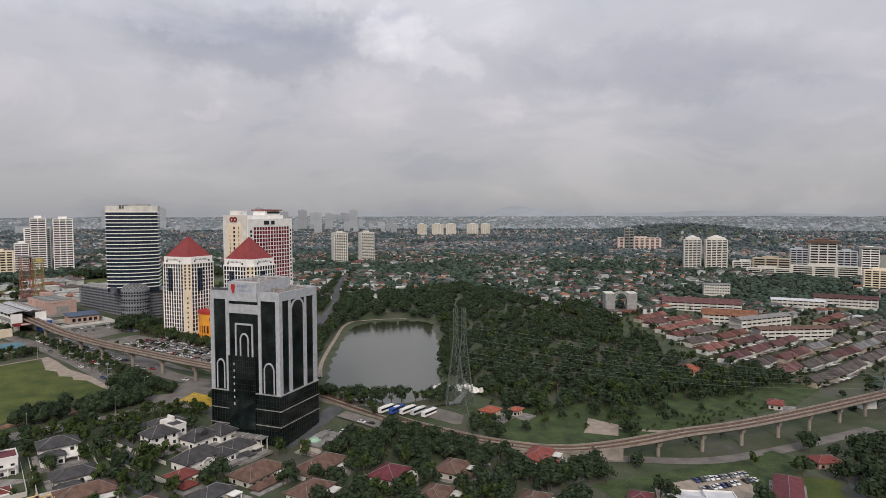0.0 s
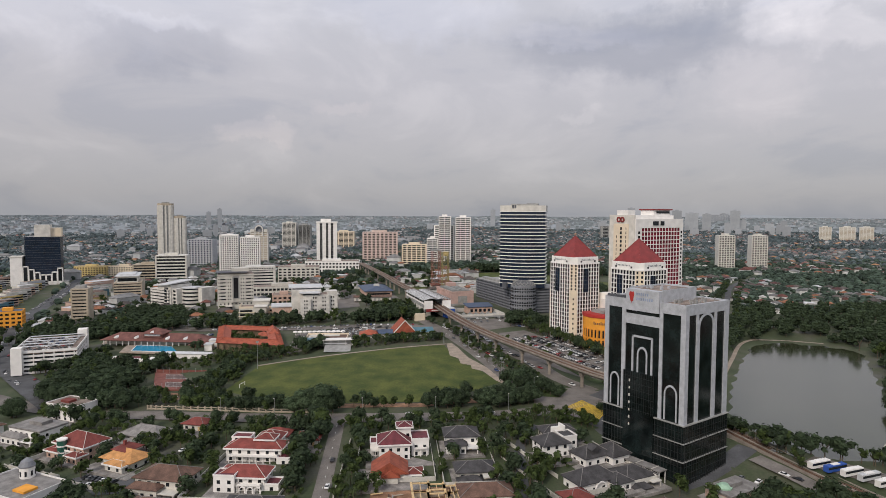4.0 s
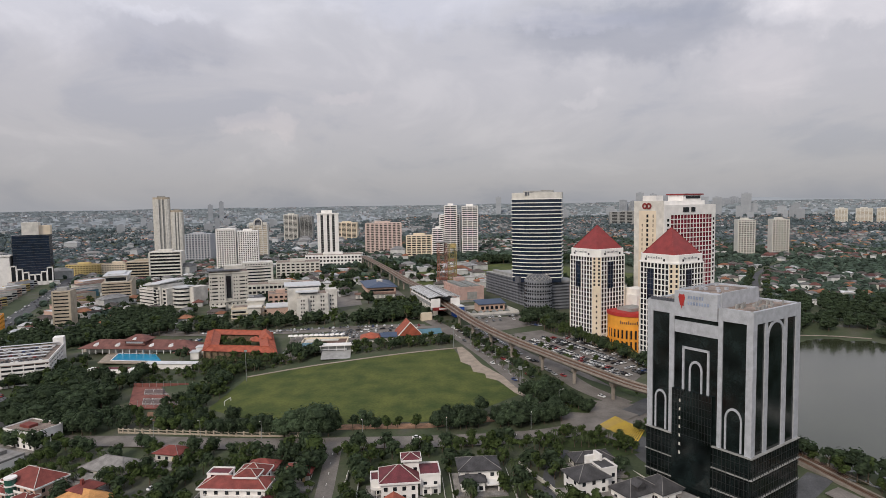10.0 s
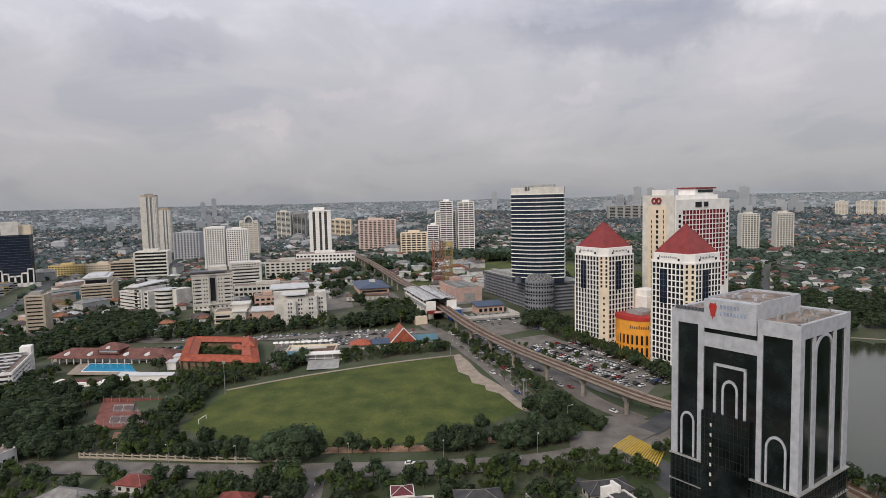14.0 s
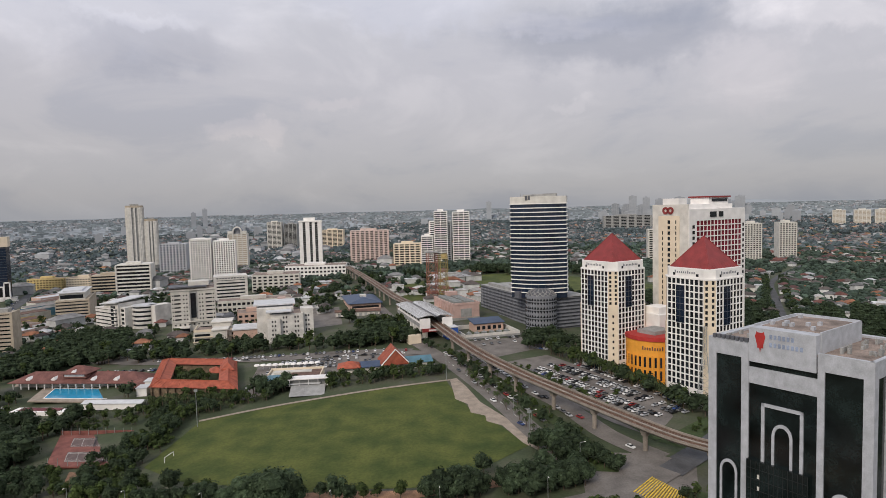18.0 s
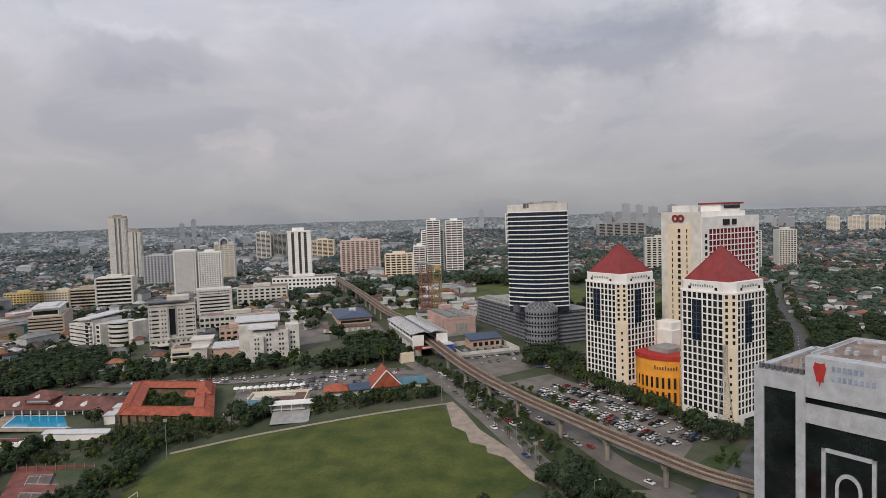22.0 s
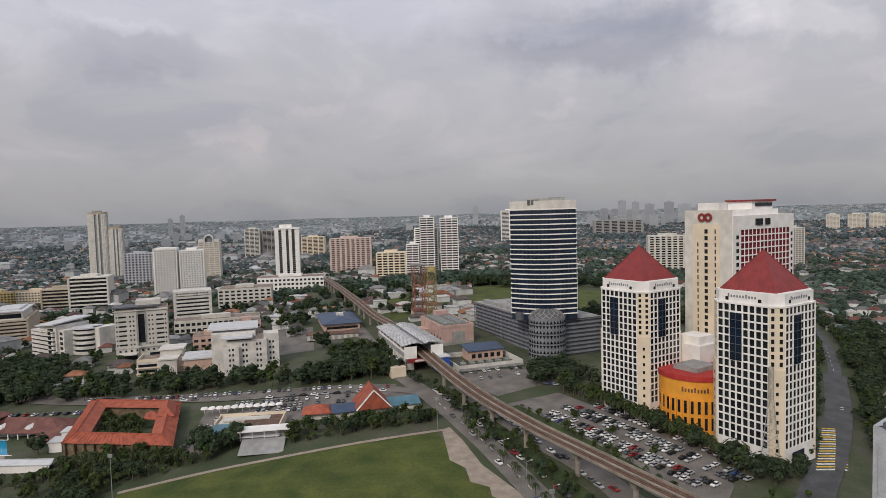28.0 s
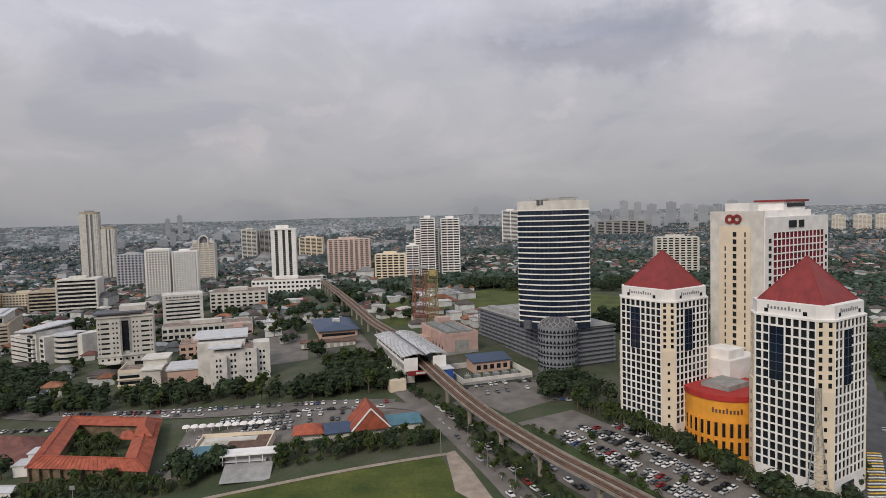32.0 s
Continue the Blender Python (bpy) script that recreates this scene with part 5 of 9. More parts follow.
tower_stripe(388, 1090, -15, 60, 30, 52, OFFW, 14, "apartment_tower", "white slab block behind the twin towers", "apartment tower", 7)
tower_stripe(700, 2280, -10, 160, 40, 48, GREY, 9, "office_building", "long grey office complex far behind", "office building", 6)
# distance haze painted into wall and window colours, so they contrast little
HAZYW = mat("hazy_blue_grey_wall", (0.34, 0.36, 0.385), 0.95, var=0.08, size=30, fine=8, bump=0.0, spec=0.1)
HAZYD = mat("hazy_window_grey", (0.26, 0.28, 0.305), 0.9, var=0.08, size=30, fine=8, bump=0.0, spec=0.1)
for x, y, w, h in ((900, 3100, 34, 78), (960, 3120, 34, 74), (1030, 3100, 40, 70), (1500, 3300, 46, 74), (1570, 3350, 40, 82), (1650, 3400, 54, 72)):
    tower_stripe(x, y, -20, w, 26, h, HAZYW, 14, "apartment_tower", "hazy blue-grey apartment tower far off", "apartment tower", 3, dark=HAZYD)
for x, y, w in ((1362, 2128, 36), (1424, 2104, 46), (1478, 2084, 40), (1566, 2050, 46), (1620, 2030, 36)):
    tower_stripe(x, y, -32, w, 26, 67 - land(x, y), PALE, 12, "apartment_tower", "far cream apartment slab on the skyline", "apartment tower", 4, dark=TAN, group="far cream slabs")
block(-176, 1005, 4, 90, 40, 18, WHITE, 16, 3, "shopping_mall", "white and red low shopping centre", "shopping mall")
block(-617, 1070, 4, 56, 20, 20, PYELLOW, 12, 5, "shophouse", "yellow shophouse row with flat roof", "shophouse")
block(-556, 1065, 4, 50, 20, 20, CREAM, 12, 5, "shophouse", "cream shophouse row with flat roof", "shophouse")


def floors_of(t, x0, y0, x1, y1, h, n, wall, dark=GLASS, solid=0.52, roof=None):
    """Dark core with one pale band for each storey, in the thing's own axes."""
    part("core", Geo().box(x0 + 0.6, y0 + 0.6, 0, x1 - 0.6, y1 - 0.6, h - 0.4), dark, t)
    bd = Geo().box(x0, y0, 0, x1, y1, h / n * solid).mesh("floor_band", wall)
    for i in range(n):
        share("floor_band", bd, t, pose(0, 0, i * h / n))
    part("roof", Geo().box(x0 - 0.2, y0 - 0.2, h - 0.5, x1 + 0.2, y1 + 0.2, h + 0.7), roof or wall, t)


def slot_windows(t, spots, y, w, h, deep=0.5):
    for x, z in spots:
        part("window", Geo().box(x - w / 2, y - 0.06, z, x + w / 2, y + deep, z + h), GLASS, t)


def office(x, y, rz, label):
    return thing("office_building", label, "office building", pose(x, y, land(x, y) - 0.6, 0, 0, rz))


b = office(-378, 619, 14, "slim brown-grey office block with bands")
floors_of(b, -8, 0, 8, 18, 35, 10, TAN, solid=0.62)
part("end_wall", Geo().box(6.4, -0.3, 0, 8.4, 18.3, 36), TAN, b)
part("end_wall", Geo().box(-8.4, -0.3, 0, -7, 18.3, 36), TAN, b)
part("roof_hut", Geo().box(-5, 5, 35, 4, 13, 39), GREY, b)
b = office(-393, 752, 22, "brown and white stepped office block with long windows")
floors_of(b, -16, 0, 16, 62, 24, 7, TAN, solid=0.55)
part("upper_hall", Geo().box(-13, 8, 24, 11, 60, 32), PALE, b, "pale upper storey")
part("upper_roof", Geo().box(-15, 6, 32, 13, 62, 33).box(-10, 14, 33, 8, 54, 34.4), METALR, b, "white roof plate")
part("front_glass", Geo().box(-12, 7.7, 26, 10, 8, 30), GLASS, b)
part("side_wall", Geo().box(15, 0.2, 0, 16.6, 62, 26), TAN, b, "tan side wall")
b = office(-322, 690, -34, "white modern office with curved bay and stepped roofs")
floors_of(b, -24, 0, 12, 20, 22, 6, OFFICEW, solid=0.66)
part("tall_mass", Geo().box(-12, 2, 0, 14, 30, 28), OFFICEW, b, "taller white mass")
part("roof_plate", Geo().add([(-15, -1, 25.5), (15, -1, 28.5), (16, 32, 32), (-12, 32, 30), (-15, -1, 26.5), (15, -1, 29.5), (16, 32, 33), (-12, 32, 31)], [(0, 1, 2, 3), (7, 6, 5, 4), (0, 4, 5, 1), (1, 5, 6, 2), (2, 6, 7, 3), (3, 7, 4, 0)]), METALR, b, "sloping white roof plate")
part("glass_strip", Geo().box(5, -0.5, 0, 9, 2, 25), GLASS, b, "dark upright glass strip")
for i in range(6):
    part("ledge", Geo().box(4.6, -0.9, 3 + i * 4, 9.4, 0, 3.7 + i * 4), OFFICEW, b)
part("side_mass", Geo().box(14, 4, 0, 22, 18, 24), OFFICEW, b)
slot_windows(b, [(18, 3 + 4.2 * i) for i in range(5)], 3.9, 4.4, 2.4)
for i in range(5):
    part("bay_band", Geo().cyl(26, 22, 2.4 + i * 4.4, 4.8 + i * 4.4, 11.4, 28), OFFICEW, b, "curved white balcony band")
part("bay_glass", Geo().cyl(26, 22, 0, 24, 10.6, 28), GLASS, b, "curved dark glazing")
part("bay_roof", Geo().cyl(26, 22, 24, 25, 11.8, 28), METALR, b)
part("end_mass", Geo().box(32, 22, 0, 44, 40, 25), OFFICEW, b, "plain white end block")
part("link", Geo().box(10, 26, 0, 40, 40, 21), GREY, b)

o1 = office(-222, 648, 20, "cream office block with a tall dark central slot")
part("wall", Geo().box(-19, 0, 0, -3, 26, 40).box(3, 0, 0, 19, 26, 40).box(-3, 1.2, 0, 3, 26, 40), OFFW, o1, "cream rendered wall")
part("slot", Geo().box(-2.6, 0.9, 13, 2.6, 1.4, 36), GLASS, o1, "tall dark glazed slot")
part("slot_frame", Geo().box(-3.6, -0.5, 12, -2.4, 0.9, 37.4).box(2.4, -0.5, 12, 3.6, 0.9, 37.4).box(-2.4, -0.5, 36, 2.4, 0.9, 37.4), GREY, o1)
for i in range(7):
    z = 11.5 + i * 3.7
    slot_windows(o1, [(-13.5, z), (13.5, z)], 0, 5.6, 1.3)
    slot_windows(o1, [(-8, z), (-5.6, z), (5.6, z), (8, z)], 0, 1.1, 1.3)
    slot_windows(o1, [(-17.6, z), (17.6, z)], 0, 0.9, 1.3)
slot_windows(o1, [(-16 + 4 * i, 6.4) for i in range(9)], 0, 1.5, 1.5)
for zz, p_ in ((9.3, 0.7), (38.6, 0.9)):
    part("ledge", Geo().box(-19 - p_, -p_, zz, 19 + p_, 0.3, zz + 0.8), OFFW, o1)
for a, b in ((-15, -4), (5, 15)):
    part("entrance", Geo().box(a, -0.4, 0, b, 0.6, 4.5), GLASS, o1, "dark ground-floor opening")
part("canopy", Geo().box(-17, -6, 4.6, -4, 0, 5.6), PALE, o1)
part("roof", Geo().box(-18.6, 0.4, 40, 18.6, 25.6, 40.4), ROOFDK, o1, "stained flat roof")
part("roof_canopy", Geo().box(-20.5, -1.8, 41.4, 12, 18, 42.4), DGREY, o1, "dark roof canopy edge")
part("roof_storey", Geo().box(-16, 2, 40, 12, 20, 41.5).box(-4, 6, 42, 14, 22, 46), OFFW, o1)
b = office(-178, 588, 12, "low cream terraced annexe with roof courts")
part("wall", Geo().box(-21, 0, 0, 21, 24, 10), OFFW, b, "cream wall")
part("centre_block", Geo().box(-5, -7, 0, 6, 16, 12).box(-7, 8, 12, 8, 24, 16), OFFW, b, "raised cream centre block")
part("centre_roof", Geo().box(-6, -8, 12, 7, 8, 12.8).box(-8, 7, 16, 9, 25, 16.8), PALE, b)
part("roof_court", Geo().box(-20, 1, 10, -7.5, 23, 10.3).box(9, 1, 10, 20, 23, 10.3), ROOFDK, b, "stained roof court")
part("parapet", Geo().box(-21, 0, 10, -7, 0.5, 12).box(8, 0, 10, 21, 0.5, 12).box(-21, 0, 10, -20.5, 24, 12).box(20.5, 0, 10, 21, 24, 12), CREAM, b)
for i in range(2):
    part("terrace_slot", Geo().box(-20, -0.1, 2.5 + i * 4, -8, 0.5, 4.4 + i * 4), GLASS, b)
    part("terrace_slot", Geo().box(9, -0.1, 2.5 + i * 4, 20, 0.5, 4.4 + i * 4), GLASS, b)
    part("ledge", Geo().box(-21.5, -1.2, 1.6 + i * 4, -6, 0, 2.4 + i * 4).box(7, -1.2, 1.6 + i * 4, 21.5, 0, 2.4 + i * 4), CREAM, b)
b = office(-241, 815, 20, "white banded office block with open slots")
floors_of(b, -18, 0, 18, 24, 28, 7, OFFICEW, solid=0.55)
part("end_wall", Geo().box(-19, -0.5, 0, -16, 24, 30), OFFICEW, b)
part("end_wall", Geo().box(16, -0.5, 0, 19, 24, 30), OFFICEW, b)
part("attic", Geo().box(-19, -0.8, 27, 19, 24.5, 32), OFFICEW, b)
slot_windows(b, [(-15 + 3.3 * i, 28.6) for i in range(10)], -0.8, 1.8, 1.4)
o2 = office(-121, 567, 14, "white office block with stepped flat roofs")
o2.scale = (0.9, 0.9, 0.95)
part("front_block", Geo().box(-10, 0, 0, 18, 22, 24), OFFICEW, o2, "white front block")
part("rear_block", Geo().box(-22, 10, 0, 10, 46, 28), OFFICEW, o2, "taller white rear block")
part("bay", Geo().box(-13, -3, 0, -2, 8, 20), OFFICEW, o2, "projecting white bay")
part("stair_tower", Geo().box(16, 4, 0, 27, 18, 27), OFFICEW, o2)
part("roof_plate", Geo().box(-25, 16, 29.4, 12, 50, 30.4), METALR, o2, "wide pale roof plate")
part("roof_plate", Geo().box(-14, -3, 25.6, 8, 14, 26.5), METALR, o2, "pale roof plate")
# solid blocks, coloured dark like the shade under the roof plates
part("roof_slot", Geo().box(-21, 17, 28, 9, 45, 29.4).box(-9, 1, 24, 7, 12, 25.6), DGREY, o2, "dark gap below the roof plate")
part("roof", Geo().box(8, 1, 24, 16, 21, 24.4), ROOFDK, o2)
part("low_roof", Geo().box(-44, 16, 10, -22, 44, 11), METALR, o2, "low pale roof")
part("low_wing", Geo().box(-43, 17, 0, -22, 43, 10), SALMON, o2, "low pinkish wing")
for f in range(5):
    slot_windows(o2, [(-8.6, 3 + f * 3.6), (-6.2, 3 + f * 3.6)], -3, 1.2, 1.6)
    slot_windows(o2, [(1, 4 + f * 4), (3.4, 4 + f * 4), (11, 4 + f * 4), (13.4, 4 + f * 4)], 0, 1.3, 1.7)
    slot_windows(o2, [(20.5, 4 + f * 4), (22.8, 4 + f * 4)], 4, 1.3, 1.7)
for i in range(6):
    part("window", Geo().box(-22.1, 13 + i * 5.4, 22, -21.8, 16 + i * 5.4, 24), GLASS, o2)
block(-166, 640, 16, 26, 24, 14, SALMON, 5, 3, label="low pinkish office annexe with flat roof")
block(-150, 690, 16, 22, 26, 13, PINK, 4, 3, label="small pink house-like annexe with flat roof")
block(-190, 735, 16, 76, 24, 12, OFFW, 16, 2, label="long low arcaded white hall with flat roof", fx=0.7)
block(-204, 880, 10, 60, 40, 22, OFFW, 9, 5, label="white and green low office block")
dp = thing("depot_building", "pink flat-roofed depot building with rooftop units", "depot", pose(27, 594, land(27, 594) - 0.6, 0, 0, 18))
part("wall", Geo().box(-12, 0, 0, 12, 50, 14), PINK, dp, "pink rendered wall")
part("roof", Geo().box(-11.5, 0.5, 14, 11.5, 49.5, 14.3), ROOFDK, dp, "grey flat roof")
part("parapet", Geo().box(-12.3, -0.3, 13.2, 12.3, 0.4, 15).box(-12.3, 49.6, 13.2, 12.3, 50.3, 15).box(-12.3, 0.4, 13.2, -11.6, 49.6, 15).box(11.6, 0.4, 13.2, 12.3, 49.6, 15), PINK, dp)
part("front_recess", Geo().box(-5, -0.12, 3, 5, 0.4, 10), GREY, dp, "grey louvred front recess")
part("dado", Geo().box(-12.1, -0.15, 0, 12.1, 50.1, 2.6), GREY, dp)
for i in range(8):
    part("pilaster", Geo().box(-12.6, 2 + i * 6.4, 0, -11.9, 3 + i * 6.4, 13.4), PINK, dp)
    part("vent", Geo().box(-12.1, 4.4 + i * 6.4, 4, -11.9, 6.8 + i * 6.4, 6), DGREY, dp)
for i in range(14):
    part("roof_unit", Geo().box(-9.5, 3 + i * 3.2, 14.3, -2, 4.6 + i * 3.2, 16.0).box(1, 3.6 + i * 3.2, 14.3, 9, 5 + i * 3.2, 15.8), STEEL, dp)
part("roof_hut", Geo().box(-2, 42, 14, 8, 49, 19), PINK, dp)
part("rear_annexe", Geo().box(-32, 30, 0, -12, 44, 8), SALMON, dp, "low pinkish side wing")
ws = thing("workshop", "low workshop with dark blue metal roof", "workshop", on(-66, 670, 14))
part("wall", Geo().box(-15, 0, 0, 15, 58, 6.5), SALMON, ws, "pinkish wall")
part("roof", Geo().hip(-17, -2, 17, 60, 6.5, 10), BLUER, ws, "dark blue metal roof")
part("roof_vent", Geo().box(-2, 22, 9.4, 4, 28, 11.6), OFFICEW, ws)
part("window_band", Geo().box(-13, -0.1, 2, 13, 0.3, 4), GLASS, ws)
ls = thing("long_shed", "long low white shed with rusty roof", "shed", on(-70, 640, 6))
part("wall", Geo().box(-20, 0, 0, 20, 8, 4.6), OFFW, ls)
part("roof", Geo().gable(-21, -1, 21, 9, 4.6, 6, 0, "x"), BROWNR, ls)
for i in range(8):
    part("door", Geo().box(-18 + i * 4.8, -0.1, 0.2, -15.4 + i * 4.8, 0.2, 3.2), GREY, ls)
sb = thing("substation", "low substation hall with blue roof in a white walled yard", "substation", on(42, 550, 16))
part("wall", Geo().box(-12, 0, 0, 12, 12, 6), SALMON, sb)
part("roof", Geo().add([(-13, -1, 6.2), (13, -1, 6.2), (13, 13, 8.4), (-13, 13, 8.4), (-13, -1, 6.6), (13, -1, 6.6), (13, 13, 8.8), (-13, 13, 8.8)], [(0, 1, 2, 3), (7, 6, 5, 4), (0, 4, 5, 1), (1, 5, 6, 2), (2, 6, 7, 3), (3, 7, 4, 0)]), BLUER, sb, "blue sloping roof")
for i in range(5):
    part("window", Geo().box(-10 + i * 4.4, -0.1, 1.6, -7.4 + i * 4.4, 0.3, 4.4), GLASS, sb)
part("yard_wall", Geo().box(-27, 14, 0, 16, 14.6, 3.4).box(-27, -22, 0, -26.4, 14, 3.4).box(15.4, -22, 0, 16, 14, 3.4).box(-27, -22.6, 0, 16, -22, 3.4), OFFICEW, sb, "white yard wall")
part("wall_base", Geo().box(-27.2, -22.8, 0, 16.2, -22.6, 1.5).box(-27.2, 14.6, 0, 16.2, 14.8, 1.5), GREY, sb, "grey wall base")
for i in range(6):
    part("transformer", Geo().box(-22 + i * 6, -14, 0, -19 + i * 6, -10, 2.6).cyl(-21 + i * 6, -12, 2.6, 4.2, 0.25, 6).cyl(-20 + i * 6, -12, 2.6, 4.2, 0.25, 6), STEEL, sb)
cpk = thing("multi_storey_car_park", "white banded multi-storey car park with rooftop parking", "car park", pose(-293, 424, land(-290, 440) - 1, 0, 0, 22))
floors_of(cpk, -21, 0, 21, 62, 15.5, 5, WHITE, solid=0.5, roof=ROOFDK)
part("parapet", Geo().box(-21.4, -0.4, 15.6, 21.4, 0.2, 17.4).box(20.8, 0.2, 15.6, 21.4, 62, 17.4).box(-21.4, 0.2, 15.6, -20.8, 62, 17.4), WHITE, cpk, "white parapet")
part("stair_tower", Geo().box(14, 55, 0, 21, 64, 22), WHITE, cpk)
part("stair_tower", Geo().box(-21, -3, 0, -14, 4, 20), WHITE, cpk)
for i in range(6):
    part("column", Geo().box(-14 + i * 6.6, -0.2, 0, -13.4 + i * 6.6, 0.3, 15.5), WHITE, cpk)
for i in range(7):
    part("column", Geo().box(20.7, i * 8.4, 0, 21.3, i * 8.4 + 0.7, 15.5), WHITE, cpk)
rb = thing("roof_awnings", "rows of pale metal sunshades on a roof deck", "awning", pose(-293, 424, land(-290, 440) + 15.1, 0, 0, 22))
for i in range(5):
    part("awning", Geo().box(-19, 8.4 + i * 11, 2.6, 18, 11.4 + i * 11, 2.75), METALR, rb, "pale metal sunshade")
    for x in (-18, -6, 5, 16):
        part("post", Geo().box(x, 10 + i * 11, 0, x + 0.2, 10.2 + i * 11, 2.6), STEEL, rb)
block(-439, 596, 25, 26, 20, 18, YELLOW, 5, 4, "shophouse", "bright yellow and blue shop building", "shophouse", roof=BLUER)



def shophouse(x, y, rz, w, d, h, wall, roof, label):
    t = thing("shophouse", label, "shophouse", pose(x, y, land(x, y) - 0.8, 0, 0, rz), "shophouse rows")
    part("wall", Geo().box(-w / 2, 0, 0, w / 2, d, h), wall, t)
    part("roof", Geo().box(-w / 2 + 0.3, 0.3, h, w / 2 - 0.3, d - 0.3, h + 0.3), roof, t, "flat stained roof")
    part("parapet", Geo().box(-w / 2, -0.1, h - 0.4, w / 2, 0.4, h + 1.2), wall, t)
    for i in range(2):
        part("window_band", Geo().box(-w / 2 + 0.5, -0.12, 4.6 + i * 3.2, w / 2 - 0.5, 0.3, 6.4 + i * 3.2), GLASS, t)
    part("awning", Geo().box(-w / 2, -2.2, 3.2, w / 2, 0, 3.7), roof, t)


sh = random.Random(41)
for (ax, ay), (bx, by), n, face in (((-452, 590), (-640, 1020), 17, 66), ((-425, 660), (-560, 960), 9, -114), ((-372, 470), (-452, 600), 6, 66), ((-480, 560), (-690, 980), 13, 66)):
    for i in range(n):
        k = (i + 0.5) / n
        s_ = math.hypot(bx - ax, by - ay) / n
        x, y = ax + (bx - ax) * k, ay + (by - ay) * k
        off = -17 if face > 0 else 17
        m_, nm = sh.choice(((OFFW, "aged white"), (WHITE, "white"), (PALE, "pale"), (SALMON, "salmon"), (LIGHTST, "blue-grey"), (PYELLOW, "yellow"), (TEALR, "teal")))
        shophouse(x + off, y, face, s_ * 0.97, 18, sh.choice((9.5, 10.5, 12)), m_, sh.choice((ROOFDK, GREYR, METALR, BROWNR)), nm + " three-storey shophouse with flat roof")

# courtyard clubhouse with terracotta roof
cz = land(-148, 470)
CLUBW = mat("brown_timbered_wall", (0.17, 0.125, 0.08), 0.85, var=0.3, size=3, fine=0.6)
co = thing("clubhouse", "square courtyard building with terracotta hipped roof", "clubhouse", pose(-155, 473, cz, 0, 0, -10))
CW, CD, CH = 57.0, 64.0, 6.6
for x0, y0, x1, y1 in ((-CW / 2, -CD / 2, CW / 2, -CD / 2 + 12), (-CW / 2, CD / 2 - 12, CW / 2, CD / 2), (-CW / 2, -CD / 2 + 12, -CW / 2 + 12, CD / 2 - 12), (CW / 2 - 12, -CD / 2 + 12, CW / 2, CD / 2 - 12)):
    part("wing", Geo().box(x0 + 1.5, y0 + 1.5, 0, x1 - 1.5, y1 - 1.5, CH), CLUBW, co, "brown wall wing")


def ring_roof(t, W, D, b, z0, z1, m):
    """Sloping roof over four wings round a court."""
    o = [(-W / 2, -D / 2), (W / 2, -D / 2), (W / 2, D / 2), (-W / 2, D / 2)]
    for i in range(4):
        a, c = o[i], o[(i + 1) % 4]
        ins = lambda p, s: (p[0] - math.copysign(s, p[0]), p[1] - math.copysign(s, p[1]))
        ar, cr_ = ins(a, b / 2), ins(c, b / 2)
        ai, ci = ins(a, b), ins(c, b)
        g = Geo().add([(*a, z0), (*c, z0), (*cr_, z1), (*ar, z1), (*ai, z0 + 0.6), (*ci, z0 + 0.6)], [(0, 1, 2, 3), (3, 2, 5, 4), (1, 0, 4, 5)])
        part("roof", g, m, t, "terracotta tiled slope")
        g = Geo()
        n = 26
        for q in range(n):
            k = (q + 0.5) / n
            p = Vector((*a, z0)).lerp(Vector((*c, z0)), k)
            r = Vector((*ar, z1)).lerp(Vector((*cr_, z1)), k)
            g.bar(p + Vector((0, 0, 0.05)), r + Vector((0, 0, 0.05)), 0.11)
        g.bar((*ar, z1), (*cr_, z1), 0.3).bar((*a, z0), (*ar, z1), 0.25)
        part("roof_ribs", g, m, t)


ring_roof(co, CW, CD, 12.5, CH, CH + 3.0, TERRA)
part("tower_roof", Geo().hip(CW / 2 - 11, 2, CW / 2 - 2, 24, CH + 2.4, CH + 6), TERRA, co, "raised terracotta roof")
part("court_roof", Geo().hip(CW / 2 - 20, 6, CW / 2 - 10, 16, CH - 1, CH + 2.0), TERRA, co)
for i in range(12):
    part("column", Geo().box(-CW / 2 + 1 + i * 5.0, -CD / 2 + 0.2, 0, -CW / 2 + 1.7 + i * 5.0, -CD / 2 + 0.9, CH), CLUBW, co)



def skew(t, k):
    """The plots here are not square: slide a thing's plan sideways with depth."""
    for o in t.children:
        for vv in o.data.vertices:
            vv.co.x -= k * vv.co.y
        o.data.update()


skew(co, 0.52)
# swimming club
sw = thing("swimming_club", "long swimming club hall with brown-red dormered roof", "clubhouse", on(-238, 496, -6))
part("wall", Geo().box(-46, -5, 0, 42, 9, 4.5), OFFW, sw)
part("roof", Geo().hip(-49, -11, 45, 12, 4.5, 9.6), BRICKR, sw, "brown-red tiled roof")
for x in (-36, -18, 10, 26):
    part("dormer", Geo().gable(x - 1.7, -8.6, x + 1.7, -4, 6.4, 7.9, 0, "y").box(x - 1.3, -8.4, 5.6, x + 1.3, -8.0, 6.5), WHITE, sw, "white gabled dormer")
part("lantern_wall", Geo().box(-11, -8, 7, 5, 4, 10.4), BRICKR, sw)
part("lantern_roof", Geo().hip(-13, -10, 7, 6, 10.4, 14.5), BRICKR, sw, "raised central roof")
part("lantern_window", Geo().box(-10, -8.3, 8.4, 4, -7.9, 9.9), WHITE, sw, "white clerestory band")
part("lantern_dormer", Geo().gable(-4.4, -9.2, -1.6, -6, 11.4, 12.8, 0, "y"), WHITE, sw)
part("end_wing", Geo().hip(34, -20, 56, 4, 4, 7.6).box(36, -18, 0, 54, 2, 4), BRICKR, sw, "lower end wing roof")
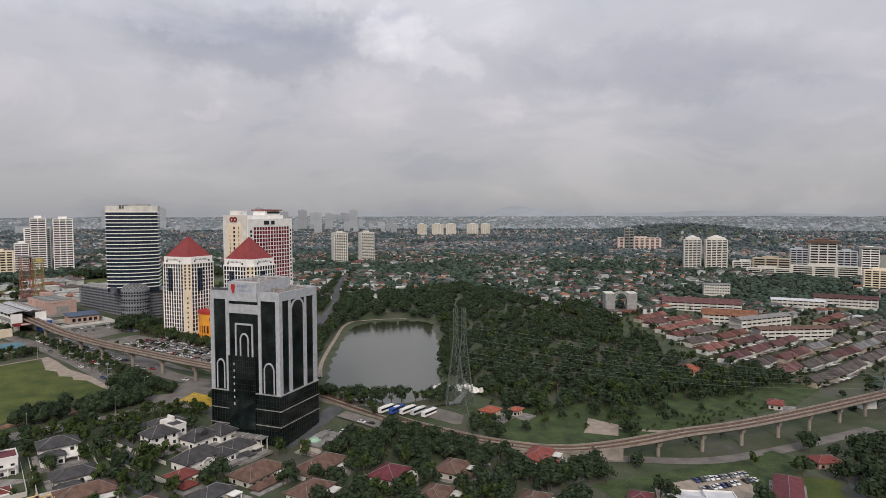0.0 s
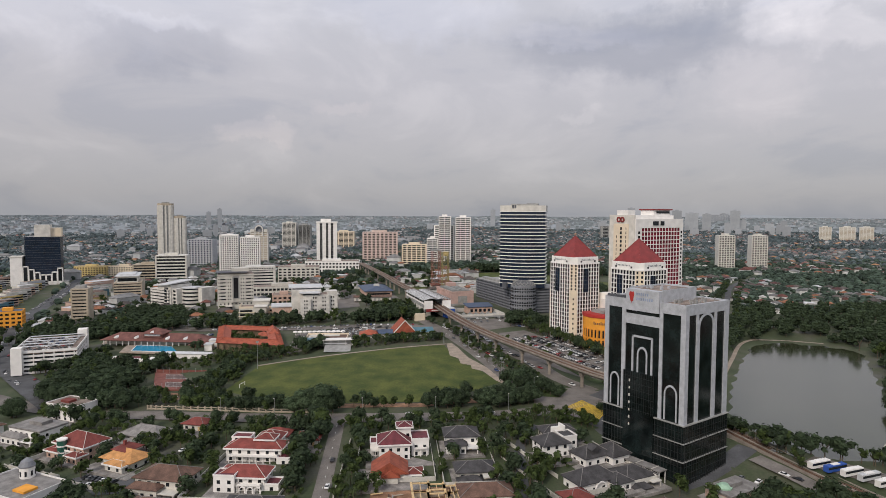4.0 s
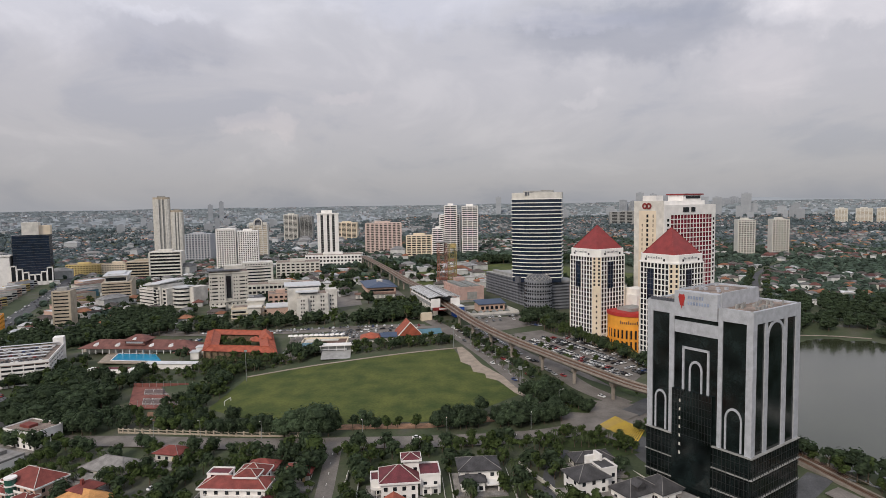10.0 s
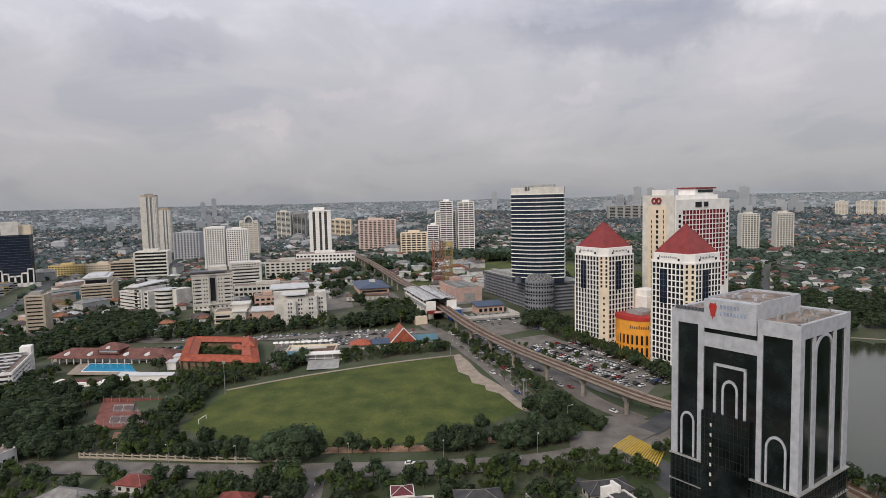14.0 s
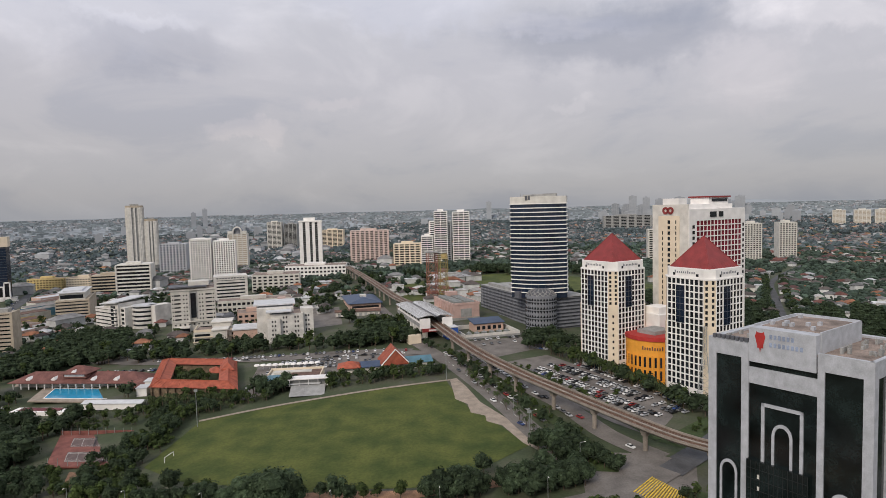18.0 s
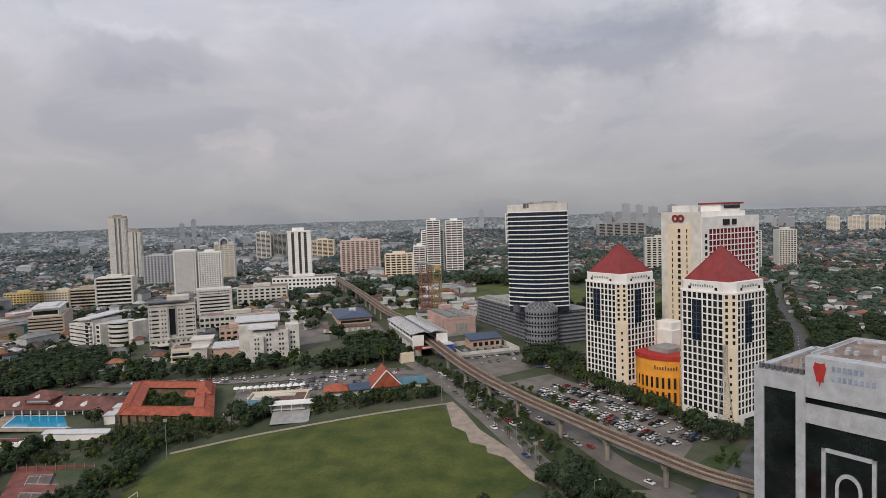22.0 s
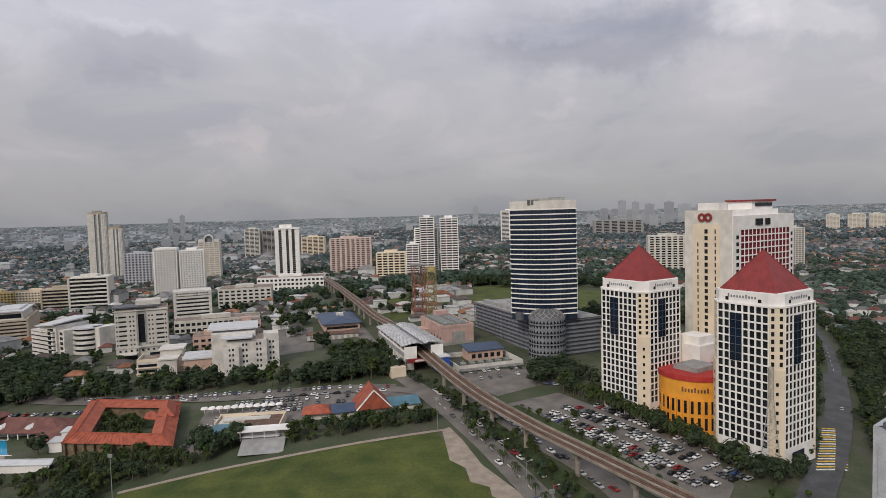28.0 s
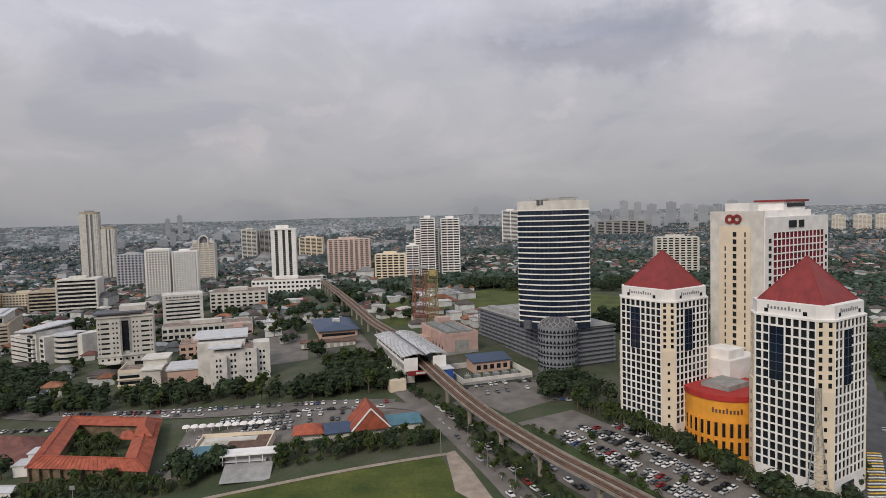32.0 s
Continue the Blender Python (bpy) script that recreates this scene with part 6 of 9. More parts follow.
for i in range(17):
    part("column", Geo().box(-46 + i * 5.6, -10.2, 0, -45.5 + i * 5.6, -9.7, 4.4), WHITE, sw)
po = thing("swimming_pool", "bright blue outdoor swimming pool with pale deck", "pool", on(-224, 476, -7))
part("deck", Geo().box(-38, -18, -0.4, 32, 10, 0.25), PAVE, po)
part("basin_water", Geo().box(-29, -12, 0, 25, 8.4, 0.36), POOL, po, "blue pool water")
part("pool_edge", Geo().box(-29.6, -12.6, 0, 25.6, -12, 0.5).box(-29.6, 8.4, 0, 25.6, 9, 0.5).box(-29.6, -12, 0, -29, 8.4, 0.5).box(25, -12, 0, 25.6, 8.4, 0.5), WHITE, po)
cv = thing("pool_canopy", "long white roofed poolside shelter", "shelter", on(-191, 441, -4))
part("roof", Geo().gable(-19, -4, 18, 4, 4, 5, 0, "x"), METALR, cv)
part("back_wall", Geo().box(-18, -3.4, 0, 17, -3.1, 4), WHITE, cv)
for i in range(7):
    part("post", Geo().box(-18 + i * 5.8, 3.3, 0, -17.8 + i * 5.8, 3.5, 4), WHITE, cv)
fl = thing("club_terrace", "low red-roofed terrace with white walls beside the pool", "terrace", on(-238, 444, -6))
part("wall", Geo().box(-16, -4, 0, 18, 4, 2.6), WHITE, fl)
part("roof", Geo().box(-12, -2, 2.6, 14, 3, 2.9), MAROON, fl, "maroon flat roof")
part("awning", Geo().gable(-34, -6, -20, 2, 3, 5, 0, "x").gable(-34, -12, -22, -6, 2.6, 4.2, 0, "x"), METALR, fl, "pale awning roofs")
gh = thing("gatehouse", "small white gatehouse blocks beside the clubhouse", "gatehouse", on(-184, 462, 6))
part("wall", Geo().box(-3, -4, 0, 3, 4, 5).box(-2, 8, 0, 4, 16, 6), WHITE, gh)
part("roof", Geo().box(-3.5, -4.5, 5, 3.5, 4.5, 5.5).box(-2.5, 7.5, 6, 4.5, 16.5, 6.5), METALR, gh)
skew(po, 0.4)
COURT = mat("dusty_court_surface", (0.135, 0.098, 0.092), 0.9, var=0.2, size=4)
tcz = thing("tennis_court", "pair of red tennis courts with white lines", "tennis court", on(-172, 380, -3))
part("surface", Geo().box(-20, -21, -0.5, 20, 20, 0.3), TENNIS, tcz)
for oy in (-9.5, 9.5):
    part("play_area", Geo().box(-12.2, oy - 6, 0.3, 12.2, oy + 6, 0.33), COURT, tcz, "dusty mauve play area")
    g = Geo()
    for a in (-11.9, 11.9, -6.4, 6.4, 0):
        g.box(a - 0.05, oy - 5.5, 0.33, a + 0.05, oy + 5.5, 0.37)
    for b in (-5.5, -4.1, 4.1, 5.5):
        g.box(-11.9, oy + b - 0.05, 0.33, 11.9, oy + b + 0.05, 0.37)
    tagged(part("court_lines", g, PAINT, tcz), kind="stuff")
    part("net", Geo().box(-0.05, oy - 6.4, 0.33, 0.05, oy + 6.4, 1.3), DGREY, tcz)
for i in range(9):
    part("fence_post", Geo().box(-19 + i * 4.7, 19.8, 0, -18.8 + i * 4.7, 20, 4).box(-19 + i * 4.7, -20, 0, -18.8 + i * 4.7, -19.8, 4), STEEL, tcz)
part("back_wall", Geo().box(-19.5, 20.2, -0.4, 19.5, 20.6, 2.4), TENNIS, tcz)
skew(tcz, 0.48)
patch("soil_patch", [(-170, 356), (-160, 352), (-155, 341), (-164, 340)], SOIL, "bare orange earth patch among trees", "ground", up=0.2)

# temple hall, market halls beside the field
te = thing("temple_hall", "steep red-gabled hall with blue side roofs", "hall", on(-27, 466, 12))
part("wall", Geo().box(-7, -8, 0, 7, 8, 6).box(-20, -6, 0, -7, 8, 4).box(7, -4, 0, 24, 10, 4), OFFW, te)
part("gable_roof", Geo().gable(-9, -10, 9, 10, 5, 14.5, 0, "y"), TERRA, te, "steep red tiled roof")
part("gable_end", Geo().add([(-8, -10.1, 5), (8, -10.1, 5), (0, -10.1, 13.8)], [(0, 1, 2)]), TERRA, te)
part("bargeboard", Geo().bar((-9, -10.2, 5), (0, -10.2, 14.6), 0.3).bar((9, -10.2, 5), (0, -10.2, 14.6), 0.3), WHITE, te, "white bargeboards")
part("side_roof", Geo().gable(-21, -7, -8, 9, 4, 6, 0, "x"), BLUER, te, "blue metal roof")
part("side_roof", Geo().gable(8, -5, 25, 11, 4, 6.5, 0, "x"), TEALR, te, "teal metal roof")
mk = thing("food_court", "low food court hall with faded green and brown metal roofs", "hall", on(-88, 456, 3))
part("wall", Geo().box(-15, -11, 0, 16, 12, 4.4), OFFW, mk)
part("roof", Geo().box(-16, -11.5, 4.4, -3, 0, 4.8).box(-3, -11.5, 4.4, 6, 0, 4.9), TEALR, mk, "faded green roof")
part("roof", Geo().box(-2, -11.6, 4.9, 16.6, 10, 5.2), BROWNR, mk, "rusty brown roof")
part("roof_light", Geo().box(-13, 3, 4.6, 10, 8, 5.6), OFFW, mk, "long pale roof panel")
part("parapet", Geo().box(-16.4, 12, 0, 17, 12.6, 6).box(16.4, -11.5, 0, 17, 12, 6).box(-16.4, 0, 0, -15.8, 12, 5.6), CREAM, mk)
# thin dark panel on the solid wall paints the shade of an open front
part("front_shade", Geo().box(-15, -11.2, 0.6, 16, -10.9, 3.6), DGREY, mk, "dark open front")
part("canopy", Geo().box(-12, -17, 3, 18, -13, 3.4), METALR, mk)
aw = thing("parking_awning", "row of white arched parking awnings", "awning", on(-100, 489, 5))
for i in range(11):
    part("awning", Geo().cyl(-20 + i * 4, 0, 2.3, 3.2, 2.1, 10, 0, 0.75), WHITE, aw, "white arched awning")
    part("post", Geo().box(-20.1 + i * 4, -0.1, 0, -19.9 + i * 4, 0.1, 2.4), WHITE, aw)
gd = thing("grandstand", "small white roofed grandstand on a concrete ramp", "grandstand", on(-76, 438, 6))
part("ramp", Geo().add([(-10, -12, 0), (10, -12, 0), (10, 2, 2.6), (-10, 2, 2.6), (-10, 2, 0), (10, 2, 0)], [(0, 1, 2, 3), (3, 2, 5, 4), (0, 3, 4), (1, 5, 2)]), GREY, gd, "grey concrete ramp")
part("stand_roof", Geo().box(-12, 1, 6, 12, 9, 6.5), WHITE, gd)
part("stand_wall", Geo().box(-11, 4, 0, 11, 8.6, 5.4), GREY, gd)
for i in range(5):
    part("post", Geo().box(-11 + i * 5.5, 1.4, 2, -10.7 + i * 5.5, 1.7, 6), WHITE, gd)
hp = thing("pavilion", "small pavilion with orange tiled roof", "pavilion", on(-55, 468, 6))
part("wall", Geo().box(-6, -5, 0, 6, 5, 3.5), OFFW, hp)
part("roof", Geo().hip(-8, -7, 8, 7, 3.5, 6.5), TERRA, hp)

PATIO = mat("stained_patio_concrete", (0.24, 0.225, 0.21), 0.9, var=0.3, size=4, fine=0.4, bump=0.2)

# ---- villas ----


def villa(x, y, rz, w, d, floors, wall, roof, label, wing=True, pitch=0.28, flat=False):
    z = land(x, y) - 0.3
    t = thing("house", label, "house", pose(x, y, z, 0, 0, rz), "villas in gardens")
    h = floors * 3.3 + 0.6
    part("wall", Geo().box(-w / 2, -d / 2, 0, w / 2, d / 2, h), wall, t)
    if flat:
        part("roof", Geo().box(-w / 2 - 0.3, -d / 2 - 0.3, h, w / 2 + 0.3, d / 2 + 0.3, h + 0.9).box(-w * 0.2, -d * 0.1, h + 0.9, w * 0.2, d * 0.3, h + 2.6), roof, t)
    else:
        part("roof", Geo().hip(-w / 2 - 1.1, -d / 2 - 1.1, w / 2 + 1.1, d / 2 + 1.1, h, h + min(w, d) * pitch), roof, t, "tiled hipped roof")
        part("ridge_cap", ridge_caps(-w / 2 - 1.1, -d / 2 - 1.1, w / 2 + 1.1, d / 2 + 1.1, h, h + min(w, d) * pitch), GREYR, t.children[-1])
    part("terrace", Geo().box(-w / 2 - 2.5, -d / 2 - 8, -0.8, w / 2 + 2.5, d / 2 + 2, 0.45), PATIO, t, "stained concrete terrace")
    part("door", Geo().box(w * 0.28 - 0.6, -d / 2 - 0.1, 0.5, w * 0.28 + 0.6, -d / 2 + 0.2, 2.6), TIMBER, t, "wooden front door")
    if wing:
        part("wing_wall", Geo().box(-w * 0.5, -d / 2 - 4.5, 0, w * 0.1, -d / 2 + 0.2, h - 2.6), wall, t)
        part("wing_roof", Geo().hip(-w * 0.5 - 0.9, -d / 2 - 5.4, w * 0.1 + 0.9, -d / 2 + 0.8, h - 2.6, h - 0.6), roof, t, "lower tiled roof")
        part("porch", Geo().box(w * 0.14, -d / 2 - 5, 2.8, w * 0.48, -d / 2, 3.2).box(w * 0.44, -d / 2 - 4.8, 0, w * 0.47, -d / 2 - 4.4, 2.8), wall, t)
    n = max(2, int(w / 4))
    for f in range(floors):
        for i in range(n):
            xx = -w / 2 + (i + 0.5) * w / n
            zz = 1.0 + f * 3.3
            yy = -d / 2 - (4.6 if wing and xx < w * 0.1 and f < floors - 1 else 0.08)
            part("window", Geo().box(xx - 0.75, yy, zz, xx + 0.75, yy + 0.3, zz + 1.5), GLASS, t)
        for s in (-1, 1):
            for i in range(2):
                yy = (i - 0.5) * d * 0.5
                part("window", Geo().box(s * w / 2 - 0.1, yy - 0.7, 1.0 + f * 3.3, s * w / 2 + 0.1, yy + 0.7, 2.5 + f * 3.3), GLASS, t)
    return t


def plot_wall(x, y, rz, w, d):
    t = thing("garden_wall", "low white rendered garden wall", "wall", on(x, y, rz), "garden walls")
    part("wall", Geo().box(-w / 2, -d / 2, -0.5, w / 2, -d / 2 + 0.2, 1.6).box(-w / 2, -d / 2, -0.5, -w / 2 + 0.2, d / 2, 1.6).box(w / 2 - 0.2, -d / 2, -0.5, w / 2, d / 2, 1.6), OFFW, t)



def mass(t, x0, y0, x1, y1, z0, z1, wall, roof=None, pitch=0.3, flat=False, cols=3, sides=2, trim=True):
    """One block of a villa with its roof, fascia and windows."""
    part("wall", Geo().box(x0, y0, z0, x1, y1, z1), wall, t)
    if flat:
        part("roof", Geo().box(x0 + 0.3, y0 + 0.3, z1, x1 - 0.3, y1 - 0.3, z1 + 0.25), roof, t, "flat roof deck")
        part("parapet", Geo().box(x0 - 0.15, y0 - 0.15, z1, x1 + 0.15, y0 + 0.15, z1 + 0.8).box(x0 - 0.15, y1 - 0.15, z1, x1 + 0.15, y1 + 0.15, z1 + 0.8).box(x0 - 0.15, y0, z1, x0 + 0.15, y1, z1 + 0.8).box(x1 - 0.15, y0, z1, x1 + 0.15, y1, z1 + 0.8), wall, t)
    elif roof:
        part("roof", Geo().hip(x0 - 0.9, y0 - 0.9, x1 + 0.9, y1 + 0.9, z1 + 0.1, z1 + 0.1 + min(x1 - x0, y1 - y0) * pitch), roof, t, "tiled hipped roof")
        part("ridge_cap", ridge_caps(x0 - 0.9, y0 - 0.9, x1 + 0.9, y1 + 0.9, z1 + 0.1, z1 + 0.1 + min(x1 - x0, y1 - y0) * pitch), PALE if trim else GREYR, t.children[-1])
        if trim:
            part("fascia", Geo().box(x0 - 1.1, y0 - 1.1, z1 - 0.5, x1 + 1.1, y0 - 0.85, z1 + 0.2).box(x0 - 1.1, y0 - 0.9, z1 - 0.5, x0 - 0.85, y1 + 0.9, z1 + 0.2).box(x1 + 0.85, y0 - 0.9, z1 - 0.5, x1 + 1.1, y1 + 0.9, z1 + 0.2), WHITE, t, "white fascia board")
    nf = max(1, int((z1 - z0) / 3.1))
    for f in range(nf):
        zz = z0 + 0.9 + f * 3.2
        for i in range(cols):
            xx = x0 + (i + 0.5) * (x1 - x0) / cols
            part("window", Geo().box(xx - 0.7, y0 - 0.1, zz, xx + 0.7, y0 + 0.1, zz + 1.5), GLASS, t)
        for i in range(sides):
            yy = y0 + (i + 0.5) * (y1 - y0) / sides
            part("window", Geo().box(x0 - 0.1, yy - 0.65, zz, x0 + 0.1, yy + 0.65, zz + 1.5), GLASS, t)
            part("window", Geo().box(x1 - 0.1, yy - 0.65, zz, x1 + 0.1, yy + 0.65, zz + 1.5), GLASS, t)


def balcony(t, x0, x1, y, z, deep=2.2, m=None):
    part("balcony", Geo().box(x0, y - deep, z, x1, y, z + 0.25).box(x0, y - deep, z, x1, y - deep + 0.15, z + 1.1).box(x0, y - deep, z, x0 + 0.15, y, z + 1.1).box(x1 - 0.15, y - deep, z, x1, y, z + 1.1), m or WHITE, t, "white balcony")
    n = max(2, int((x1 - x0) / 3))
    for i in range(n + 1):
        xx = x0 + 0.2 + i * (x1 - x0 - 0.4) / n
        part("column", Geo().box(xx - 0.18, y - deep, z - 3.2, xx + 0.18, y - deep + 0.36, z), m or WHITE, t)


def villa_base(x, y, rz, label):
    t = thing("house", label, "house", pose(x, y, land(x, y) - 0.3, 0, 0, rz), "villas in gardens")
    part("terrace", Geo().box(-15, -13, -0.9, 16, 9, 0.42), PATIO, t, "stained concrete terrace")
    return t


v = villa_base(-17, 243, 6, "three-storey white villa with maroon roofs and terraces")
mass(v, -9, -5, 5, 8, 0, 7.4, WHITE, MAROON, 0.32, cols=4)
mass(v, 0, 3, 6, 9, 7, 12.6, WHITE, MAROON, 0.3, cols=2, sides=2)
mass(v, 6, -2, 14, 9, 0, 8.0, WHITE, MAROON, flat=True, cols=2)
mass(v, -13, 0, -8, 8, 0, 6.0, WHITE, MAROON, flat=True, cols=1)
balcony(v, -13, -8.5, 0, 3.3)
balcony(v, 7, 13, -2, 4.0, 1.6)
v = villa_base(-19, 222, 4, "house with bright orange-red gabled roof")
mass(v, -7, -5, 6, 6, 0, 4.2, OFFW, None)
part("roof", Geo().gable(-8.5, -6.5, 7.5, 7.5, 4.3, 9.2, 0, "y"), TERRA, v, "orange-red gabled roof")
part("gable_front", Geo().box(-3, -7.2, 0, 3, -5, 3.4), OFFW, v)
part("porch_roof", Geo().gable(-4, -8, 4, -4, 3.4, 6.2, 0, "y"), TERRA, v)
mass(v, 6.5, -4, 13, 3, 0, 3, OFFW, REDT, 0.25, cols=1, sides=1)
v = villa_base(-84, 247, -4, "large white villa with red tiled roofs and balconies")
mass(v, -13, -3, 13, 7, 0, 6.6, WHITE, REDT, 0.30, cols=6)
mass(v, -2, 6, 9, 16, 0, 7.4, WHITE, REDT, 0.34, cols=2)
mass(v, 0, 1, 8, 7, 6.6, 9.6, WHITE, REDT, 0.34, cols=2, sides=1)
mass(v, -13, 4, -4, 10, 6.6, 8.8, WHITE, MAROON, flat=True, cols=2, sides=1)
balcony(v, -11, 12, -3, 3.4, 2.6)
mass(v, 12, -6, 18, 2, 0, 3.4, WHITE, MAROON, flat=True, cols=1, sides=1)
part("roof", Geo().hip(-4, 17, 10, 28, 5, 8), REDT, v, "rust-red rear roof")
part("rear_wall", Geo().box(-3, 18, 0, 9, 27, 5), OFFW, v)
v = villa_base(-80, 220, -4, "white villa with red tiled roof and terrace")
mass(v, -11, -4, 9, 7, 0, 6.4, WHITE, REDT, 0.3, cols=5)
mass(v, -12, -6, -3, 1, 0, 7.2, WHITE, MAROON, flat=True, cols=2, sides=2)
mass(v, 9, -4, 15, 3, 0, 3.2, WHITE, MAROON, flat=True, cols=1, sides=1)
balcony(v, -2, 8, -4, 3.3, 2.2)
part("arcade", Geo().arch(-1, 2, 0, 3.1, -6.6, -6.2, 0.3).arch(2.2, 5.2, 0, 3.1, -6.6, -6.2, 0.3).arch(5.4, 8.4, 0, 3.1, -6.6, -6.2, 0.3), WHITE, v, "white arcade")
v = villa_base(-178, 268, -24, "pink villa with red roof and glass turret")
mass(v, -10, -6, 11, 8, 0, 7.2, SALMON, REDT, 0.34, cols=5)
mass(v, -12, -9, -3, -3, 0, 4.0, SALMON, REDT, 0.3, cols=2, sides=1)
mass(v, 4, -10, 11, -5, 0, 4.0, SALMON, REDT, 0.3, cols=2, sides=1)
GREENP = mat("pale_green_paint", (0.30, 0.46, 0.34), 0.6, var=0.1, size=2)
GREENGL = mat("green_turret_glass", (0.03, 0.10, 0.075), 0.15, var=0.2, size=2, bump=0.0, spec=0.6)
part("turret", Geo().cyl(-3, -7, 0, 10, 2.3, 14), GREENGL, v, "round green glass turret")
for zz in (0.2, 3.3, 6.5, 9.6):
    part("turret_ring", Geo().cyl(-3, -7, zz, zz + 0.6, 2.5, 14), WHITE, v)
balcony(v, -10, 10, -6, 4.1, 1.6)
v = villa_base(-147, 252, -24, "house with bright orange-yellow tiled roof")
mass(v, -9, -5, 9, 6, 0, 4.4, PALE, None, cols=4)
part("roof", Geo().hip(-10.5, -6.5, 10.5, 7.5, 4.4, 8.2), ORANGE, v, "orange-yellow tiled roof")
mass(v, -3, -9, 8, -4, 0, 3.6, PALE, ORANGE, 0.3, cols=2, sides=1)
part("roof", Geo().hip(-8, -2, 2, 9, 7.0, 9.6), REDT, v, "rust-red upper roof")
part("chimney", Geo().box(-3, 1, 8, -1.8, 2.2, 11), REDT, v)
villa(-150, 282, -20, 24, 14, 1, OFFW, GREYR, "low house with grey roof")
v = villa_base(-216, 326, -22, "white flat-roofed box villa with roof court")
mass(v, -11, -8, 12, 8, 0, 8.6, WHITE, ROOFDK, flat=True, cols=5, sides=4)
part("roof_court", Geo().box(-5, -3, 8.7, 2, 2, 10.2), REDT, v, "red-brown roof court")
villa(-215, 294, -22, 24, 16, 2, WHITE, GREYR, "white flat-roofed two-storey villa with terrace", flat=True)
villa(-115, 224, -12, 22, 13, 2, OFFW, BROWNR, "house with weathered brown roof")
v = villa_base(-178, 222, -24, "large white flat-roofed hall with grey dome turret")
mass(v, -16, -11, 17, 10, 0, 8, WHITE, GREYR, flat=True, cols=8, sides=5)
part("turret", Geo().cyl(-3, 6, 8, 13, 3, 14), WHITE, v, "round white turret")
part("dome", Geo().cyl(-3, 6, 13, 13.6, 3.3, 14).cyl(-3, 6, 13.6, 15.4, 3.1, 14, 0, 0.75).cyl(-3, 6, 15.4, 16.8, 2.32, 14, 0, 0.15), SLAT, v, "ribbed grey dome")
for i in range(8):
    a = i * 0.785
    part("turret_window", Geo().at(-3 + 3 * math.cos(a), 6 + 3 * math.sin(a), 9.3, math.degrees(a) + 90).box(-0.4, -0.1, 0, 0.4, 0.2, 2.2), GLASS, v)
part("roof_panel", Geo().box(6, -6, 8.3, 13, 0, 9.2), YELLOW, v, "yellow roof panel")
villa(12, 251, 4, 15, 11, 2, WHITE, DARKR, "white house with dark grey gabled roof")
villa(17, 222, 6, 16, 10, 1, OFFW, DARKR, "bungalow with dark grey roof")
villa(20, 202, 6, 20, 11, 1, PALE, BROWNR, "low bungalow with brown tiled roof")
v = villa_base(55, 243, 20, "white house with dark slate gabled roofs")
mass(v, -8, -5, 5, 6, 0, 6.2, WHITE, DARKR, 0.34, cols=3, trim=False)
mass(v, 4, -2, 11, 6, 0, 7.6, WHITE, DARKR, flat=True, cols=2)
part("chimney_wall", Geo().box(8, 5, 5, 9, 10, 10.5).box(4, 9, 5, 9, 10, 9), WHITE, v, "tall white wall fins")
v = villa_base(73, 238, 28, "dark-roofed white house with folded slate roofs")
mass(v, -10, -5, 4, 5, 0, 4.2, WHITE, DARKR, 0.4, cols=3, trim=False)
mass(v, 2, -9, 12, 3, 0, 4.2, WHITE, DARKR, 0.4, cols=2, trim=False)
part("dormer", Geo().box(-6, -4.6, 4.6, -2, -0.6, 7.2).gable(-6.5, -5.2, -1.5, -0.4, 7.2, 9.0, 0, "y"), DARKR, v, "dark folded dormer roof")
v = villa_base(66, 213, 26, "white villa with curved dark slate roofs")
mass(v, -11, -5, 8, 6, 0, 4.6, WHITE, DARKR, 0.38, cols=4, trim=False)
mass(v, 4, -9, 12, 0, 0, 3.8, WHITE, DARKR, 0.34, cols=2, trim=False)
part("porch", Geo().arch(-4, 2, 0, 4.4, -6.0, -5.4, 0.5), WHITE, v, "white arched porch")
villa(55, 198, 24, 10, 8, 1, OFFW, REDT, "small house with red tiled roof")
villa(84, 188, 26, 20, 13, 1, OFFW, BROWNR, "low bungalow with brown tiled roof")
villa(110, 182, 28, 24, 13, 1, OFFW, BROWNR, "bungalow with wide brown roof")
villa(133, 158, 30, 14, 12, 1, OFFW, MAROON, "low bungalow with dark red roof")
villa(152, 98, 30, 15, 12, 1, OFFW, BROWNR, "low bungalow with brown tiled roof")
villa(194, 74, 32, 18, 12, 1, WHITE, REDT, "house with red-brown roof and white trim")
v = villa_base(231, 70, -42, "white low hall with pale metal roofs")
mass(v, -12, -8, 4, 6, 0, 4.5, WHITE, METALR, 0.15, cols=4)
mass(v, 2, -2, 14, 10, 0, 5.2, WHITE, METALR, flat=True, cols=3)
mass(v, -9, 6, 3, 12, 0, 3.8, WHITE, METALR, flat=True, cols=3)
villa(274, 58, -61, 10, 38, 1, OFFW, MAROON, "long house with dark red roof", wing=False)
villa(332, 70, -30, 12, 8, 1, SALMON, REDT, "small pinkish house with red roof", wing=False)
villa(404, 60, -20, 26, 14, 1, OFFW, GREYR, "house with wide grey hipped roof", wing=False)
an = villa(124, 212, 30, 20, 12, 1, SALMON, GREYR, "low purple-grey annexe with green dome and grey roof", wing=False, flat=True)
part("dome", Geo().cyl(-5, 1, 4.6, 5.4, 3.2, 16).cyl(-5, 1, 5.4, 6.6, 3.0, 16, 0, 0.5), GREENP, an, "pale green dome")
villa(97, 160, 28, 16, 11, 1, OFFW, BROWNR, "bungalow with rusty brown roof")
